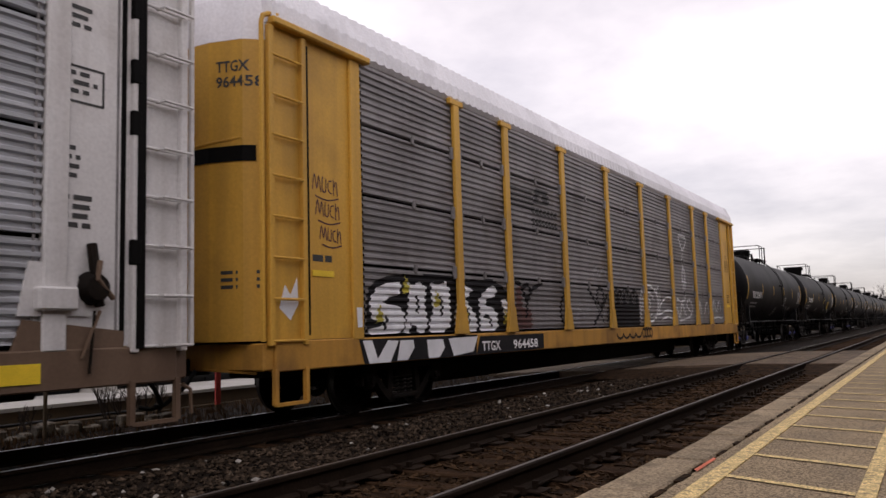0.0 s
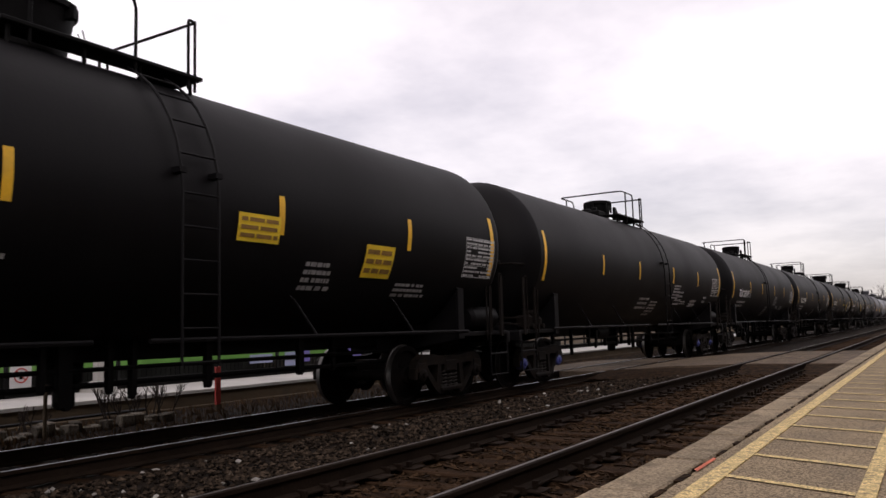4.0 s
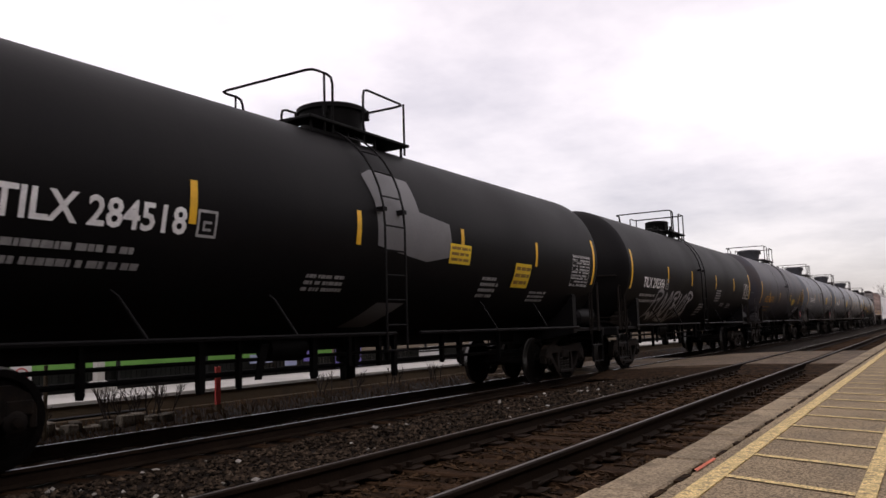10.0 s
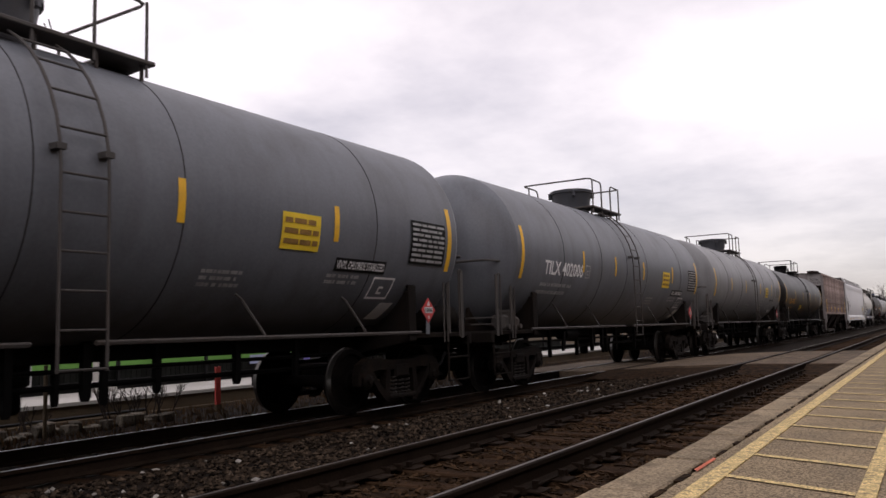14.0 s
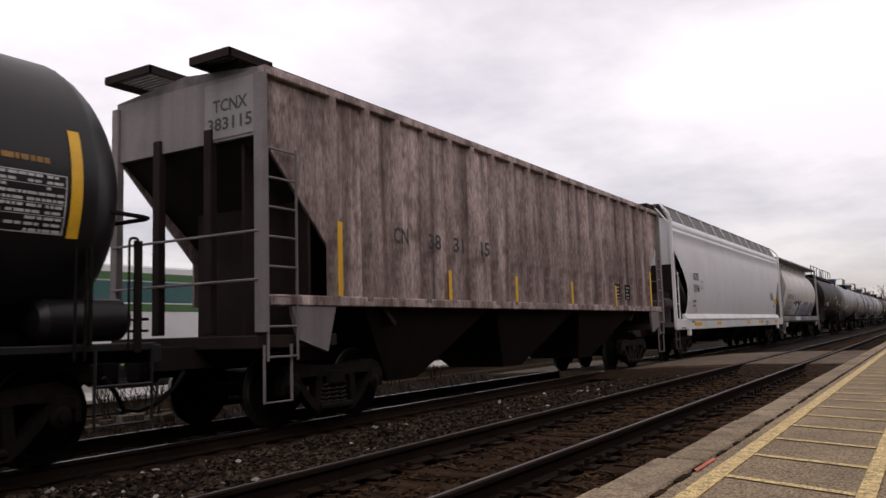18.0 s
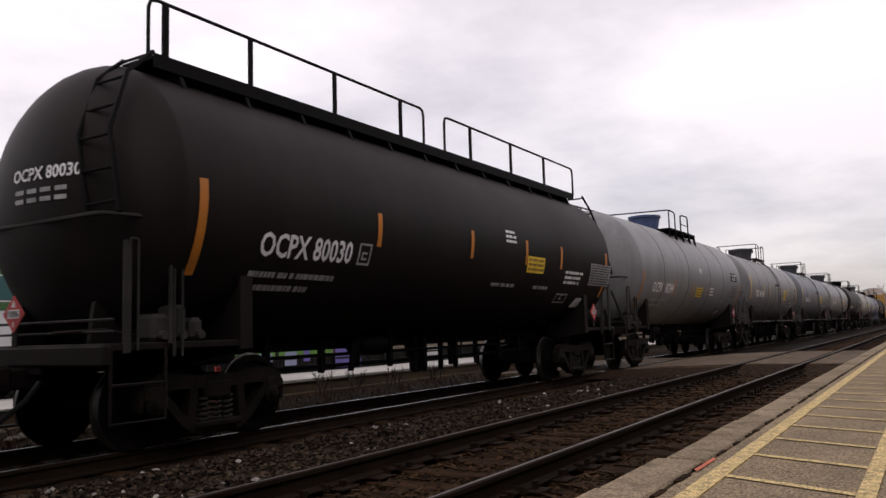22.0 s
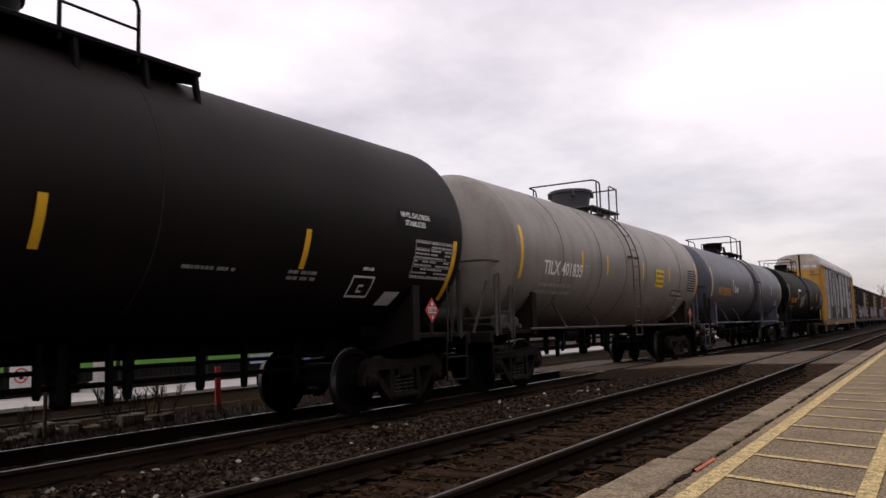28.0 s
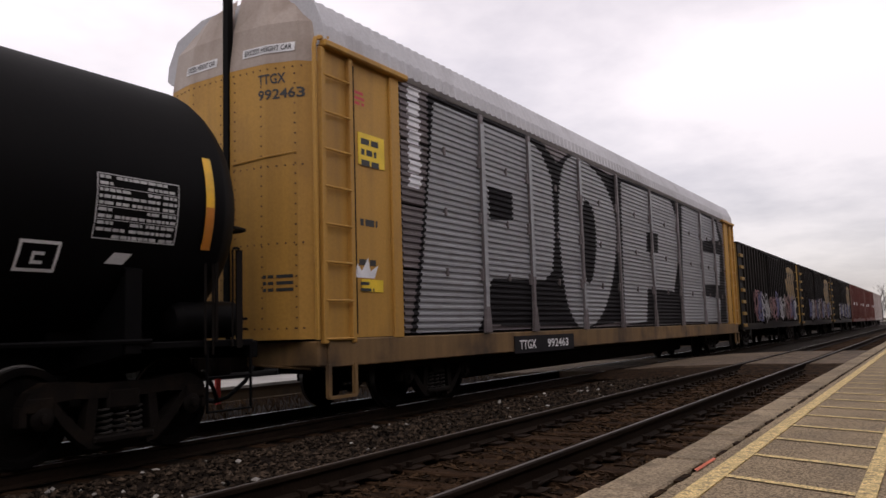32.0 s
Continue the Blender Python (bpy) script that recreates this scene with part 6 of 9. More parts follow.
    bars_on(car, -12.25, 1.94, 0.36, 2, -1.415, M["black_letter"], seed=14, pitch=0.09)
    bars_on(car, -12.22, 2.86, 0.42, 1, -1.404, M["black_letter"], seed=15, tall=0.10)

    def bow(y, z, out):          # a point on the bowed end doors
        w = 1.0 if y < 0 else 1.2
        a = abs(y) / w
        d = 0.34 - 0.06 * a if a < 0.70 else 0.30 - 0.311 * (a - 0.70)
        return (-13.1 - d + 0.138 * max(0.0, z - 5.0) - out, y, z)
    for y0, y1 in ((0.95, 0.24), (-0.28, -1.12)):
        cols = [y0 + (y1 - y0) * k / 8 for k in range(9)]
        p = part("notice_plate", Geo().add([bow(y, z, 0.012) for y in cols for z in (5.13, 5.26)], [(2 * k, 2 * k + 2, 2 * k + 3, 2 * k + 1) for k in range(8)]), M["white_plate"], car, "white notice strip on the end door")
        vs, fs = letters("EXCESS HEIGHT CAR", 0.085, abs(y1 - y0) - 0.08)
        part("lettering", Geo().add([bow(y0 - 0.04 - a, 5.155 + b, 0.018) for a, b in vs], fs), M["black_letter"], p)
    g = Geo()
    for y in [-1.22 + 0.122 * k for k in range(21)]:
        if abs(y) > 0.1:
            for z in (1.30, 2.45, 3.52, 4.90):
                x, b, c = bow(y, z, 0.0)
                g.box(x - 0.008, x + 0.01, b - 0.011, b + 0.011, c - 0.011, c + 0.011)
    for z in [1.3 + 0.14 * k for k in range(26)]:
        for y in (-1.12, -0.62, -0.14, 0.14, 0.75, 1.30):
            x, b, c = bow(y, z, 0.0)
            g.box(x - 0.008, x + 0.01, b - 0.011, b + 0.011, c - 0.011, c + 0.011)
    part("rivets", g, M["rust_dot"], car, "rusty rivet rows on the end doors")
    part("paint_splash", sprayed([[(-12.4, 2.0), (-12.3, 2.2), (-12.2, 2.1), (-12.05, 2.3), (-12.0, 2.1), (-11.8, 2.2), (-11.9, 2.0)]], flat=-1.404), M["graffiti_white"], car, "white sprayed crown")
    return car


M["rust_dot"] = material("rusty_rivet", (0.10, 0.052, 0.022), 0.8, vary=0.4, scale=20, bump=0.1, per_island=0.5)
M["graffiti_silver"] = material("silver_white_spray_paint", (0.30, 0.31, 0.325), 0.5, vary=0.22, scale=8, bump=0.05, stretch=(0.08, 0.3, 6.0), stain=(0.2, 0.19, 0.18), stain_amount=0.35)
M["yellow_spray"] = material("yellow_spray_paint", (0.42, 0.36, 0.04), 0.6, vary=0.2, scale=12, bump=0.05)

# ---- covered hoppers and box cars ----
def bay(x0, x1, w, z1, z0=0.42):
    """One pyramid bay under a hopper."""
    m = (x0 + x1) / 2
    return Geo().loft([[(x0, -w, z1), (x1, -w, z1), (x1, w, z1), (x0, w, z1)], [(m - 0.45, -0.65, z0), (m + 0.45, -0.65, z0), (m + 0.45, 0.65, z0), (m - 0.45, 0.65, z0)]])


def end_ladder(car, x, mat, z0=0.5, z1=3.1, y=-1.43, w=0.45, n=8):
    lad = part("ladder", Geo().tube([(x, y, z0), (x, y, z1)], 0.02, 6).tube([(x + w, y, z0), (x + w, y, z1)], 0.02, 6), mat, car)
    for k in range(n):
        z = z0 + 0.05 + (z1 - z0 - 0.1) * k / (n - 1)
        part("rung", Geo().tube([(x, y, z), (x + w, y, z)], 0.015, 6), mat, lad)
    return lad


def running_board(car, x0, x1, z, mat, y0=-0.45, y1=0.45, post=1.9, rise=0.0):
    b = part("roof_walkway", Geo().box(x0, x1, y0, y1, z, z + 0.04), mat, car)
    x = x0 + 0.3
    while x < x1:
        part("walkway_bracket", Geo().box(x - 0.03, x + 0.03, y0, y1, z - 0.22 - rise, z), mat, b)
        x += post
    return b


def shorten(car, k):
    """Bring a car's body to its length: each part moves towards the middle, long ones shrink along the car."""
    for ob in car.children:
        if abs(ob.location.x) > 1e-6:
            ob.location.x *= k
            for i, (w, c, along, local) in enumerate(WHEELSETS):
                if w.parent == ob:
                    WHEELSETS[i] = (w, c, ob.location.x + local, local)
        elif ob.type == "MESH" and ob.data.users == 1:
            for v in ob.data.vertices:
                v.co.x *= k
        for kid in ob.children:
            if abs(ob.location.x) < 1e-6 and kid.type == "MESH" and kid.data.users == 1:
                for v in kid.data.vertices:
                    v.co.x *= k


def brown_hopper():
    rust = paint("hopper_brown", (0.36, 0.285, 0.262), 0.75, vary=0.50, scale=7, stretch=(1.7, 1.7, 0.30), fine=30, grain=0.30, bump=0.25, stain=(0.060, 0.036, 0.031), stain_amount=0.5, streak=0.95, per_object=0.30, spec=0.1)
    grate = paint("hopper_grating", (0.13, 0.12, 0.115), 0.7, vary=0.3, scale=30, fine=90)
    # near-black brown: the shade of bays and end recesses is painted in
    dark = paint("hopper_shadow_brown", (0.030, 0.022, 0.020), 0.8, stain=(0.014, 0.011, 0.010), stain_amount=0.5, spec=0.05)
    grey = paint("hopper_end_grey", (0.21, 0.19, 0.185), 0.7, stain=(0.06, 0.045, 0.04), stain_amount=0.4, streak=0.4)
    car = thing("hopper_car", "weathered brown ribbed covered hopper car with yellow strips", "hopper car", (271.95, YC, ZR), group="freight train")
    n, a, b = 18, -7.1, 7.75
    part("side_sheet", Geo().prism([(-8.48, 4.52), (-8.48, 3.72), (-7.1, 2.35), (-7.1, 4.52)], "y", -1.38, -1.34), rust, car)
    part("side_sheet", Geo().prism([(7.75, 4.52), (7.75, 2.4), (8.95, 3.7), (8.95, 4.52)], "y", -1.38, -1.34), rust, car)
    for i in range(n):
        w = (b - a) / n
        part("side_sheet", Geo().box(a + w * i, a + w * (i + 1), -1.38, -1.34, 1.68, 4.52), rust, car)
    part("far_side_sheet", Geo().prism([(-8.48, 4.52), (-8.48, 3.72), (-7.1, 2.35), (-7.1, 1.68), (7.75, 1.68), (7.75, 2.4), (8.95, 3.7), (8.95, 4.52)], "y", 1.34, 1.38), rust, car)
    for i in range(n + 1):
        x = a + (b - a) * i / n
        part("side_rib", lambda: Geo().prism([(-0.085, -1.38), (-0.06, -1.47), (0.06, -1.47), (0.085, -1.38)], "z", 1.66, 4.50), rust, car, at=(x, 0, 0), key="hrib")
    part("side_sill", Geo().box(-8.4, 8.9, -1.46, -1.34, 1.58, 1.72, 0.015), rust, car)
    part("top_chord", Geo().box(-8.5, 8.97, -1.47, -1.34, 4.49, 4.60, 0.012), rust, car)
    part("roof", Geo().prism([(-1.42, 4.59), (0, 4.72), (1.42, 4.59), (1.42, 4.50), (-1.42, 4.50)], "x", -8.5, 8.97), grate, car)
    running_board(car, -8.75, 9.1, 4.80, dark, -1.00, -0.45, 1.6)
    for x0, x1, y0, y1, z in ((-8.85, -8.05, -1.20, -0.48, 4.76), (-8.85, -8.05, 0.30, 1.25, 4.84), (8.6, 9.3, -1.25, -0.4, 4.82)):
        g = part("end_platform", Geo().box(x0, x1, y0, y0 + 0.04, z - 0.08, z + 0.03).box(x0, x1, y1 - 0.04, y1, z - 0.08, z + 0.03).box(x0, x0 + 0.04, y0, y1, z - 0.08, z + 0.03).box(x1 - 0.04, x1, y0, y1, z - 0.08, z + 0.03), dark, car, "grating at the roof's end")
        n = 9
        for k in range(n):
            x = x0 + 0.06 + (x1 - x0 - 0.12) * k / (n - 1)
            part("grating_bar", Geo().box(x - 0.022, x + 0.022, y0, y1, z, z + 0.028), grate, g)
    part("roof_brace", Geo().tube([(9.1, -1.30, 4.35), (9.2, -1.30, 4.72), (9.2, -1.0, 4.80)], 0.02, 6), dark, car)
    for s, e in ((-1, -8.48), (1, 8.95)):
        m = -7.1 if s < 0 else 7.75
        part("end_sheet", Geo().box(e - 0.03, e + 0.03, -1.38, 1.38, 3.72, 4.56), grey, car)
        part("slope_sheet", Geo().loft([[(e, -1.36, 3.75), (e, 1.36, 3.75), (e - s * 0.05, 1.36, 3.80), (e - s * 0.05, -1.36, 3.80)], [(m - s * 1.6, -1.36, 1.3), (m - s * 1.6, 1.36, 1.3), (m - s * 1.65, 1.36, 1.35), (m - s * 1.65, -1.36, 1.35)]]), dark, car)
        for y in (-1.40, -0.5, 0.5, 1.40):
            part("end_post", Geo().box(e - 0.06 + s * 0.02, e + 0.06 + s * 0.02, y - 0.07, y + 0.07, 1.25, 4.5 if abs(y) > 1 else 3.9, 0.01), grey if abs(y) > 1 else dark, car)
        # dark sheets added to fill the open end with shade
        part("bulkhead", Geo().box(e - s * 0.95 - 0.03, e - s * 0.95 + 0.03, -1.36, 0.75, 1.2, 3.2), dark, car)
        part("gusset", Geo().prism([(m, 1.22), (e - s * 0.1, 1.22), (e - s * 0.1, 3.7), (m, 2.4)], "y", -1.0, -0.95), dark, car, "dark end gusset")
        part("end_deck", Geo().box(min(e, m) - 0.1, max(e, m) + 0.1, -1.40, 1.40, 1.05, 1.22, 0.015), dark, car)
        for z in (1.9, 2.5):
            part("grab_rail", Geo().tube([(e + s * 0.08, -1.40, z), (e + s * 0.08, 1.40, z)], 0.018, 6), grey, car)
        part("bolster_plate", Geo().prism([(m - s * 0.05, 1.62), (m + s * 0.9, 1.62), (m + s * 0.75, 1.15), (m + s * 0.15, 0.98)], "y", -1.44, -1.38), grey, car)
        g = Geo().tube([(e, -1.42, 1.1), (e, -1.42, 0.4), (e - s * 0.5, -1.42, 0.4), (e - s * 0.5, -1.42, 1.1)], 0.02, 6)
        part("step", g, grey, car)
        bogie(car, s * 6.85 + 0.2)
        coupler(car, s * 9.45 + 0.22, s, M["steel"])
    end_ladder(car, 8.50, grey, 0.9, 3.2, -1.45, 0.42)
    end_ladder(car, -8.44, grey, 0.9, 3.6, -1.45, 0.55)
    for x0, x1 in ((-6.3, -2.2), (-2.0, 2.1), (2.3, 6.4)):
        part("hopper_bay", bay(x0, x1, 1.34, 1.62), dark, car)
    part("centre_sill", Geo().box(-9.2, 9.6, -0.3, 0.3, 0.82, 1.1), dark, car)
    for x, z0, z1 in ((-7.0, 1.72, 2.75), (-3.95, 1.72, 2.22), (-1.33, 1.72, 2.22), (1.6, 1.72, 2.22), (4.62, 1.70, 2.22), (7.73, 1.72, 2.70)):
        part("reflector_strip", Geo().box(x - 0.05, x + 0.05, -1.482, -1.472, z0, z1), M["yellow_mark"], car, "vertical yellow reflective strip")
    for x in (4.86, 5.62):
        part("notice_panel", Geo().box(x, x + 0.42, -1.40, -1.385, 1.88, 2.28), M["black_iron"], car, "dark notice panel")
        bars_on(car, x + 0.06, 2.22, 0.3, 4, -1.402, M["dim_letter"], seed=int(x * 9))
    flat_text(car, "CN", -5.65, 2.55, 0.42, 0.26, -1.475, M["black_letter"])
    flat_text(car, "38", -4.62, 2.53, 0.40, 0.26, -1.475, M["black_letter"])
    flat_text(car, "31", -3.80, 2.53, 0.36, 0.26, -1.475, M["black_letter"])
    flat_text(car, "15", -2.80, 2.53, 0.36, 0.26, -1.475, M["black_letter"])
    part("number_patch", Geo().box(-8.522, -8.512, -1.30, -0.42, 3.76, 4.50), paint("pale_patch", (0.26, 0.245, 0.24), 0.7), car, "pale patch behind the car number")
    flat_text(car, "TCNX", -0.58, 4.10, 0.62, 0.17, -8.528, M["black_letter"], face="end")
    flat_text(car, "383115", -0.48, 3.86, 0.80, 0.17, -8.528, M["black_letter"], face="end")
    shorten(car, 0.953)
    return car


def grey_hopper():
    side = paint("hopper_light_grey", (0.66, 0.66, 0.675), 0.45, vary=0.05, stain=(0.38, 0.38, 0.39), stain_amount=0.2, streak=0.15)
    white = paint("hopper_sill_white", (0.74, 0.74, 0.74), 0.5, stain=(0.3, 0.29, 0.28), stain_amount=0.25, streak=0.2)
    dark = paint("hopper_end_dark", (0.085, 0.074, 0.070), 0.7, spec=0.1, stain=(0.04, 0.035, 0.03), stain_amount=0.4)
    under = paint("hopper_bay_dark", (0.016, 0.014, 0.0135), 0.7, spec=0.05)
    grate = paint("walkway_grating", (0.145, 0.138, 0.135), 0.7, vary=0.3, scale=30, fine=120)
    car = thing("hopper_car", "light grey smooth-sided covered hopper car with a white sill", "hopper car", (292.0, YC, ZR), group="freight train")
    H = 10.2
    # bulging side: heights and half widths, with the ends cut back along a curve
    prof = [(1.42, 1.36), (1.6, 1.39), (1.8, 1.425), (2.1, 1.455), (2.3, 1.465), (2.5, 1.475), (2.75, 1.476), (3.0, 1.474), (3.2, 1.47), (3.35, 1.465), (3.5, 1.458), (3.8, 1.44), (4.12, 1.41), (4.15, 1.43), (4.24, 1.425), (4.27, 1.40), (4.34, 1.425), (4.44, 1.41), (4.55, 1.33)]

    def cut(z):
        """How far the side is cut back from the car's end at a height."""
        if z > 3.5:
            return 0.28
        if z > 2.1:
            return 0.28 + 1.32 * math.sin((3.5 - z) / 1.4 * math.pi / 2)
        return 1.60 - 0.22 * ((2.1 - z) / 0.7) ** 2
    for y in (-1, 1):
        rows = [[(x, y * w, z) for x in [-H + cut(z) + (2 * H - 2 * cut(z)) * k / 12 for k in range(13)]] for z, w in prof]
        vs = [q for r in rows for q in r]
        fs = [(i * 13 + j, i * 13 + j + 1, (i + 1) * 13 + j + 1, (i + 1) * 13 + j) for i in range(len(rows) - 1) for j in range(12)]
        part("side_sheet", Geo().add(vs, fs), side, car, smooth=True)
        part("side_sill", Geo().box(-H + 0.05, H - 0.05, min(y * 1.38, y * 1.47), max(y * 1.38, y * 1.47), 1.00, 1.34, 0.02), white, car)
        part("sill_flange", Geo().prism([(y * 1.34, 1.52), (y * 1.40, 1.52), (y * 1.50, 1.36), (y * 1.50, 1.33), (y * 1.34, 1.33)], "x", -H + 1.2, H - 1.2), white, car)
    part("roof", Geo().prism([(-1.34, 4.54), (-0.6, 4.78), (0.6, 4.78), (1.34, 4.54)], "x", -H + 0.28, H - 0.28), side, car)
    running_board(car, -H + 0.1, H - 0.1, 5.02, grate, -1.12, -0.42, 1.65, 0.12)
    running_board(car, -H + 0.1, H - 0.1, 5.02, grate, 0.42, 1.12, 1.65, 0.12)
    for y in (-1, 1):
        part("walkway_web", Geo().add([(-H + 0.15, y * 1.335, 4.555), (H - 0.15, y * 1.335, 4.555), (H - 0.15, y * 1.10, 5.03), (-H + 0.15, y * 1.10, 5.03), (-H + 0.15, y * 1.32, 4.555), (H - 0.15, y * 1.32, 4.555), (H - 0.15, y * 1.085, 5.03), (-H + 0.15, y * 1.085, 5.03)], [(0, 1, 2, 3), (4, 5, 6, 7), (0, 1, 5, 4), (2, 3, 7, 6), (0, 3, 7, 4), (1, 2, 6, 5)]), grate, car, "sloping grating beside the roof")
    for k in range(13):
        x = -H + 0.4 + (2 * H - 0.8) * k / 12
        part("walkway_post", Geo().prism([(-1.36, 4.54), (-1.33, 4.54), (-1.09, 5.05), (-1.12, 5.05)], "x", x - 0.02, x + 0.02), white, car)
    for k in range(4):
        part("roof_hatch", Geo().box(-7.6 + 4.4 * k, -5.6 + 4.4 * k, -0.30, 0.30, 4.76, 4.92, 0.04), side, car)
    for s in (-1, 1):
        e = s * H
        part("end_sheet", Geo().box(e - s * 0.28 - 0.02, e - s * 0.28 + 0.02, -1.36, 1.36, 3.1, 4.6), side, car)
        part("slope_sheet", Geo().loft([[(e - s * 0.3, -1.36, 3.15), (e - s * 0.3, 1.36, 3.15), (e - s * 0.4, 1.36, 3.2), (e - s * 0.4, -1.36, 3.2)], [(e - s * 2.5, -1.36, 1.3), (e - s * 2.5, 1.36, 1.3), (e - s * 2.6, 1.36, 1.35), (e - s * 2.6, -1.36, 1.35)]]), dark, car)
        part("end_deck", Geo().box(min(e, e - s * 2.2), max(e, e - s * 2.2), -1.38, 1.38, 1.10, 1.26), dark, car)
        part("shear_plate", Geo().box(e - s * 1.4 - 0.03, e - s * 1.4 + 0.03, -0.9, 0.9, 1.26, 2.4), dark, car)
        for y in (-1.44, 1.44):
            part("corner_post", Geo().box(e - s * 0.08 - 0.05, e - s * 0.08 + 0.05, y - 0.05, y + 0.05, 1.1, 4.55, 0.01), white, car)
        g = Geo()
        loop(g, [(e - s * 0.05, -1.44, 4.45), (e + s * 0.02, -1.44, 4.70), (e - s * 0.12, -1.12, 5.05)], 0.03)
        part("corner_brace", g, white, car)
        part("corner_brace", Geo().tube([(e - s * 0.05, -1.40, 4.4), (e - s * 0.25, -0.9, 5.0)], 0.025, 6), white, car)
        lad = s * (H - 0.50) if s > 0 else -H + 0.05
        end_ladder(car, lad, white, 1.3, 2.85, -1.46, 0.45, 4)
        g = Geo().tube([(e - s * 0.06, -1.42, 1.05), (e - s * 0.06, -1.42, 0.42), (e - s * 0.45, -1.42, 0.42), (e - s * 0.45, -1.42, 1.05)], 0.022, 6).tube([(e - s * 0.06, -1.42, 0.72), (e - s * 0.45, -1.42, 0.72)], 0.02, 6)
        part("step", g, dark, car)
        part("jack_pad", Geo().box(s * (H - 1.55) - 0.12, s * (H - 1.55) + 0.12, -1.50, -1.40, 0.80, 1.02, 0.02), white, car)
        for y in (-0.9,):
            part("air_reservoir", Geo().lathe([(e - s * 0.7 - 0.45, 0.02), (e - s * 0.7 - 0.42, 0.2), (e - s * 0.7 + 0.42, 0.2), (e - s * 0.7 + 0.45, 0.02)], "x", (0, y, 1.85), 18), white if s > 0 else dark, car, smooth=True)
        bogie(car, s * (H - 1.95))
        coupler(car, s * (H + 0.52), s, M["steel"])
    for x0, x1 in ((-7.0, -3.6), (-3.4, -0.05), (0.05, 3.4), (3.6, 7.0)):
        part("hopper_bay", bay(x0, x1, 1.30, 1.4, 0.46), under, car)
    part("centre_sill", Geo().box(-H, H, -0.3, 0.3, 0.82, 1.1), dark, car)
    for x, w in ((-7.95, 0.92), (-4.7, 0.62), (0.86, 0.53), (3.58, 0.9), (7.79, 0.8)):
        part("reflector_strip", Geo().box(x, x + w, -1.478, -1.470, 1.12, 1.23), M["yellow_mark"], car, "yellow reflective strip on the sill")
    k = M["black_letter"]
    flat_text(car, "OCPX", -7.88, 2.66, 0.76, 0.26, -1.485, k)
    flat_text(car, "71746", -7.88, 2.26, 0.82, 0.26, -1.485, k)
    bars_on(car, -8.05, 1.98, 0.5, 2, -1.475, k, seed=30, pitch=0.16, tall=0.06)
    part("notice_plate", Geo().box(-7.5, -7.27, -1.47, -1.46, 1.60, 1.76), M["white_plate"], car, "small white notice")
    for a, b, c, d in ((-6.85, -6.62, 2.64, 2.66), (-6.85, -6.62, 2.40, 2.42), (-6.85, -6.83, 2.42, 2.64), (-6.64, -6.62, 2.42, 2.64)):
        part("stencil_box", Geo().add([(a, -1.485, c), (b, -1.485, c), (b, -1.485, d), (a, -1.485, d)], [(0, 1, 2, 3)]), k, car)
    bars_on(car, 6.95, 2.58, 0.85, 5, -1.485, k, seed=31, pitch=0.075, tall=0.05)
    part("notice_plate", Geo().box(8.00, 8.60, -1.482, -1.472, 2.06, 2.34), M["yellow_plate"], car, "yellow notice panel")
    bars_on(car, 8.06, 2.30, 0.46, 3, -1.484, M["dim_orange"], seed=33, pitch=0.085)
    for a, b, c, d in ((6.92, 7.36, 2.16, 2.19), (6.92, 7.36, 1.84, 1.87), (6.92, 6.95, 1.87, 2.16), (7.33, 7.36, 1.87, 2.16), (7.12, 7.15, 1.87, 2.16)):
        part("stencil_box", Geo().add([(a, -1.478, c), (b, -1.478, c), (b, -1.478, d), (a, -1.478, d)], [(0, 1, 2, 3)]), M["white_letter"], car)
    bars_on(car, 7.6, 2.0, 0.5, 2, -1.475, k, seed=32, pitch=0.075)
    bars_on(car, 5.3, 1.22, 0.8, 3, -1.474, k, seed=34, pitch=0.085)
    bars_on(car, -9.6, 1.08, 0.6, 1, -1.474, k, seed=35)
    bars_on(car, -8.3, 1.28, 0.5, 1, -1.474, k, seed=36)
    return car


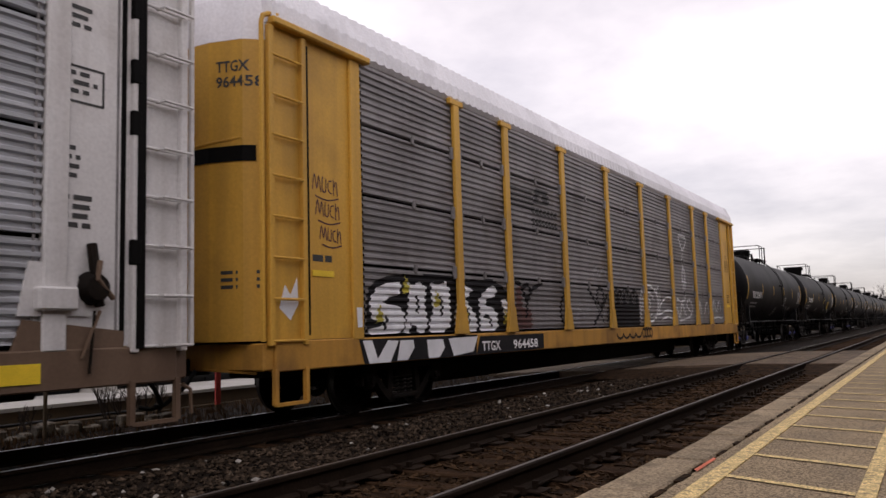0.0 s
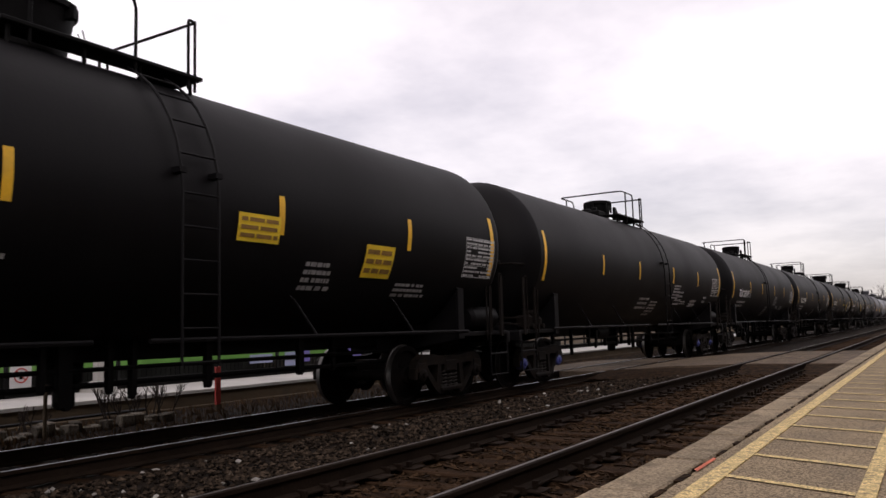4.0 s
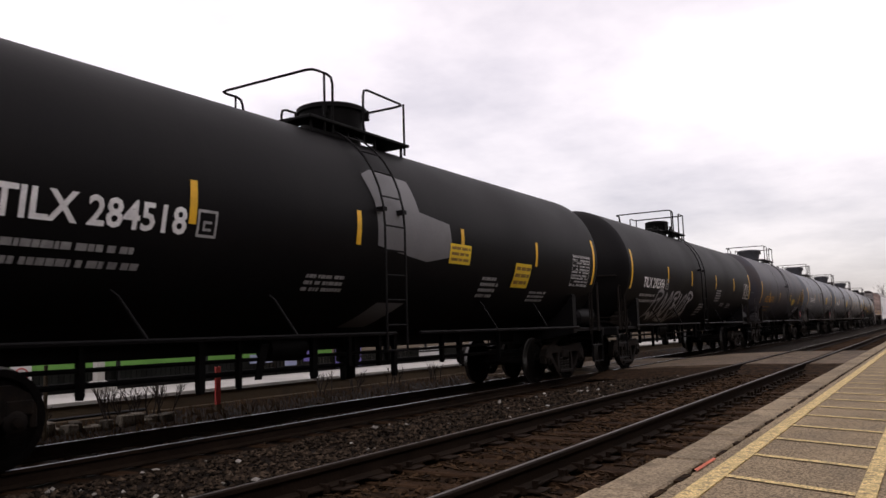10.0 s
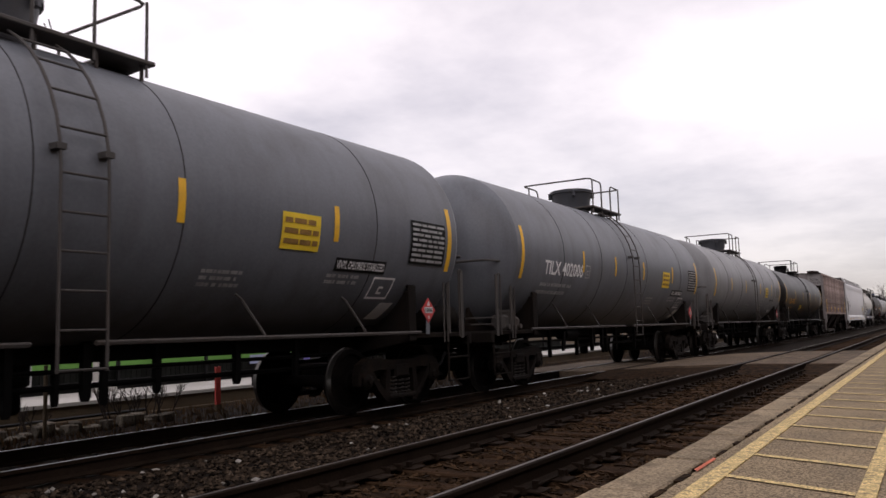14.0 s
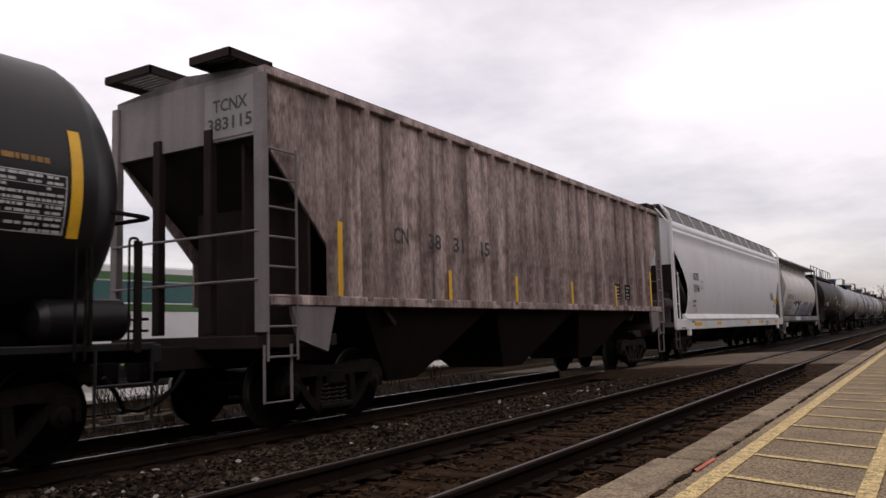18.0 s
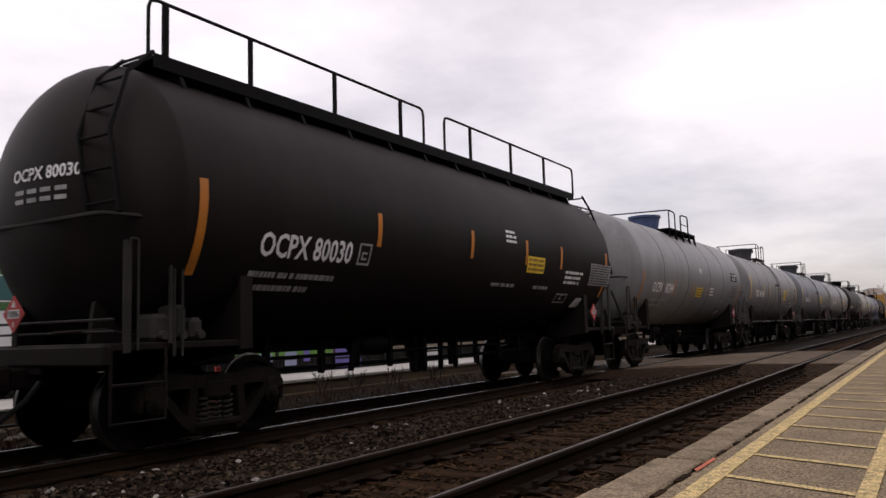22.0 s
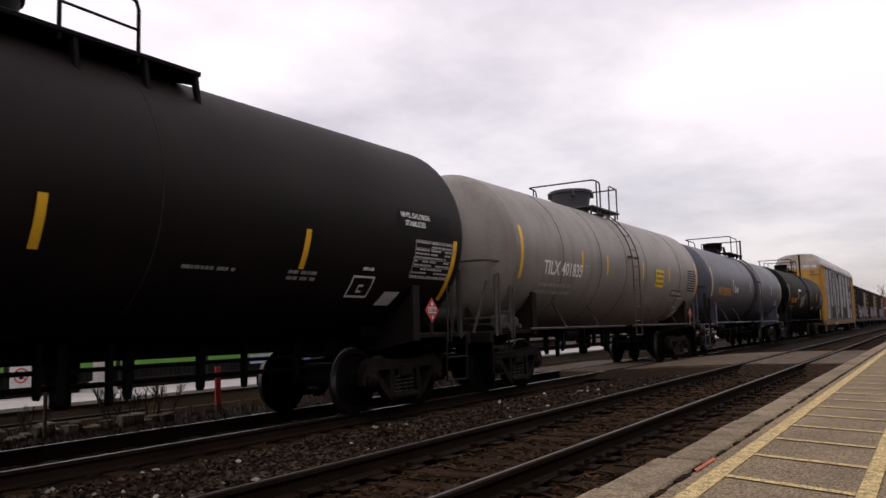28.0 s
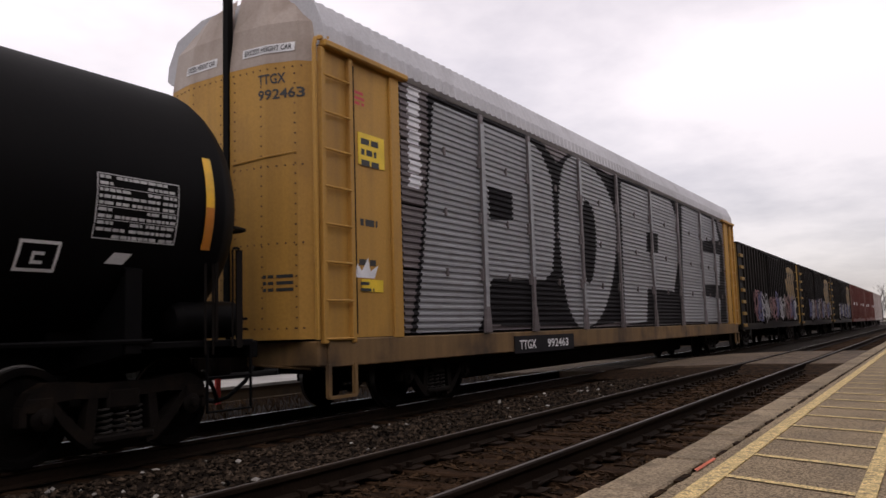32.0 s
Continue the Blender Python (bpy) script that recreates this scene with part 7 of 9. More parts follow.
def white_hopper():
    side = paint("hopper_cream_white", (0.60, 0.585, 0.55), 0.5, vary=0.1, stain=(0.26, 0.23, 0.20), stain_amount=0.33, streak=0.35)
    sillm = paint("hopper_dirty_sill", (0.30, 0.275, 0.245), 0.6, stain=(0.10, 0.08, 0.065), stain_amount=0.5, streak=0.3)
    frame_m = paint("hopper_frame_grey", (0.29, 0.28, 0.265), 0.6, stain=(0.08, 0.065, 0.055), stain_amount=0.5, streak=0.3)
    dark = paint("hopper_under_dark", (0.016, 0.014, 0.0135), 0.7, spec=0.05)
    car = thing("hopper_car", "off-white round-sided hopper car with graffiti along its side", "hopper car", (310.15, YC, ZR), group="freight train")
    H, r, zc = 7.75, 1.46, 2.95
    body = []
    for x, k in ((-5.66, 0.985), (-5.64, 1.0), (-2.6, 1.0), (0.0, 1.0), (3.5, 1.0), (6.6, 1.0), (7.0, 0.97), (7.15, 0.88), (7.25, 0.55)):
        ring = []
        for q in range(24):      # round crown
            a = math.pi * q / 23
            ring.append((x, 1.46 * k * math.cos(a), zc + 1.50 * k * math.sin(a)))
        for f in range(1, 7):    # near-upright lower sides, then the floor
            ring.append((x, -k * (1.46 - 0.52 * (f / 6) ** 2), zc - 1.60 * k * f / 6))
        for f in range(6, 0, -1):
            ring.append((x, k * (1.46 - 0.52 * (f / 6) ** 2), zc - 1.60 * k * f / 6))
        body.append(ring)
    part("body", Geo().loft(body), side, car, smooth=True)
    sheet = []
    for x, k in ((-6.15, 0.50), (-6.08, 0.80), (-5.92, 0.92), (-5.665, 0.965)):
        sheet.append([(x, 1.46 * k * math.cos(math.pi * q / 23), zc + 1.50 * k * math.sin(math.pi * q / 23)) for q in range(24)] + [(x, -1.0 * k, zc - 1.5 * k), (x, 1.0 * k, zc - 1.5 * k)])
    part("end_sheet", Geo().loft(sheet), frame_m, car, "grey recessed end sheet", smooth=True)
    for y in (-0.95, -0.35, 0.35, 0.95):
        part("end_rib", Geo().tube([(-6.0, y, 1.3), (-6.12, y * 0.9, 2.6), (-6.1, y * 0.8, 3.6)], 0.05, 6), frame_m, car, smooth=True)
    for x in (-2.12, 3.6):
        part("weld_seam", Geo().tube([(x, -1.465 * math.cos(a), zc + 1.505 * math.sin(a)) for a in [math.pi * q / 24 for q in range(25)]], 0.010, 4), side, car)
    for y in (-1, 1):
        part("side_sill", Geo().box(-H + 0.1, H - 0.1, min(y * 1.33, y * 1.43), max(y * 1.33, y * 1.43), 1.16, 1.42, 0.015), sillm, car)
        part("sill_flange", Geo().box(-H + 0.1, H - 0.1, min(y * 1.30, y * 1.46), max(y * 1.30, y * 1.46), 1.09, 1.16), dark, car)
    for y in (-1, 1):
        g = Geo()
        for k in range(9):       # open grating of long bars
            b = y * (0.84 + 0.075 * k)
            g.box(-H + 0.2, H - 0.1, b - 0.016, b + 0.016, 4.53, 4.57)
        part("roof_walkway", g, frame_m, car, "open grating walkway")
        part("eave_plate", Geo().box(-5.9, 7.2, min(y * 0.83, y * 0.80), max(y * 0.83, y * 0.80), 4.10, 4.54), side, car)
        part("walkway_edge", Geo().box(-H + 0.2, H - 0.1, min(y * 1.46, y * 1.48), max(y * 1.46, y * 1.48), 4.54, 4.60), frame_m, car)
    for k in range(17):
        x = -H + 0.7 + k * 0.86
        part("walkway_bracket", Geo().box(x - 0.02, x + 0.02, -1.46, -0.83, 4.49, 4.53), dark, car, "dark angle iron under the grating")
        if k % 2:
            part("walkway_cleat", Geo().box(x - 0.06, x + 0.06, -0.90, -0.83, 4.36, 4.50, 0.01), frame_m, car)
        part("walkway_strut", Geo().tube([(x, -1.40, 4.50), (x + 0.28, -0.95, 4.33)], 0.014, 5), frame_m, car)
    for k in range(5):
        part("roof_hatch", Geo().lathe([(4.20, 0.30), (4.44, 0.30), (4.48, 0.33), (4.54, 0.28), (4.56, 0.02)], "z", (-5.0 + 2.6 * k, 0, 0), 18), side, car, smooth=True)
    for s in (-1, 1):
        e = s * H
        for y in (-1.40, -0.75, 0.75, 1.40):
            part("end_post", Geo().box(e - s * 0.05 - 0.05, e - s * 0.05 + 0.05, y - 0.05, y + 0.05, 1.1, 4.54, 0.01), frame_m, car)
        part("end_canopy", Geo().box(min(e + s * 0.05, e - s * 0.8), max(e + s * 0.05, e - s * 0.8), -1.45, 1.45, 4.58, 4.62), frame_m, car)
        end_ladder(car, e - s * 0.05 - (0.45 if s > 0 else 0.0), frame_m, 0.5, 4.3, -1.46, 0.45, 10)
        part("end_deck", Geo().box(min(e, e - s * 1.9), max(e, e - s * 1.9), -1.38, 1.38, 1.02, 1.16), frame_m, car)
        part("slope_sheet", Geo().loft([[(e - s * 0.6, -1.1, 2.6), (e - s * 0.6, 1.1, 2.6), (e - s * 0.7, 1.1, 2.65), (e - s * 0.7, -1.1, 2.65)], [(e - s * 2.3, -1.2, 1.1), (e - s * 2.3, 1.2, 1.1), (e - s * 2.4, 1.2, 1.15), (e - s * 2.4, -1.2, 1.15)]]), frame_m, car)
        part("brake_gear", Geo().box(e - s * 0.35 - 0.15, e - s * 0.35 + 0.15, 0.2, 0.7, 2.2, 2.6, 0.03), frame_m, car)
        part("jack_pad", Geo().box(s * (H - 1.45) - 0.2, s * (H - 1.45) + 0.2, -1.47, -1.38, 0.86, 1.12, 0.02), side, car)
        bogie(car, s * (H - 1.75))
        coupler(car, s * (H + 0.5), s, M["steel"])
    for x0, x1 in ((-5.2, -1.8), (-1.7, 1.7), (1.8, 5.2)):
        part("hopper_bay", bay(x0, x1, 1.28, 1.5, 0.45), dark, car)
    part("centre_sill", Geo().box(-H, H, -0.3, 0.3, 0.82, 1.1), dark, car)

    def sk(x, z, out=0.012):
        if z > zc:
            return (x, -math.sqrt(max(0.01, 1 - ((z - zc) / 1.50) ** 2)) * 1.46 - out, z)
        if z < 1.43:             # on the sill plate
            return (x, -1.432 - out, z)
        return (x, -(1.46 - 0.52 * ((zc - z) / 1.60) ** 2) - out, z)
    vs, fs = letters("UNPX 121403", 0.28, 2.05)
    part("lettering", Geo().add([sk(-5.15 + a, 2.40 + b) for a, b in vs], fs), M["black_letter"], car)
    part("reflector_strip", Geo().add([sk(-5.62 + d, 1.55 + 0.18 * k, 0.02) for k in range(6) for d in (0, 0.12)], [(2 * k, 2 * k + 1, 2 * k + 3, 2 * k + 2) for k in range(5)]), M["yellow_mark"], car, "vertical yellow reflective strip")

    layer = iter(range(400))

    def tag(polys, mat, label):
        out = 0.012 + 0.0004 * next(layer)
        zs = [z for p in polys for _, z in p]
        g = draped(polys, [min(zs) + (max(zs) - min(zs)) * i / 22 for i in range(23)], lambda x, z: sk(x, z, out))
        part("graffiti", g, mat, car, label)
    K, W, Bl, Gr = M["graffiti_black"], M["graffiti_white"], M["graffiti_blue"], M["graffiti_grey"]
    for x0, x1, lean in ((-5.55, -4.72, 0.28), (-4.70, -4.25, 0.16), (-4.22, -3.38, 0.22), (-3.40, -2.75, 0.2)):      # tall rounded thin-line letters
        m, u = (x0 + x1) / 2, x1 - x0
        tag([stroke(bend([(x0, 1.22), (x0 + lean * 0.4, 1.7), (x0 + lean + u * 0.10, 2.10), (m + lean * 0.6, 2.24), (x1 - u * 0.02, 2.08), (x1, 1.75), (x1 - u * 0.05, 1.22)], 4), 0.024)], K, "black graffiti line")
        tag([stroke(bend([(m - 0.12, 1.30), (m - 0.06, 1.62), (m + 0.12, 1.70), (m + 0.12, 1.32)], 4), 0.02)], K, "black graffiti line")
        tag([stroke(bend([(m - 0.02, 1.85), (m + 0.10, 2.02), (m + 0.2, 1.86)], 4), 0.02)], K, "black graffiti line")
        tag([stroke(bend([(x0, 1.24), (m, 1.17), (x1 - u * 0.05, 1.24)], 4), 0.022)], K, "black graffiti line")
    tag([stroke(bend([(-4.1, 2.0), (-3.6, 1.85), (-3.0, 1.95)], 3), 0.02)], Bl, "blue graffiti line")
    fat = bend([(-3.25, 1.17), (-3.12, 1.5), (-2.85, 1.95), (-2.6, 2.30), (-2.2, 2.34), (-1.95, 2.28), (-1.7, 2.36), (-1.35, 2.32), (-1.05, 2.38), (-0.75, 2.36), (-0.5, 2.22), (-0.25, 2.36), (0.05, 2.40), (0.25, 2.2), (0.52, 2.08), (0.2, 1.85), (-0.1, 1.75), (-0.2, 1.17), (-3.25, 1.17)], 3)[:-1]
    tag([fat], K, "heavy black graffiti outline")
    for k, (x, w) in enumerate(((-3.12, 0.40), (-2.70, 0.36), (-2.32, 0.44), (-1.86, 0.36), (-1.48, 0.42), (-1.04, 0.34), (-0.68, 0.42))):
        h = 2.16 + 0.10 * math.sin(2.3 * k)
        tag([bend([(x, 1.20), (x + 0.10, 1.62), (x + 0.20, 2.02), (x + 0.30, h), (x + w + 0.08, h + 0.02), (x + w + 0.16, 2.0), (x + w + 0.04, 1.60), (x + w - 0.03, 1.20), (x, 1.20)], 3)[:-1]], W if k < 5 else M["graffiti_haze"], "pale graffiti letter")
        tag([stroke(bend([(x + 0.14, 1.42), (x + w * 0.55, 1.52), (x + w * 0.8, 1.40)], 3), 0.018)], K, "black graffiti stroke")
        if k % 2:
            tag([stroke(bend([(x + 0.22, 1.75), (x + w * 0.8, 1.90), (x + w * 0.7, 2.05)], 3), 0.016)], K, "black graffiti stroke")
    tag([bend([(-0.25, 1.95), (-0.05, 2.28), (0.2, 2.05), (0.0, 1.88), (-0.25, 1.95)], 3)[:-1]], W, "pale graffiti arrow")
    tag([bend([(0.55, 1.20), (0.62, 1.8), (1.0, 2.2), (1.7, 2.34), (2.5, 2.30), (3.3, 2.36), (3.35, 1.8), (3.0, 1.20), (0.55, 1.20)], 3)[:-1]], M["graffiti_haze"], "hazy grey-blue graffiti patch")
    for k in range(5):
        x = 0.75 + k * 0.5
        tag([stroke(bend([(x, 1.24), (x + 0.08, 1.8), (x + 0.3, 2.15), (x + 0.45, 1.8), (x + 0.36, 1.24)], 4), 0.024)], W if k % 2 else Bl, "blue and white graffiti line")
    tag([stroke(bend([(0.5, 2.05), (0.75, 1.5), (0.62, 1.2)], 3), 0.05)], Bl, "blue graffiti stroke")
    tag([stroke(bend([(1.4, 2.28), (2.2, 2.2), (3.2, 2.3)], 3), 0.035)], Bl, "blue graffiti stroke")
    tag([bend([(3.5, 1.35), (3.7, 2.1), (4.6, 2.3), (5.6, 2.25), (6.4, 1.95), (6.2, 1.35), (3.5, 1.35)], 3)[:-1]], M["graffiti_haze"], "hazy grey-blue graffiti patch")
    for k in range(4):
        x = 4.2 + k * 0.42
        tag([stroke([(x, 2.14), (x + 0.1, 2.34), (x + 0.2, 2.16), (x + 0.32, 2.36)], 0.03)], M["graffiti_navy"], "dark blue graffiti line")
        tag([stroke(bend([(x - 0.4, 1.45), (x - 0.3, 1.9), (x - 0.1, 2.0), (x, 1.5)], 4), 0.022)], Gr, "grey graffiti line")
    for a, b, c, d in ((-2.76, -2.48, 2.62, 2.645), (-2.76, -2.48, 2.38, 2.405), (-2.76, -2.735, 2.405, 2.62), (-2.505, -2.48, 2.405, 2.62)):
        part("stencil_box", Geo().add([sk(a, c), sk(b, c), sk(b, d), sk(a, d)], [(0, 1, 2, 3)]), M["black_letter"], car)
    part("panel_seam", Geo().tube([sk(-5.7, 2.89, 0.0), sk(-3.3, 2.89, 0.0)], 0.008, 4), frame_m, car)
    for x in (-4.5, -3.35):
        part("panel_seam", Geo().tube([sk(x, z, 0.0) for z in (2.5, 2.7, 2.89, 3.2, 3.6)], 0.007, 4), frame_m, car)
    return car


def box_car(C, body, trim, label, seed, tags=(), splash=False, squares=False):
    car = thing("box_car", label, "box car", (C, YC, ZR), group="freight train")
    H = 8.25
    part("side_wall", Geo().box(-H, H, -1.40, -1.34, 1.1, 4.62), body, car)
    part("far_wall", Geo().box(-H, H, 1.34, 1.40, 1.1, 4.62), body, car)
    part("end_wall", Geo().box(-H, -H + 0.06, -1.34, 1.34, 1.1, 4.62), trim, car)
    part("end_wall", Geo().box(H - 0.06, H, -1.34, 1.34, 1.1, 4.62), trim, car)
    part("roof", Geo().prism([(-1.45, 4.62), (0, 4.80), (1.45, 4.62), (1.45, 4.58), (-1.45, 4.58)], "x", -H - 0.05, H + 0.05), body, car)
    for i in range(25):
        x = -H + 0.85 + i * (2 * H - 1.2) / 24
        if -1.8 < x < 1.9:
            continue
        part("side_rib", lambda: Geo().box(-0.06, 0.06, -1.47, -1.40, 1.15, 4.56, 0.015), body, car, at=(x, 0, 0), key="brib")
    door = part("sliding_door", Geo().box(-1.75, 1.75, -1.50, -1.42, 1.2, 4.45, 0.02), body, car)
    for k in range(7):
        part("door_rib", lambda: Geo().box(-0.06, 0.06, -1.56, -1.50, 1.25, 4.40, 0.015), body, door, at=(-1.62 + 0.54 * k, 0, 0), key="bdoorrib")
    part("door_rail", Geo().box(-3.6, 1.9, -1.53, -1.41, 1.08, 1.16).box(-3.6, 1.9, -1.53, -1.41, 4.48, 4.55), body, car)
    part("side_sill", Geo().box(-H, H, -1.44, -1.30, 0.86, 1.1, 0.015), body, car)
    for k in range(6):
        part("end_corrugation", Geo().box(-H - 0.07, -H, -1.25, 1.25, 1.35 + 0.55 * k, 1.55 + 0.55 * k, 0.03), trim, car)
    for k in range(7):
        part("rung", lambda: Geo().box(0.0, 0.62, -0.07, 0.0, -0.07, 0.07, 0.015), trim, car, at=(-H + 0.04, -1.42, 1.05 + 0.50 * k), key="boxrung")
        part("rung", lambda: Geo().box(0.0, 0.44, -0.05, 0.0, -0.03, 0.03), trim, car, at=(H - 0.5, -1.42, 1.05 + 0.50 * k), key="boxrung_rear")
    for s in (-1, 1):
        bogie(car, s * (H - 2.0))
        coupler(car, s * (H + 0.5), s, M["steel"])
    part("centre_sill", Geo().box(-H, H, -0.3, 0.3, 0.80, 1.1), M["steel"], car)
    q = random.Random(seed)
    if splash:                   # a rounded yellow piece high behind the door
        part("graffiti", sprayed([bend([(3.9, 2.7), (3.6, 3.4), (4.3, 3.6), (4.2, 4.1), (5.6, 4.2), (6.9, 3.9), (6.5, 3.2), (6.8, 2.6), (5.2, 2.3), (3.9, 2.7)], 4)[:-1]], flat=-1.475), M["graffiti_mustard"], car, "faded mustard graffiti piece")
        for k in range(4):
            x = 4.0 + 0.75 * k
            part("graffiti", sprayed([stroke(bend([(x, 2.6), (x + 0.45, 3.1), (x + 0.1, 3.6), (x + 0.5, 3.9)], 3), 0.09)], flat=-1.479), M["graffiti_black"], car, "black graffiti line")
    for n, (x, mat) in enumerate(tags):
        for k in range(5):
            pts = [(x + q.uniform(-0.8, 0.8), 1.85 + q.uniform(-0.65, 0.75)) for _ in range(5)]
            part("graffiti", sprayed([stroke(bend(pts, 4), q.uniform(0.03, 0.07))], flat=-1.566 - 0.003 * (n % 4) - 0.0005 * k), M[mat], car, "sprayed graffiti line")
    if squares:
        for x in (-5.8, -2.6, 2.8, 5.9):
            part("white_patch", Geo().box(x - 0.45, x + 0.45, -1.485, -1.475, 2.55, 2.85), M["white_plate"], car, "small white stencil patch")
    return car


M["graffiti_mustard"] = material("mustard_spray_paint", (0.19, 0.115, 0.028), 0.6, vary=0.4, scale=6, bump=0.05)
M["graffiti_pink"] = material("dusty_pink_spray_paint", (0.17, 0.065, 0.07), 0.6, vary=0.35, scale=8, bump=0.05)
M["graffiti_haze"] = material("hazy_spray_paint", (0.24, 0.255, 0.285), 0.7, vary=0.35, scale=5, bump=0.05)
M["graffiti_navy"] = material("dark_blue_spray_paint", (0.03, 0.035, 0.12), 0.6, vary=0.3, scale=12, bump=0.05)

# ---- beyond the train: far platform, fence, parked coach, weeds ----
M["pale_slab"] = material("pale_concrete_slab", (0.43, 0.415, 0.385), 0.85, vary=0.2, scale=3, bump=0.2, fine=60, stain=(0.25, 0.23, 0.2), stain_amount=0.4)
M["slab_face"] = material("stained_concrete_face", (0.105, 0.078, 0.050), 0.9, vary=0.3, scale=4, bump=0.3, fine=50, stain=(0.05, 0.042, 0.034), stain_amount=0.5, spec=0.2)
M["slat"] = material("dark_fence_slat", (0.012, 0.013, 0.011), 0.7, vary=0.3, scale=8, bump=0.1, per_object=0.4, spec=0.2)
M["fence_iron"] = material("black_fence_iron", (0.010, 0.010, 0.010), 0.6, vary=0.2, scale=8, bump=0.05, spec=0.3)
M["grass"] = material("dead_grass", (0.110, 0.068, 0.036), 0.9, vary=0.3, scale=8, bump=0, per_island=0.5, spec=0.1)
M["twig"] = material("bare_twig_bark", (0.040, 0.031, 0.025), 0.9, vary=0.3, scale=20, bump=0.1, spec=0.2)
M["coach_white"] = material("coach_white_paint", (0.62, 0.62, 0.62), 0.4, vary=0.08, scale=2, bump=0.02, stain=(0.4, 0.39, 0.37), stain_amount=0.3)
M["coach_green"] = material("coach_green_paint", (0.045, 0.12, 0.035), 0.4, vary=0.12, scale=2, bump=0.02)
M["coach_lime"] = material("coach_light_green_paint", (0.12, 0.30, 0.06), 0.4, vary=0.12, scale=2, bump=0.02)
M["coach_glass"] = material("tinted_coach_glass", (0.05, 0.12, 0.12), 0.12, vary=0.1, scale=2, bump=0.0)
M["old_concrete"] = material("mottled_old_concrete", (0.11, 0.095, 0.075), 0.9, vary=0.8, scale=14, bump=0.5, fine=40, stain=(0.04, 0.033, 0.026), stain_amount=0.8, spec=0.1, per_object=0.6)
M["red_post"] = material("red_post_paint", (0.42, 0.045, 0.035), 0.6, vary=0.2, scale=10, bump=0.1)
M["purple"] = material("purple_banner", (0.16, 0.13, 0.42), 0.6, vary=0.15, scale=6, bump=0.05)
M["banner_blue"] = material("pale_blue_banner", (0.30, 0.33, 0.50), 0.6, vary=0.15, scale=6, bump=0.05)
M["bark"] = material("grey_bark", (0.085, 0.075, 0.070), 0.9, vary=0.3, scale=10, bump=0.4, fine=30)

far = thing("far_platform", "pale concrete platform across the tracks with a stained edge", "platform", (0, 0, 0), kind="structure")
part("platform_top", Geo().box(-40, 300, 12.56, 14.86, -0.06, 0.0), M["pale_slab"], far, "pale concrete top")
part("platform_back", Geo().box(-40, 300, 14.86, 17.0, -0.06, -0.004), M["slat"], far, "dark ground behind the platform")
part("platform_face", Geo().box(-40, 300, 12.60, 17.0, -0.9, -0.062), M["slab_face"], far, "stained concrete face")
part("kerb", Geo().box(-40, 300, 12.40, 12.60, -0.9, -0.30), M["slab_face"], far, "low footing")

fence = thing("fence", "dark slatted railing at the back of the far platform", "fence", (0, 0, 0), kind="structure")
for z in (0.13, 0.44, 0.80):
    part("fence_rail", Geo().box(-6, 60, 14.76, 14.82, z - 0.025, z + 0.025, 0.005), M["fence_iron"], fence)
for i in range(28):
    part("fence_post", lambda: Geo().box(-0.035, 0.035, -0.035, 0.035, 0, 0.95, 0.006), M["fence_iron"], fence, at=(-6 + 2.4 * i, 14.85, 0), key="fpost")
part("fence_kerb", Geo().box(-6, 60, 14.87, 14.98, -0.004, 0.20, 0.01), M["fence_iron"], fence, "dark board along the foot of the fence")
for i in range(250):
    part("slat", lambda: Geo().box(-0.055, 0.055, 0, 0.012, 0.09, 0.48), M["slat"], fence, at=(2.0 + 0.13 * i, 14.90, 0.0), key="slat")

sign = thing("warning_sign", "white warning board with a red ring on the fence", "sign", (8.61, 14.72, 0.40))
part("board", Geo().box(-0.21, 0.21, 0, 0.015, -0.21, 0.21, 0.004), M["coach_white"], sign)
part("ring", Geo().tube([(0.13 * math.cos(k * math.tau / 20), -0.006, 0.02 + 0.13 * math.sin(k * math.tau / 20)) for k in range(20)], 0.014, 5, True).tube([(-0.09, -0.006, 0.11), (0.09, -0.006, -0.07)], 0.012, 5), M["red_post"], sign, "red ring with a bar")
part("pictogram", Geo().box(-0.03, 0.03, -0.006, 0.0, -0.05, 0.08), M["black_iron"], sign)
pillar = thing("bollard", "pale concrete bollard on a wide foot", "bollard", (10.14, 14.56, 0.0))
part("foot", Geo().loft([[(-0.26, -0.26, 0), (0.26, -0.26, 0), (0.26, 0.26, 0), (-0.26, 0.26, 0)], [(-0.24, -0.24, 0.12), (0.24, -0.24, 0.12), (0.24, 0.24, 0.12), (-0.24, 0.24, 0.12)], [(-0.10, -0.10, 0.22), (0.10, -0.10, 0.22), (0.10, 0.10, 0.22), (-0.10, 0.10, 0.22)]]), M["pale_slab"], pillar)
part("stem", Geo().box(-0.09, 0.09, -0.09, 0.09, 0.2, 0.95, 0.02), M["pale_slab"], pillar)
red = thing("marker_post", "thin red marker post in the weeds", "post", (10.5, 11.5, -0.62))
part("post", Geo().box(-0.055, 0.055, -0.02, 0.02, 0, 0.86, 0.005), M["slab_face"], red)
part("cap_band", Geo().box(-0.058, 0.058, -0.024, 0.024, 0.40, 1.10, 0.005), M["red_post"], red, "red painted top")
pst = thing("marker_post", "thin grey metal post in the weeds", "post", (6.68, 10.8, -0.56))
part("post", Geo().tube([(0, 0, 0), (0, 0, 1.26)], 0.028, 8), M["slab_face"], pst)
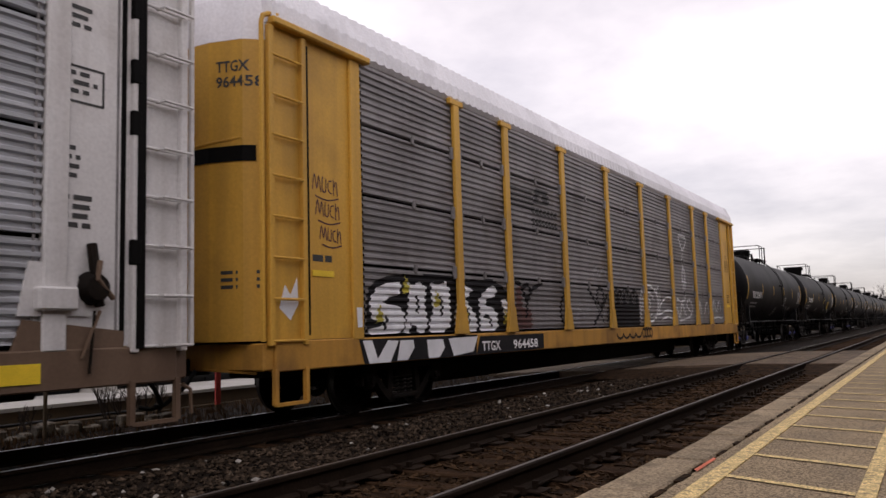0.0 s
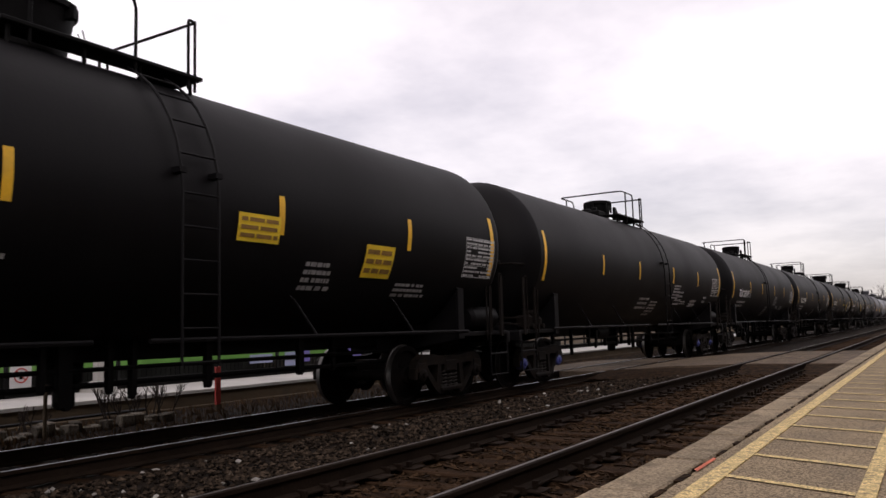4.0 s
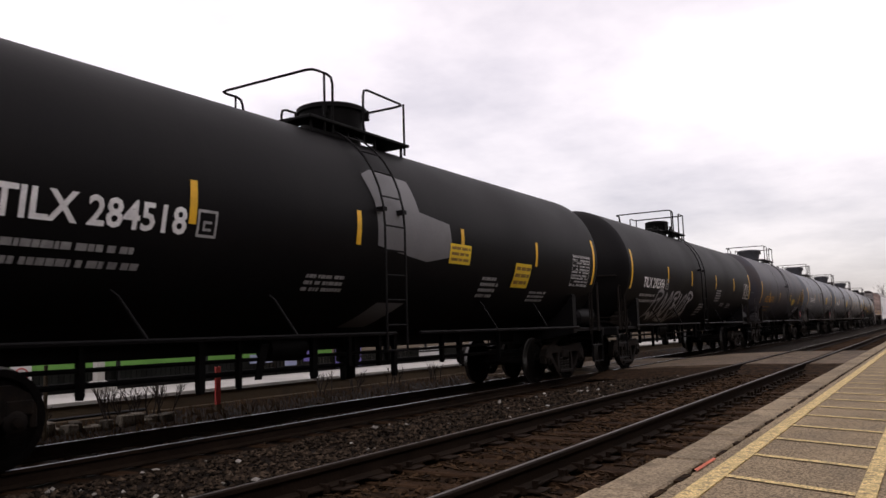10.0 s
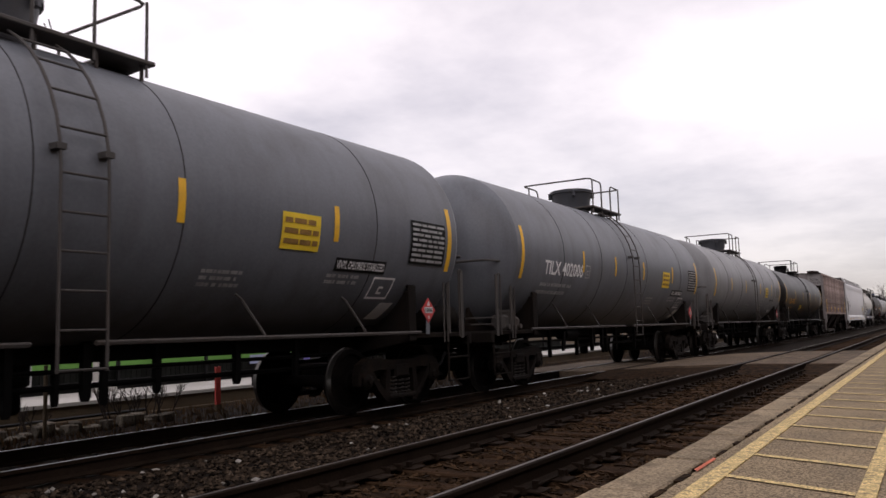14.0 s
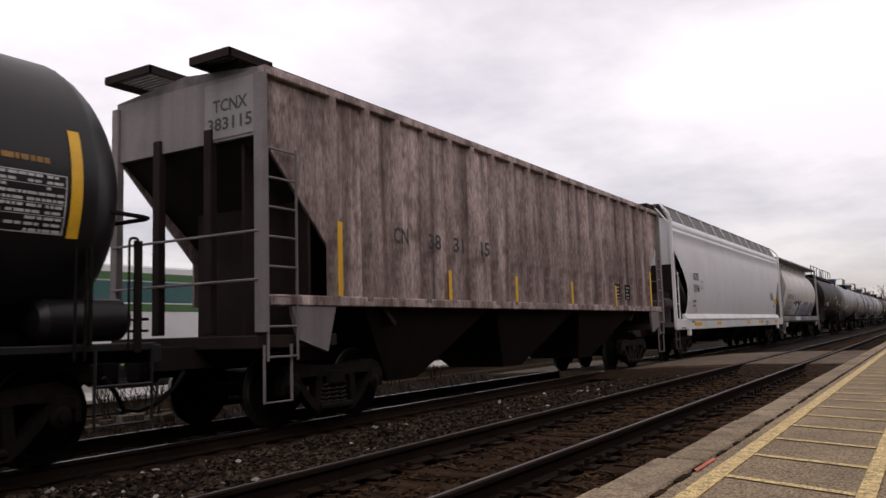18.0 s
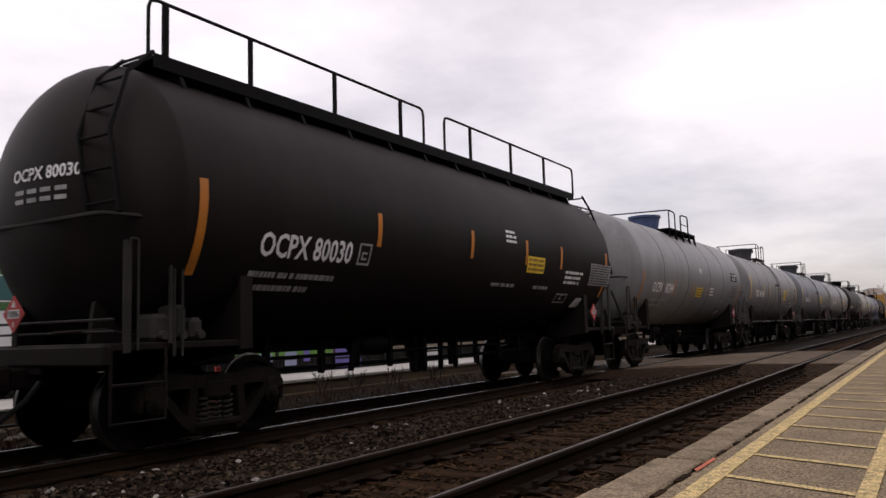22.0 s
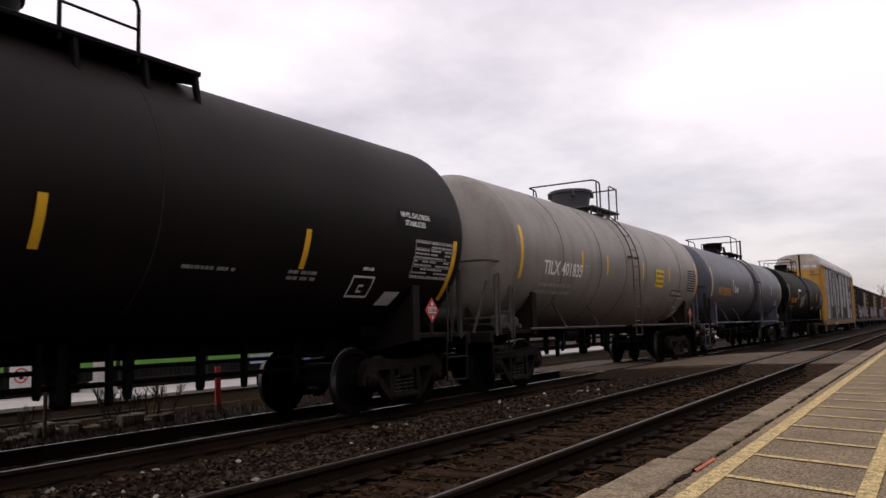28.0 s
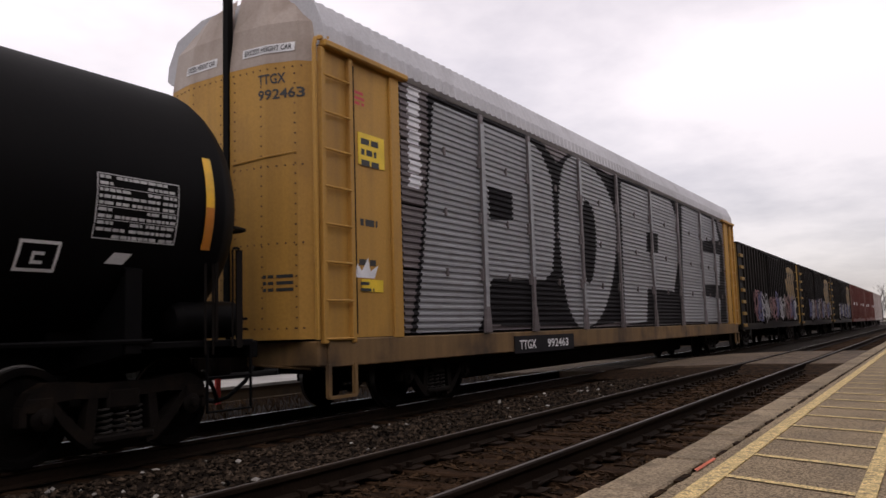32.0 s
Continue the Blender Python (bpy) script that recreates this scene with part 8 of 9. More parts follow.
for x0, x1, z0, z1, m in ((17.85, 19.05, 0.06, 0.60, "purple"), (15.76, 16.22, 0.22, 0.58, "banner_blue"), (16.5, 16.75, 0.30, 0.60, "purple"), (14.5, 15.3, 0.34, 0.56, "banner_blue"), (22.2, 23.6, 0.20, 0.50, "coach_white")):
    b = thing("banner", "coloured banner hung on the railing", "banner", ((x0 + x1) / 2, 14.72, (z0 + z1) / 2), group="banners on the railing")
    w, h = (x1 - x0) / 2, (z1 - z0) / 2
    part("cloth", Geo().box(-w, w, 0, 0.012, -h, h, 0.003), M[m], b)
    part("hem", Geo().box(-w, w, -0.006, 0.0, -0.03, 0.03), M["fence_iron"], b)

old_wall = thing("low_wall", "crumbling grey concrete blocks in the weeds", "wall", (0, 0, 0), kind="structure")
qw = random.Random(8)
for i in range(46):
    x, w = 2.2 + 0.152 * i + qw.uniform(-0.03, 0.03), qw.uniform(0.05, 0.11)
    z = -0.20 + qw.uniform(-0.12, 0.06)
    part("block", Geo().box(-w, w, -0.10, 0.10, -0.34, 0.0, 0.02), M["old_concrete"], old_wall, at=(x, 11.1 + qw.uniform(-0.10, 0.08), z, qw.uniform(-6, 6), qw.uniform(-7, 7), qw.uniform(-14, 14)))
part("coping_pipe", Geo().tube([(1.0, 12.0, -0.22), (9.3, 12.0, -0.20)], 0.026, 6), M["fence_iron"], old_wall, "thin dark pipe over the blocks")

coach = thing("passenger_coach", "white and green passenger coach parked behind the far platform", "train coach", (8.0, 20.0, -0.72))
part("body", Geo().box(-16, 16, 0.0, 2.9, 1.10, 3.95, 0.06), M["coach_white"], coach)
part("lower_stripe", Geo().box(-16.01, 16.01, -0.012, 2.9, 1.02, 1.28), M["coach_lime"], coach, "light green stripe")
part("green_band", Geo().box(-16.01, 16.01, -0.014, 2.9, 2.58, 2.80), M["coach_green"], coach, "dark green band")
part("roof", Geo().prism([(-0.02, 3.50), (-0.02, 3.72), (0.5, 3.86), (2.4, 3.86), (2.92, 3.72), (2.92, 3.50)], "x", -16.02, 16.02), M["coach_green"], coach, "green roof band")
for i in range(13):
    part("window", lambda: Geo().box(-1.12, 1.12, -0.02, 0.02, -0.31, 0.31, 0.02), M["coach_glass"], coach, at=(-15 + 2.4 * i, 0, 3.15), key="cwin")
for x in (-12.6, -3.2, 3.85, 5.6, 10.5):
    e = part("emblem", Geo().prism([(x + 0.36 * math.cos(k * math.tau / 24), 2.14 + 0.36 * math.sin(k * math.tau / 24)) for k in range(24)], "y", -0.02, 0.004), M["coach_green"], coach, "green round emblem")
    part("emblem_bar", Geo().box(x - 0.40, x + 0.40, -0.028, -0.02, 2.11, 2.17), M["coach_white"], e)
for x in (-11, 11):
    part("undercarriage", Geo().box(x - 1.6, x + 1.6, 0.4, 2.5, 0.0, 1.0, 0.05), M["black_iron"], coach)
part("underframe", Geo().box(-9, 9, 0.5, 2.4, 0.35, 1.05, 0.05), M["black_iron"], coach)


def grow(g, p, d, length, r, depth, q, spread=0.55):
    """A bare limb that forks."""
    e = p + d * length
    g.tube([p, (p + e) / 2 + Vector((q.uniform(-1, 1), q.uniform(-1, 1), q.uniform(-0.3, 0.6))) * length * 0.06, e], r, 4 if depth < 3 else 6)
    if depth == 0:
        return
    for _ in range(q.choice((2, 3, 3))):
        t = q.uniform(0.5, 1.0)
        k = Vector((d.x + q.uniform(-spread, spread), d.y + q.uniform(-spread, spread), d.z + q.uniform(-spread * 0.4, spread * 0.7))).normalized()
        grow(g, p + d * length * t, k, length * q.uniform(0.55, 0.8), r * 0.6, depth - 1, q, spread)


def shrub(x, y, z, h, seed):
    q = random.Random(seed)
    s = thing("shrub", "bare leafless shrub in dead weeds beside the track", "shrub", (x, y, z), group="bare shrubs")
    for i in range(5):
        g = Geo()
        grow(g, Vector((q.uniform(-0.2, 0.2), q.uniform(-0.15, 0.15), 0)), Vector((q.uniform(-0.4, 0.4), q.uniform(-0.3, 0.3), 1)).normalized(), h * 0.45, 0.012, 3, q, 0.5)
        part("stem", g, M["twig"], s)


for i, (x, y, h) in enumerate(((8.15, 11.3, 0.75), (8.7, 11.5, 0.7), (9.25, 11.6, 0.7), (13.7, 11.7, 0.6), (15.0, 11.8, 0.6), (16.4, 11.7, 0.55), (18.5, 11.8, 0.5), (7.0, 11.7, 0.45))):
    shrub(x, y, -0.36, h, 60 + i)

q = random.Random(11)
g = Geo()
for i in range(11000):
    x, y = 3.0 + q.random() ** 1.3 * 36, q.uniform(9.9, 12.2)
    b = bed_height(x, y)
    h, w = q.uniform(0.03, 0.13) * (1 if q.random() < 0.93 else 1.6), q.uniform(0.004, 0.011)
    lx, ly = q.uniform(-0.5, 0.5) * h, q.uniform(-0.4, 0.4) * h
    g.add([(x - w, y, b - 0.02), (x + w, y, b - 0.02), (x + lx + w * 0.3, y + ly, b + h), (x + lx * 0.4 + w * 1.2, y + ly * 0.5, b + h * 0.55)], [(0, 1, 3), (0, 3, 2)])
tagged(part("dry_grass", g, M["grass"]), "tangle of dead straw-coloured grass and weeds", "grass", kind="stuff")

# far trees down the line
for i, (x, y, h) in enumerate(((262, 12.9, 12.5), (300, 16.5, 9), (335, 13.5, 8), (420, 10, 9), (470, 4, 10), (380, -14, 11), (520, 22, 11), (560, 12, 12), (600, 0, 12), (620, 30, 12))):
    t = thing("tree", "bare grey tree far down the line", "tree", (x, y, -0.72), group="distant bare trees")
    qq = random.Random(90 + i)
    part("trunk", Geo().tube([(0, 0, 0), (0.1, 0, h * 0.25), (0, 0.1, h * 0.5)], h * 0.018, 7), M["bark"], t)
    g = Geo()
    for k in range(6):
        grow(g, Vector((0, 0, h * (0.22 + 0.05 * k))), Vector((qq.uniform(-0.8, 0.8), qq.uniform(-0.8, 0.8), 1)).normalized(), h * 0.22, h * 0.007, 4, qq, 0.6)
    part("crown", g, M["bark"], t)


def bird():
    """A small dark bird crossing the sky; returns it with its way."""
    b = thing("bird", "small dark bird gliding across the sky", "bird", (0, 0, 0))
    body = part("body", Geo().lathe([(-0.16, 0.01), (-0.10, 0.03), (0.0, 0.05), (0.08, 0.04), (0.12, 0.03), (0.16, 0.005)], "x", (0, 0, 0), 10), M["bird"], b, smooth=True)
    part("beak", Geo().lathe([(0.15, 0.012), (0.19, 0.002)], "x", (0, 0, 0), 6), M["bird"], body)
    part("tail", Geo().prism([(-0.14, -0.02), (-0.14, 0.02), (-0.26, 0.045), (-0.26, -0.045)], "z", -0.006, 0.006), M["bird"], body)
    for s in (-1, 1):
        part("wing", Geo().loft([[(-0.05, s * 0.03, 0.02), (0.07, s * 0.03, 0.02), (0.07, s * 0.03, 0.03), (-0.05, s * 0.03, 0.03)], [(-0.06, s * 0.16, 0.07), (0.05, s * 0.16, 0.07), (0.05, s * 0.16, 0.076), (-0.06, s * 0.16, 0.076)],
                                 [(-0.10, s * 0.30, 0.05), (-0.06, s * 0.30, 0.05), (-0.06, s * 0.30, 0.054), (-0.10, s * 0.30, 0.054)]]), M["bird"], b)
    return b


M["bird"] = material("dark_feathers", (0.02, 0.02, 0.022), 0.8, vary=0.2, scale=20, bump=0.1, spec=0.1)
BIRD = bird()

# ---- the train, front to rear; places are along the train ----
BLACK = paint("tank_black", (0.0052, 0.0048, 0.0054), 0.55, spec=0.10, stain=(0.010, 0.009, 0.0085), stain_amount=0.3, streak=0.2)
CLEANBLACK = paint("tank_deep_black", (0.0034, 0.0032, 0.0036), 0.6, spec=0.06, stain=(0.008, 0.007, 0.0065), stain_amount=0.3, streak=0.2)
BROWNBLACK = paint("tank_brown_black", (0.0095, 0.0070, 0.0070), 0.55, spec=0.12, stain=(0.02, 0.013, 0.010), stain_amount=0.4, streak=0.35)
GREY = paint("tank_grey", (0.215, 0.219, 0.225), 0.45, stain=(0.05, 0.045, 0.042), stain_amount=0.25, streak=0.30)
BLUEGREY = paint("tank_blue_grey", (0.140, 0.151, 0.170), 0.45, stain=(0.045, 0.040, 0.037), stain_amount=0.25, streak=0.30)
NAVY = paint("tank_slate_blue", (0.072, 0.077, 0.104), 0.45, stain=(0.03, 0.026, 0.024), stain_amount=0.3, streak=0.30)
WARMGREY = paint("tank_warm_grey", (0.240, 0.222, 0.200), 0.45, stain=(0.06, 0.05, 0.042), stain_amount=0.25, streak=0.35)
MIDGREY = paint("tank_mid_grey", (0.185, 0.185, 0.188), 0.45, stain=(0.05, 0.045, 0.042), stain_amount=0.25, streak=0.30)
DULL = paint("tank_dull_grey", (0.043, 0.043, 0.054), 0.5, spec=0.25, stain=(0.045, 0.030, 0.022), stain_amount=0.45, streak=0.35)
FRAME = paint("dirty_frame", (0.011, 0.009, 0.008), 0.75, spec=0.06, stain=(0.022, 0.015, 0.011), stain_amount=0.5)
GLOSSBLACK = paint("tank_gloss_black", (0.012, 0.0115, 0.012), 0.42, spec=0.3, stain=(0.02, 0.017, 0.015), stain_amount=0.3, streak=0.3)
RAILGREY = paint("handrail_grey", (0.060, 0.055, 0.052), 0.6, stain=(0.05, 0.03, 0.02), stain_amount=0.4)
RAILDULL = paint("handrail_slate", (0.028, 0.027, 0.030), 0.6, stain=(0.03, 0.02, 0.015), stain_amount=0.4)
DOME = paint("dome_slate", (0.045, 0.048, 0.056), 0.5)
B6, B4 = (-4.40, -1.60, 1.69, 4.64), (-3.47, -1.32, 0.95, 3.76)
B4B, B4C = (-3.5, -1.87, 0.97, 3.55), (-3.37, -0.62, 1.6, 3.65)
SEAMS = (-4.6, -2.3, -0.45, 1.25, 4.7)
CARS = []
VINYL = "VINYL CHLORIDE STABILIZED"
# marks on the tanks: kind, from and to along the car, from and to in height
LOW = (("print", 1.95, 2.80, 1.95, 2.40, 5, "dim_letter"), ("print", 0.05, 0.85, 1.45, 1.88, 5, "dim_letter"), ("print", 4.34, 5.25, 1.74, 1.94, 3, "dim_letter"), ("print", 3.2, 3.9, 1.80, 1.93, 2, "dim_letter"), ("ruled", 6.92, 8.02, 2.16, 2.78))
T28 = (("yellow", 1.07, 1.79, 2.32, 2.65), ("yellow", 3.62, 4.34, 2.0, 2.46), ("ruled", 6.50, 7.56, 2.12, 2.80), ("print", -2.4, -1.5, 1.75, 2.0, 3, "dim_letter"), ("print", 4.6, 5.6, 1.72, 1.95, 3, "dim_letter"), ("print", 2.4, 3.1, 1.75, 2.15, 4, "dim_letter"))
AAR = (("text", 5.50, 6.36, 2.17, 2.32, "AAR ST - 445", "white_letter"), ("text", 5.46, 6.32, 1.98, 2.13, "AAR ST - 446", "white_letter"), ("box", 5.66, 6.24, 1.62, 1.92))
T40 = (("yellow", 2.17, 2.95, 2.28, 2.78), ("notice", 4.0, 5.2, 2.06, 2.24, VINYL), ("darkspec", 5.75, 6.78, 2.25, 2.92), ("box", 5.0, 5.55, 1.71, 2.02), ("print", 3.9, 4.7, 1.86, 2.02, 2, "dim_letter"), ("print", 1.7, 2.5, 1.76, 1.98, 3, "dim_letter"), ("white", 5.4, 5.75, 1.42, 1.66))
T40A = (("yellow", 2.83, 3.57, 2.28, 2.74),) + T40[1:]
T30 = (("yellow", 1.55, 2.35, 2.30, 2.62), ("spec", 4.9, 6.2, 2.16, 2.66), ("white", 4.5, 4.95, 1.66, 1.86), ("print", 0.62, 1.1, 2.78, 3.05, 3, "white_letter"), ("print", 3.5, 4.5, 2.10, 2.42, 3, "white_letter"), ("box", 3.4, 4.0, 1.74, 1.94, 1), ("print", 0.3, 1.3, 1.95, 2.06, 1, "dim_letter"), ("print", 2.1, 2.9, 1.95, 2.06, 1, "dim_letter"))
SWIRL = ([(0.62, 0.55), (0.70, 0.95), (0.90, 1.0), (0.92, 0.80), (0.72, 0.70), (0.66, 0.45), (0.85, 0.60), (0.97, 0.50), (0.90, 0.30), (0.78, 0.35), (0.82, 0.48)], [(0.0, 0.85), (0.18, 0.65), (0.30, 0.90), (0.34, 0.45), (0.22, 0.15), (0.08, 0.05)],
         [(0.36, 0.75), (0.48, 0.9), (0.55, 0.6), (0.42, 0.35), (0.30, 0.30)], [(0.40, 0.12), (0.62, 0.30), (0.80, 0.10), (1.0, 0.05)], [(0.10, 0.45), (0.30, 0.55), (0.50, 0.50), (0.60, 0.62)])
SCRAWL = ([(0.0, 0.2), (0.1, 0.9), (0.2, 0.3), (0.32, 0.95), (0.4, 0.2)], [(0.45, 0.3), (0.55, 0.85), (0.62, 0.4), (0.75, 0.9), (0.8, 0.25), (1.0, 0.7)], [(0.05, 0.1), (0.5, 0.05), (0.95, 0.2)])

LOOPS = ([(0.1, 0.5), (0.2, 0.95), (0.02, 0.8), (0.22, 0.3), (0.08, 0.05), (0.0, 0.35), (0.2, 0.55)], [(0.3, 0.85), (0.28, 0.3), (0.42, 0.2), (0.46, 0.8)], [(0.68, 0.85), (0.52, 0.75), (0.68, 0.45), (0.55, 0.15), (0.50, 0.35)], [(0.75, 0.5), (0.92, 0.65), (0.82, 0.92), (0.74, 0.5), (0.84, 0.1), (1.0, 0.25)])
ZIGZAG = ([(0.0, 0.15), (0.02, 0.95), (0.16, 0.9), (0.10, 0.55), (0.2, 0.1), (0.06, 0.3), (0.0, 0.15)], [(0.2, 0.1), (0.24, 0.92), (0.30, 0.4), (0.38, 0.98), (0.40, 0.12), (0.33, 0.35), (0.26, 0.05)], [(0.43, 0.1), (0.45, 0.9), (0.60, 0.95), (0.52, 0.62), (0.62, 0.5), (0.50, 0.42), (0.62, 0.08), (0.43, 0.1)],
          [(0.65, 0.95), (0.64, 0.2), (0.75, 0.05), (0.80, 0.9), (0.72, 0.7), (0.70, 0.3)], [(0.83, 0.1), (0.86, 1.0), (1.0, 0.85), (0.90, 0.6), (1.0, 0.15), (0.92, 0.3), (0.83, 0.1)], [(0.05, 0.7), (0.12, 0.75)], [(0.48, 0.75), (0.54, 0.8)], [(0.88, 0.8), (0.93, 0.82)])


def stock():
    add = CARS.append
    blk = "black tank car with yellow strips and white lettering, rolling by"
    yel = "black tank car with yellow notice panels and white lettering"
    blu = "blue-grey tank car with yellow strips and white lettering"
    add(tank_car(43.84, 15.58, 18.25, BLACK, blk, "TILX 292439", bars=(-4.37, -1.43, 1.67, 4.61), fit="low", rails=(-0.62, -0.26, 0.39, 1.04, 1.22), man=-0.29, lad_x=0.60, num_z=2.24, num_w=2.0, stretch=0.96, seed=2, cap="blue", marks=LOW))
    add(tank_car(61.87, 15.14, 17.85, BLACK, yel, "TILX 284522", bars=(-4.18, -1.30, 2.11, 4.91), rails=(-1.05, -0.69, 0.55, 1.30, 1.40), man=-0.30, lad_x=0.75, stretch=0.965, shift=0.36, seed=3, marks=T28))
    add(tank_car(79.58, 15.58, 18.25, BLACK, blk, "", bars=B6, fit="low", rails=(-0.62, -0.26, 0.39, 1.04, 1.22), man=-0.29, lad_x=0.60, num_z=2.24, num_w=2.0, plates="p", stretch=0.96, seed=4, cap="blue", marks=LOW))
    add(tank_car(97.73, 15.58, 18.25, BLACK, blk, "TILX 292419", bars=B6, fit="low", rails=(-1.45, -1.22, -1.03, -0.36, 0.28), man=-0.10, lad_x=-0.87, name_at=-6.66, num_z=2.24, num_w=2.0, stretch=0.96, seed=5, marks=LOW))
    add(tank_car(115.63, 15.58, 18.25, BLACK, blk, "TILX 292394", bars=B6, fit="low", rails=(-0.62, -0.26, 0.39, 1.04, 1.22), man=-0.29, lad_x=0.60, num_z=2.24, num_w=2.0, stretch=0.96, seed=6, marks=LOW))
    add(tank_car(133.68, 15.00, 17.85, BLACK, yel, "TILX 284521", bars=(-4.17, -1.37, 2.06, 4.73), rails=(-1.05, -0.69, 0.55, 1.30, 1.40), man=-0.30, lad_x=0.55, stretch=0.965, shift=0.25, seed=7, marks=T28 + AAR))
    cover = [[(-1.0, 2.45), (-1.05, 3.1), (-1.2, 3.5), (-0.9, 3.62), (0.05, 3.6), (0.15, 3.05), (1.05, 2.98), (1.15, 2.42), (0.4, 2.30)]]
    low_cover = [[(-0.9, 1.30), (-0.5, 1.66), (0.25, 1.66), (-0.2, 1.30)]]
    add(tank_car(151.45, 15.12, 17.85, BLACK, "black tank car with yellow notice panels and a grey paint patch", "TILX 284518", bars=(-4.34, -1.42, 1.44, 4.40), rails=(-1.50, -1.23, -1.04, -0.28, 0.86), man=-0.02, lad_x=-0.70, stretch=0.965, seed=8, marks=T28 + (("grey", 0, 0, 2.30, 3.62, cover), ("grey", 0, 0, 1.30, 1.66, low_cover))))
    add(tank_car(169.70, 15.74, 18.25, BLACK, "black tank car with sprayed grey graffiti", "TILX 292396", bars=(-4.50, -1.74, 1.66, 4.71), fit="low", rails=(-1.32, -1.08, -0.89, -0.20, 0.42), man=0.07, lad_x=-0.64, num_z=2.24, num_w=2.0, stretch=0.96, seed=9, marks=LOW + (("tag", -5.53, -1.35, 1.28, 2.2, "graffiti_tank", ZIGZAG, 0.045),)))
    add(tank_car(187.07, 13.44, 16.29, DULL, "dull grey rust-stained tank car with orange lettering", "UTLX 902813", "orange_letter", "dim_orange", bars=(-4.5, -1.66, 1.89, 5.12), size=(1.665, 2.81), rails=(-1.10, -0.80, 0.0, 0.60, 1.60), man=-0.35, name_at=-5.6, num_z=2.10, lad_x=0.1, bar_z=(2.14, 2.62), strip=(2.05, 3.05), plates="d", stretch=0.96, seed=10, rail_mat=RAILDULL, dome_mat=DOME, rings=(-2.4, 1.9),
                 marks=(("yellow", 2.75, 3.56, 2.05, 2.36), ("text", 4.5, 4.95, 2.38, 2.47, "VINYL", "dim_orange"), ("text", 4.45, 5.0, 2.22, 2.31, "CHLORIDE", "dim_orange"), ("text", 4.4, 5.05, 2.06, 2.15, "STABILIZED", "dim_orange"),
                        ("orange", 5.76, 6.8, 2.26, 2.92), ("box", 4.55, 5.1, 1.70, 1.96), ("white", 5.3, 5.66, 1.80, 1.98), ("dark", 3.65, 4.3, 1.46, 1.80))))
    add(tank_car(203.19, 13.40, 16.12, BLUEGREY, blu, "TILX 401962", bars=(-3.45, -1.30, 1.20, 3.79), plates="d", stretch=0.967, seed=11, rail_mat=RAILGREY, dome_mat=DOME, rings=SEAMS, marks=T40A))
    add(tank_car(219.3, 13.27, 16.12, BLUEGREY, blu, "TILX 402006", bars=B4, plates="d", stretch=0.967, seed=12, rail_mat=RAILGREY, dome_mat=DOME, rings=SEAMS, marks=T40A))
    add(tank_car(235.88, 14.18, 16.9, GREY, "grey tank car with a yellow notice panel", "", bars=B6, plates="dp", stretch=0.97, shift=-0.7, seed=13, rail_mat=RAILGREY, dome_mat=DOME, rings=(-5.0, -2.4, 2.6, 5.3),
                 marks=(("yellow", 3.76, 4.44, 2.32, 2.76), ("print", 5.13, 6.32, 2.10, 2.24, 1, "black_letter"), ("spec", 6.61, 7.65, 2.34, 2.85), ("white", 5.93, 6.37, 1.63, 1.76))))
    add(tank_car(253.54, 15.5, 18.4, GLOSSBLACK, "black tank car with orange lettering", "UTLX 674205", "orange_letter", "dim_orange", bars=(-4.52, -1.42, 1.75, 4.74), size=(1.54, 2.69), fit="low", rails=(-1.0, -0.77, -0.30, 0.54, 2.20), man=0.90, lad_x=0.0, name_at=-6.67, num_z=2.14, stretch=0.96, shift=0.40, seed=14, plates="p", marks=(("yellow", -2.85, -2.0, 1.80, 2.08), ("ruled", 6.55, 7.55, 2.2, 2.75), ("print", 6.9, 7.4, 2.8, 2.9, 1, "dim_orange"))))
    add(tank_car(326.92, 12.5, 15.35, BROWNBLACK, "brown-black tank car with a long railed roof walkway", "OCPX 80030", bars=(-3.0, -0.3, 1.85, 3.55), size=(1.665, 2.81), plates="d", shift=0.35, seed=18, works=False, ladder=False, full_rail=False, strut=False, deck=long_walkway, end_y=0.22, end_z=2.96, name_at=-5.32, num_z=2.16, strip=(1.90, 2.95), bar_mat="orange_strip",  num_w=1.75, marks=T30))
    add(tank_car(342.4, 12.5, 15.35, GREY, "grey tank car with a blue dome and white lettering", "OCPX   80244", bars=(-3.1, -0.9), bar_z=(2.08, 2.55), strip=(1.72, 2.68), bar_mat="orange_strip", plates="d", size=(1.675, 2.82), seed=19, works=False, ladder=False, full_rail=False, strut=False, deck=side_platform, rail_mat=RAILGREY, dome_mat=M["dome_blue"], name_at=-5.28, num_w=2.1, num_z=2.13, rings=(-4.3, -1.55, 1.3, 3.4), end_y=0.30, end_z=3.0,
                 marks=(("spec", 4.6, 5.72, 2.10, 2.66), ("notice2", 4.6, 5.70, 2.78, 3.12, VINYL), ("yellow", -0.48, 0.34, 2.09, 2.40), ("print", 1.4, 2.1, 2.12, 2.44, 3, "white_letter"), ("print", -0.15, 0.14, 2.85, 3.04, 3, "white_letter"), ("box", 3.45, 4.1, 1.78, 2.02, 1), ("white", 3.75, 4.15, 1.52, 1.66))))
    add(tank_car(358.08, 13.27, 16.12, MIDGREY, "mid grey tank car with white lettering", "TILX 401841", bars=B4B, plates="d", stretch=0.967, seed=20, rail_mat=RAILGREY, dome_mat=DOME, rings=SEAMS, marks=T40))
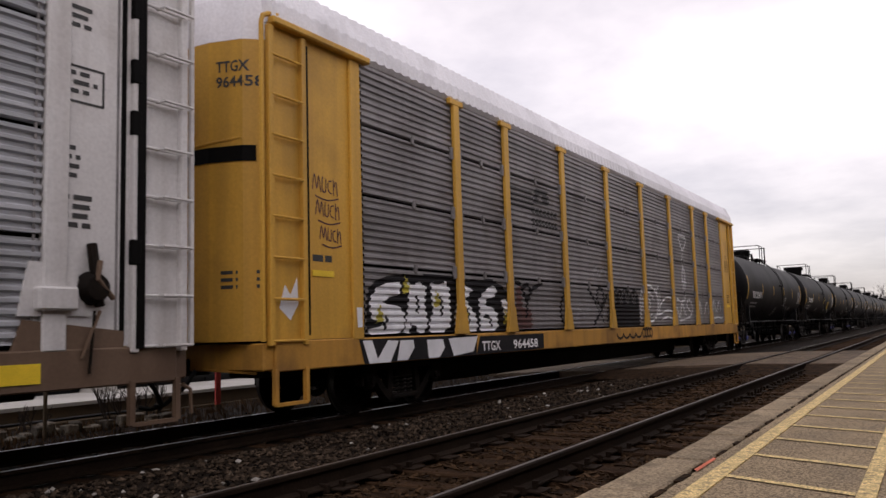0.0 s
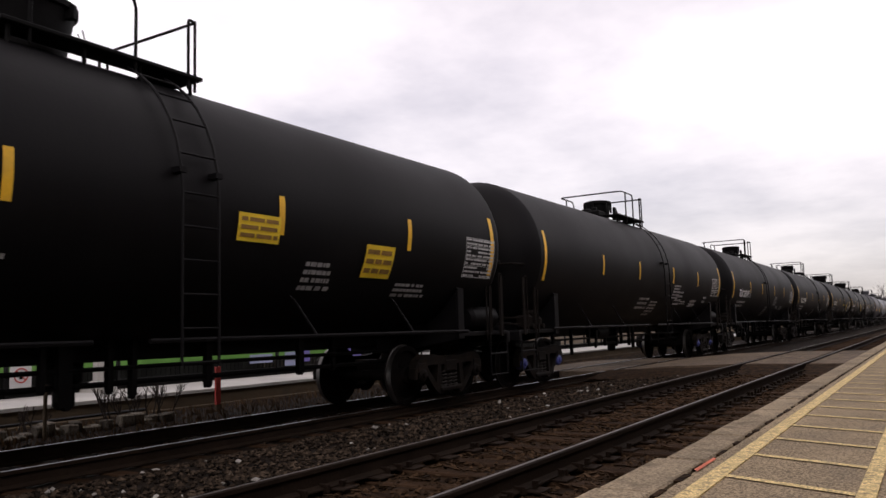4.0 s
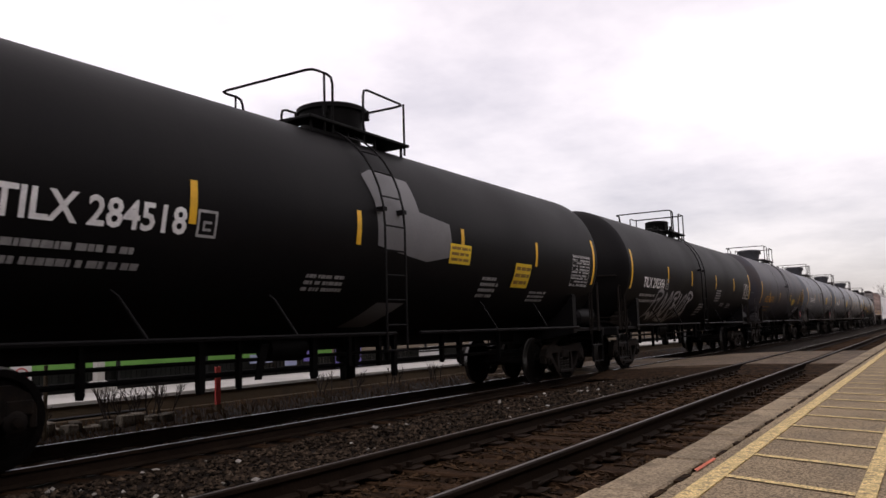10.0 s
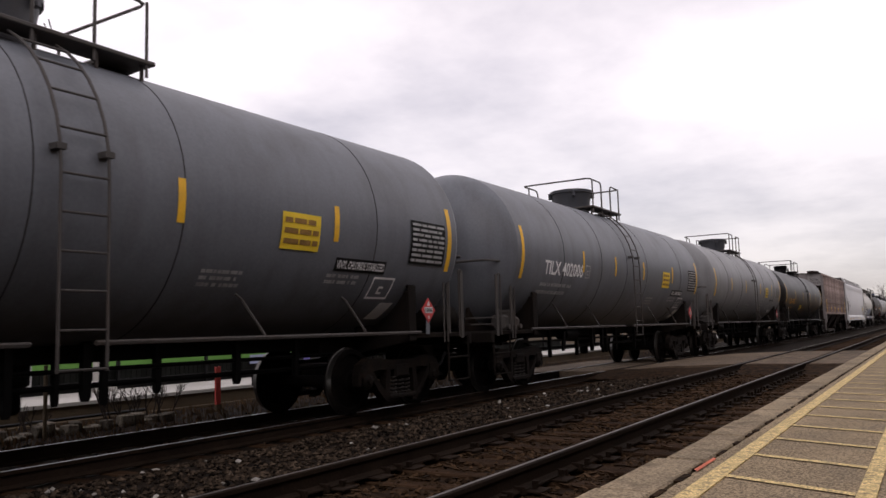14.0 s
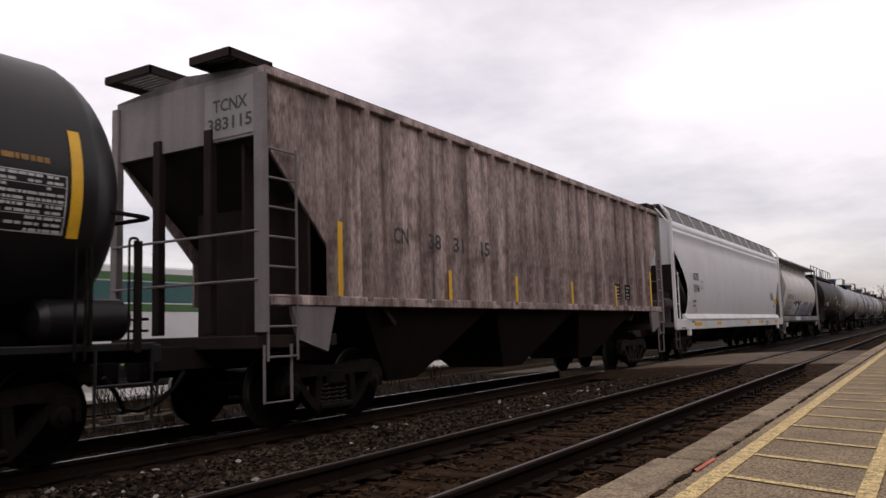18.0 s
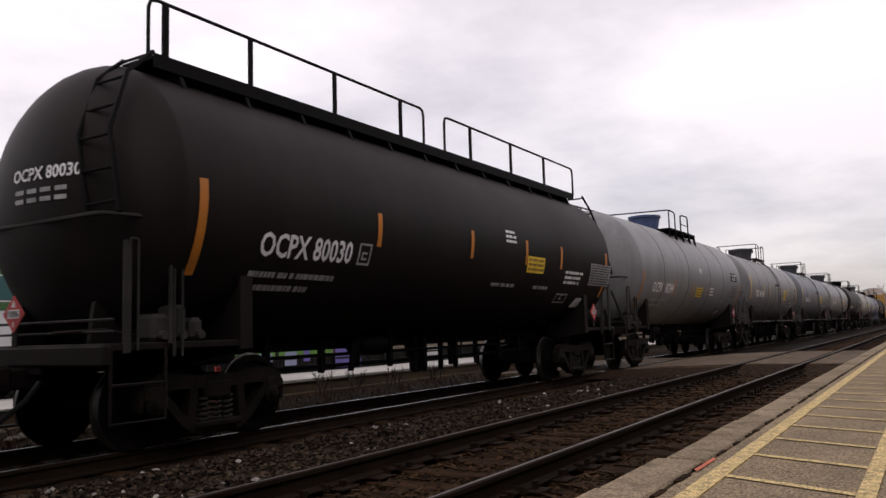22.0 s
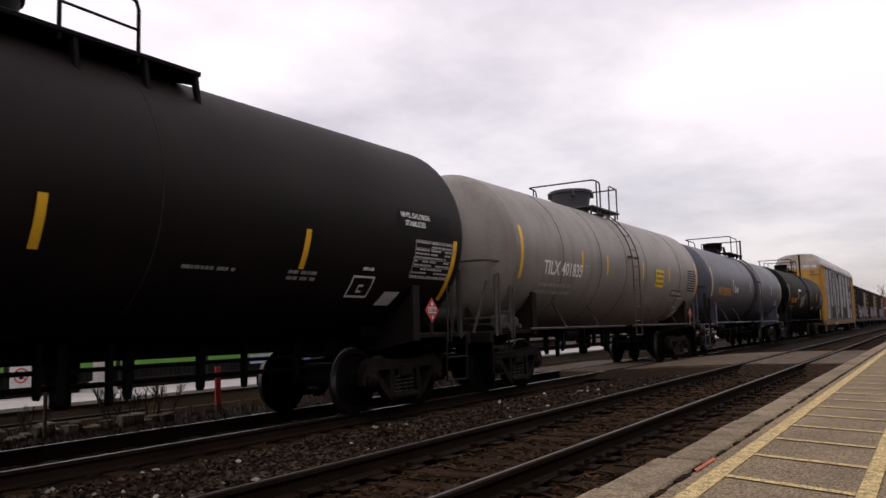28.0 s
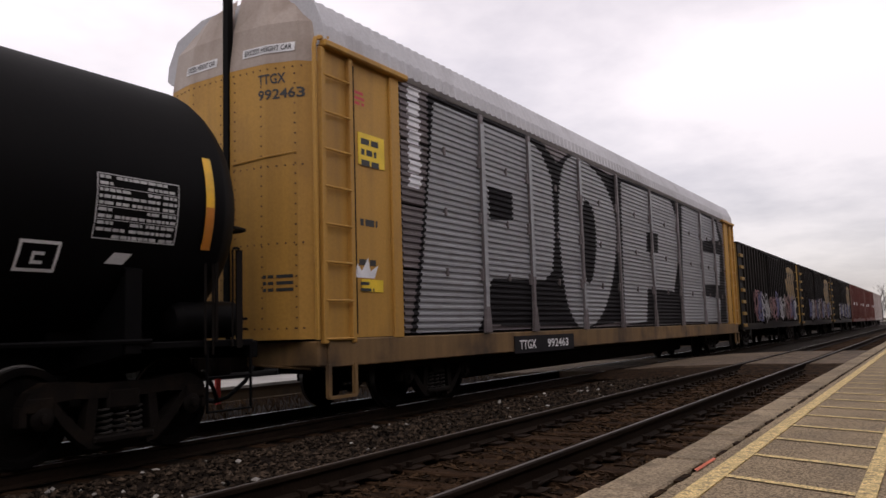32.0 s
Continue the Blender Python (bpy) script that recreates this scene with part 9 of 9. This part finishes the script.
    add(tank_car(374.14, 13.27, 16.12, BLUEGREY, blu, "TILX 402046", bars=B4C, plates="d", stretch=0.967, seed=21, rail_mat=RAILGREY, dome_mat=DOME, rings=SEAMS, marks=T40))
    add(tank_car(390.1, 13.27, 16.12, GREY, "grey tank car with yellow strips and white lettering", "TILX 4018", bars=B4B, plates="d", stretch=0.967, seed=22, rail_mat=RAILGREY, dome_mat=DOME, rings=SEAMS, marks=T40))
    add(tank_car(405.87, 12.46, 14.85, BROWNBLACK, "brown-black tank car with a domed walkway and white lettering", "OCPX   80101", bars=(-3.50, -0.95, 2.62), size=(1.665, 2.81), bar_z=(2.05, 2.55), strip=(1.72, 2.68), plates="d", seed=23, works=False, ladder=False, full_rail=False, strut=False, deck=lambda c, h, m: side_platform(c, h, m, -0.25, False), name_at=-5.36, num_w=1.70, num_z=2.13, rings=(0.35,), shift=0.1, box=False,
                 marks=(("ruled", 4.98, 6.08, 2.04, 2.62), ("notice2", 4.5, 5.40, 2.78, 3.05, VINYL), ("dark", 5.42, 5.98, 2.74, 3.04), ("box", 3.64, 4.15, 1.72, 2.02), ("print", 3.8, 4.1, 2.06, 2.14, 1, "white_letter"), ("white", 4.46, 4.85, 1.62, 1.82), ("print", 0.65, 1.44, 1.94, 2.01, 1, "dim_letter"), ("print", 2.32, 2.98, 1.88, 2.03, 2, "dim_letter"))))
    add(tank_car(421.36, 13.27, 16.12, WARMGREY, "warm grey tank car with yellow strips and white lettering", "TILX 401835", bars=(-3.5, -1.87, 0.93, 3.46), rails=(-0.60, -0.36, -0.10, 0.58, 1.22), plates="d", stretch=0.967, seed=24, rail_mat=RAILGREY, dome_mat=DOME, rings=SEAMS, marks=T40))
    add(tank_car(438.15, 15.1, 17.95, NAVY, "slate-blue tank car with orange lettering and a rust band", "NATX 251500", "orange_letter", "dim_orange", bars=(-4.0, -0.5, 1.78, 4.75), fit="low", num_z=2.24, num_w=2.0, seed=25, size=(1.56, 2.70), rails=(-1.0, -0.58, 0.68, 1.36, 1.55), man=-0.28, lad_x=1.12, bar_mat="pale_mark",
                 marks=(("band", 0.30, 1.25, 0, 0), ("tag", -3.75, -3.05, 2.38, 2.62, "graffiti_white", LOOPS, 0.022), ("box", 6.0, 6.45, 2.0, 2.2), ("print", 6.6, 7.1, 2.3, 2.6, 3, "dim_letter"))))
    add(tank_car(456.19, 15.26, 17.79, CLEANBLACK, "black tank car with orange lettering and graffiti", "UTLX 649573", "orange_letter", "dim_orange", bars=(-4.29, -1.46, 1.28, 4.19), end_y=0.15, end_z=3.33, name_at=-6.83, num_w=2.1, num_z=2.20, box=False, tip="orange_strip", fit="low", stretch=0.96, seed=26, size=(1.585, 2.72), rails=(-1.58, -1.19, -0.92, -0.25, 1.00), man=0.52, lad_x=-0.60, bar_mat="yellow_mark",
                 marks=(("white", -4.20, -3.20, 2.90, 3.03), ("tag", -3.45, -1.75, 1.98, 2.6, "graffiti_tank", ZIGZAG, 0.03), ("yellow", 2.45, 3.05, 1.83, 2.09), ("ruled", 6.48, 7.50, 2.20, 2.84), ("box", 5.77, 6.19, 1.86, 2.14), ("white", 6.70, 6.92, 1.97, 2.08))))
    add(grey_rack())
    add(yellow_rack())
    add(brown_hopper())
    add(grey_hopper())
    add(white_hopper())
    add(lettered_rack())
    dk = paint("box_car_black", (0.014, 0.012, 0.012), 0.6, spec=0.1, stain=(0.035, 0.026, 0.018), stain_amount=0.3)
    yl = paint("box_car_yellow", (0.34, 0.21, 0.05), 0.6, stain=(0.08, 0.05, 0.03), stain_amount=0.5)
    rd = paint("box_car_red", (0.115, 0.026, 0.019), 0.6, stain=(0.06, 0.03, 0.025), stain_amount=0.4)
    pk = paint("box_car_pale", (0.40, 0.34, 0.32), 0.6)
    dl = "black ribbed box car with yellow ends and colourful graffiti"
    mix = ("graffiti_pink", "graffiti_tank", "graffiti_brown", "graffiti_navy", "graffiti_grey")
    add(box_car(501.35, dk, yl, dl, 40, [(-5.6 + 0.95 * k, mix[(k * 3) % 5]) for k in range(13)], splash=True))
    add(box_car(519.1, dk, yl, dl, 41, [(-5.0 + 1.1 * k, ("graffiti_navy", "graffiti_grey", "graffiti_brown")[k % 3]) for k in range(11)], splash=True))
    add(box_car(536.8, dk, yl, dl, 42, [(-4.0 + 1.3 * k, ("graffiti_grey", "graffiti_navy")[k % 2]) for k in range(8)], splash=True))
    for c in (554.5, 572.2):
        add(box_car(c, rd, rd, "red-brown box car with small white patches", 43, squares=True))
    add(box_car(589.9, pk, pk, "pale pinkish box car far down the train", 44))


stock()

# ---- pieces of the tracks and platform ----
rnd = random.Random(3)
near_track = thing("near_track_ties", "old brown wooden ties half buried in dirt", "railway ties", (0, 0, 0), kind="structure")
far_track = thing("train_track_ties", "dark wooden ties bedded in grey stone", "railway ties", (0, 0, 0), kind="structure")
TIE = lambda: Geo().box(-0.115, 0.115, -1.30, 1.30, -0.17, 0.0, 0.012)
PLATE = lambda: Geo().box(-0.10, 0.10, -0.19, 0.19, 0, 0.016, 0.004)
SPIKE = lambda: Geo().box(-0.018, 0.018, -0.018, 0.018, -0.01, 0.035).box(-0.024, 0.024, -0.03, 0.016, 0.030, 0.046)
ANCHOR = lambda: Geo().box(-0.02, 0.02, -0.10, 0.10, -0.02, 0.045, 0.006)
for i in range(110):
    x = -1.5 + 0.535 * i + rnd.uniform(-0.05, 0.05)
    if 20.2 < x < 28.4:
        continue
    part("tie", TIE, M["tie"], near_track, at=(x, YN + rnd.uniform(-0.06, 0.05), -0.196 + rnd.uniform(-0.02, 0.006), rnd.uniform(-0.5, 0.5), rnd.uniform(-3, 3), rnd.uniform(-2, 2)), key="tie")
    if i < 74:
        part("tie", TIE, M["tie"], far_track, at=(x, YC + rnd.uniform(-0.04, 0.04), ZR - 0.186, 0, 0, rnd.uniform(-1.5, 1.5)), key="tie")
    if i < 62:
        for s in (-1, 1):
            y = YN + s * 0.715
            part("tie_plate", PLATE, M["rail"], near_track, at=(x, y, -0.185), key="tplate")
            for e in (-1, 1):
                if rnd.random() < 0.85:
                    part("spike", SPIKE, M["rail"], near_track, at=(x + rnd.uniform(-0.06, 0.06), y + e * 0.105, -0.165 + rnd.uniform(0, 0.02), 0, 0, 0 if e < 0 else 180), key="spike")
            part("rail_anchor", ANCHOR, M["rail"], near_track, at=(x + rnd.choice((-0.15, 0.15)), y, -0.17), key="anchor")

# platform edge slabs
x = -6.0
while x < 70:
    w = rnd.choice((0.95, 1.05, 1.15)) if x < 25 else 2.4
    out = rnd.uniform(-0.012, 0.012) + (0.05 if x < 4.9 else 0.0)
    z = rnd.uniform(-0.006, 0.004)
    part("edge_slab", Geo().box(x + 0.010, x + w - 0.010, 1.262 + rnd.uniform(-0.012, 0.008), 1.525 + out, PLAT - 0.16, PLAT + z, 0.012), M["concrete"], platform)
    x += w

# crossing boards between and beside the rails
crossing = thing("level_crossing", "worn tan timber and asphalt crossing over both tracks", "level crossing", (0, 0, 0), kind="structure")
for y0, y1, za, zb in ((1.62, 2.60, 0.0, -0.005), (2.86, 4.03, -0.006, -0.006), (4.28, 5.95, -0.008, -0.06), (5.97, 7.52, -0.065, ZR - 0.01), (7.76, 8.96, ZR - 0.008, ZR - 0.008), (9.19, 11.2, ZR - 0.01, ZR - 0.1)):
    for k in range(3):
        x0 = 20.5 + 2.7 * k + rnd.uniform(-0.04, 0.04)
        x1 = 20.5 + 2.7 * (k + 1) - 0.03
        part("crossing_board", Geo().loft([[(x0, y0, za - 0.22), (x0, y1, zb - 0.22), (x0, y1, zb), (x0, y0, za)], [(x1, y0, za - 0.22), (x1, y1, zb - 0.22), (x1, y1, zb), (x1, y0, za)]]), M["plank"], crossing)

# earth banked up to the crossing's near side
for y0, y1, za in ((1.62, 2.66, -0.02), (2.80, 4.09, -0.02), (4.23, 7.55, -0.06)):
    part("apron", Geo().add([(18.9, y0, -0.26), (18.9, y1, -0.30), (20.52, y1, za - 0.09 * (y1 > 5)), (20.52, y0, za), (19.8, (y0 + y1) / 2, za * 0.5 - 0.10)], [(0, 1, 4), (1, 2, 4), (2, 3, 4), (3, 0, 4)]), M["dirt"], crossing, "dirt banked against the boards")

# loose stone and litter
def scatter(n, span, sizes, seed, thin=1.0, lift=0.3, hfun=None):
    r = np.random.RandomState(seed)
    base = np.array([(1, 0, 0), (-1, 0, 0), (0, 1, 0), (0, -1, 0), (0, 0, 1), (0, 0, -1)], float)
    tri = [(0, 2, 4), (2, 1, 4), (1, 3, 4), (3, 0, 4), (2, 0, 5), (1, 2, 5), (3, 1, 5), (0, 3, 5)]
    vs, fs = [], []
    (xa, xb), (ya, yb) = span
    for i in range(n):
        x = xa + (xb - xa) * r.rand() ** 1.5
        y = ya + (yb - ya) * r.rand()
        s = r.uniform(*sizes)
        v = base * (s * np.array([r.uniform(0.7, 1.3), r.uniform(0.6, 1.1), r.uniform(0.45, 0.8) * thin])) + r.uniform(-0.22, 0.22, (6, 3)) * s
        a = r.uniform(0, math.tau)
        c, d = math.cos(a), math.sin(a)
        z = (hfun or bed_height)(x, y) + s * lift * thin
        k = len(vs)
        vs += [(x + c * p[0] - d * p[1], y + d * p[0] + c * p[1], z + p[2]) for p in v]
        fs += [tuple(j + k for j in t) for t in tri]
    g = Geo()
    g.v, g.f = vs, fs
    return g


tagged(part("ballast_stones", scatter(21000, ((0.5, 34), (4.35, 7.25)), (0.016, 0.038), 1, lift=0.5), M["stone"]), "loose grey crushed stones between the tracks", "stones", kind="stuff")
tagged(part("ballast_stones", scatter(3500, ((1.0, 26), (7.7, 10.6)), (0.02, 0.045), 2), M["stone"]), "loose grey crushed stones under the train", "stones", kind="stuff")
tagged(part("pale_stones", scatter(130, ((1.0, 26), (4.4, 7.0)), (0.018, 0.042), 4, lift=0.9), M["pale_stone"]), "scattered pale stones", "stones", kind="stuff")
DIRT = lambda x, y: -0.222 - 0.14 * max(0, 2.35 - y) / 0.8
tagged(part("track_stones", scatter(12000, ((1.0, 30), (1.7, 4.6)), (0.010, 0.036), 5, hfun=DIRT, lift=0.5), M["litter"]), "clods and grit in the near track", "dirt", kind="stuff")
g = Geo()
q = random.Random(17)
for i in range(4200):
    x, y = 1.0 + q.random() ** 1.4 * 28, q.uniform(1.75, 4.4)
    if abs(y - 2.73) < 0.09 or abs(y - 4.16) < 0.09:
        continue
    l, w, a = q.uniform(0.010, 0.045) * (2.5 if q.random() < 0.05 else 1), q.uniform(0.008, 0.022), math.pi / 2 + q.gauss(0, 0.8)
    c, s, z = math.cos(a), math.sin(a), DIRT(x, y) + q.uniform(0.012, 0.045)
    t = q.uniform(-0.02, 0.02)
    g.add([(x - c * l - s * w, y - s * l + c * w, z), (x - c * l + s * w, y - s * l - c * w, z), (x + c * l + s * w, y + s * l - c * w, z + t), (x + c * l - s * w, y + s * l + c * w, z + t),
           (x - c * l, y - s * l, z - 0.014), (x + c * l, y + s * l, z + t - 0.014)], [(0, 1, 2, 3), (0, 3, 5, 4), (1, 4, 5, 2), (0, 4, 1), (3, 2, 5)])
tagged(part("wood_litter", g, M["litter"]), "splintered brown wood litter between the rails", "debris", kind="stuff")
g = Geo()
for i in range(150):
    x = -6 + i * 0.45 + q.uniform(-0.1, 0.1)
    g.box(x, x + q.uniform(0.1, 0.34), 1.236 + q.uniform(-0.012, 0.0), 1.262 + q.uniform(-0.005, 0.012), PLAT - 0.02, PLAT - 0.006)
tagged(part("joint_dirt", g, M["dirt"]), "dark dirt in the joint behind the edge slabs", "dirt", kind="stuff")


def motions():
    """Roll every car along the track, and turn the wheels of each while it is near."""
    times = [0, 1.5, 3, 4.5, 6, 7.5, 9, 10, 11, 13, 15, 17, 19, 21, 23, 24.5, 26, 28, 30, 32]
    # the bird's straight way over the far side, known at 23.0 and 25.5 s
    a, b = Vector((83.37, 46.84, 30.28)), Vector((94.74, 28.28, 36.38))

    def fly(t):
        p = a + (b - a) * ((t - 23.0) / 2.5)
        return (p.x, p.y, max(p.z, 8.3))
    walk(BIRD, [(t, pose(*fly(t), 0, -15, -58)) for t in (0, 7, 14, 18, 23, 25.5, 28, 32)])
    place = {}
    for car in CARS:
        c = car.location.x
        place[car.name] = c
        walk(car, [(t, pose(c - gone(t), YC, ZR)) for t in times])
    for w, car, along, local in WHEELSETS:
        c = place[car.name] + along
        near = [k / FPS for k in range(32 * FPS + 1) if -2 < c - gone(k / FPS) < 34]
        if not near:
            walk(w, [(0, pose(local, 0, WR)), (32, pose(local, 0, WR))])
            continue
        base = gone(near[0])
        rows = [(0, pose(local, 0, WR))] if near[0] > 0.2 else []
        rows += [(t, pose(local, 0, WR, 0, -math.degrees((gone(t) - base) / WR), 0)) for t in near]
        if near[-1] < 31.8:
            rows.append((32, rows[-1][1]))
        walk(w, rows)


motions()
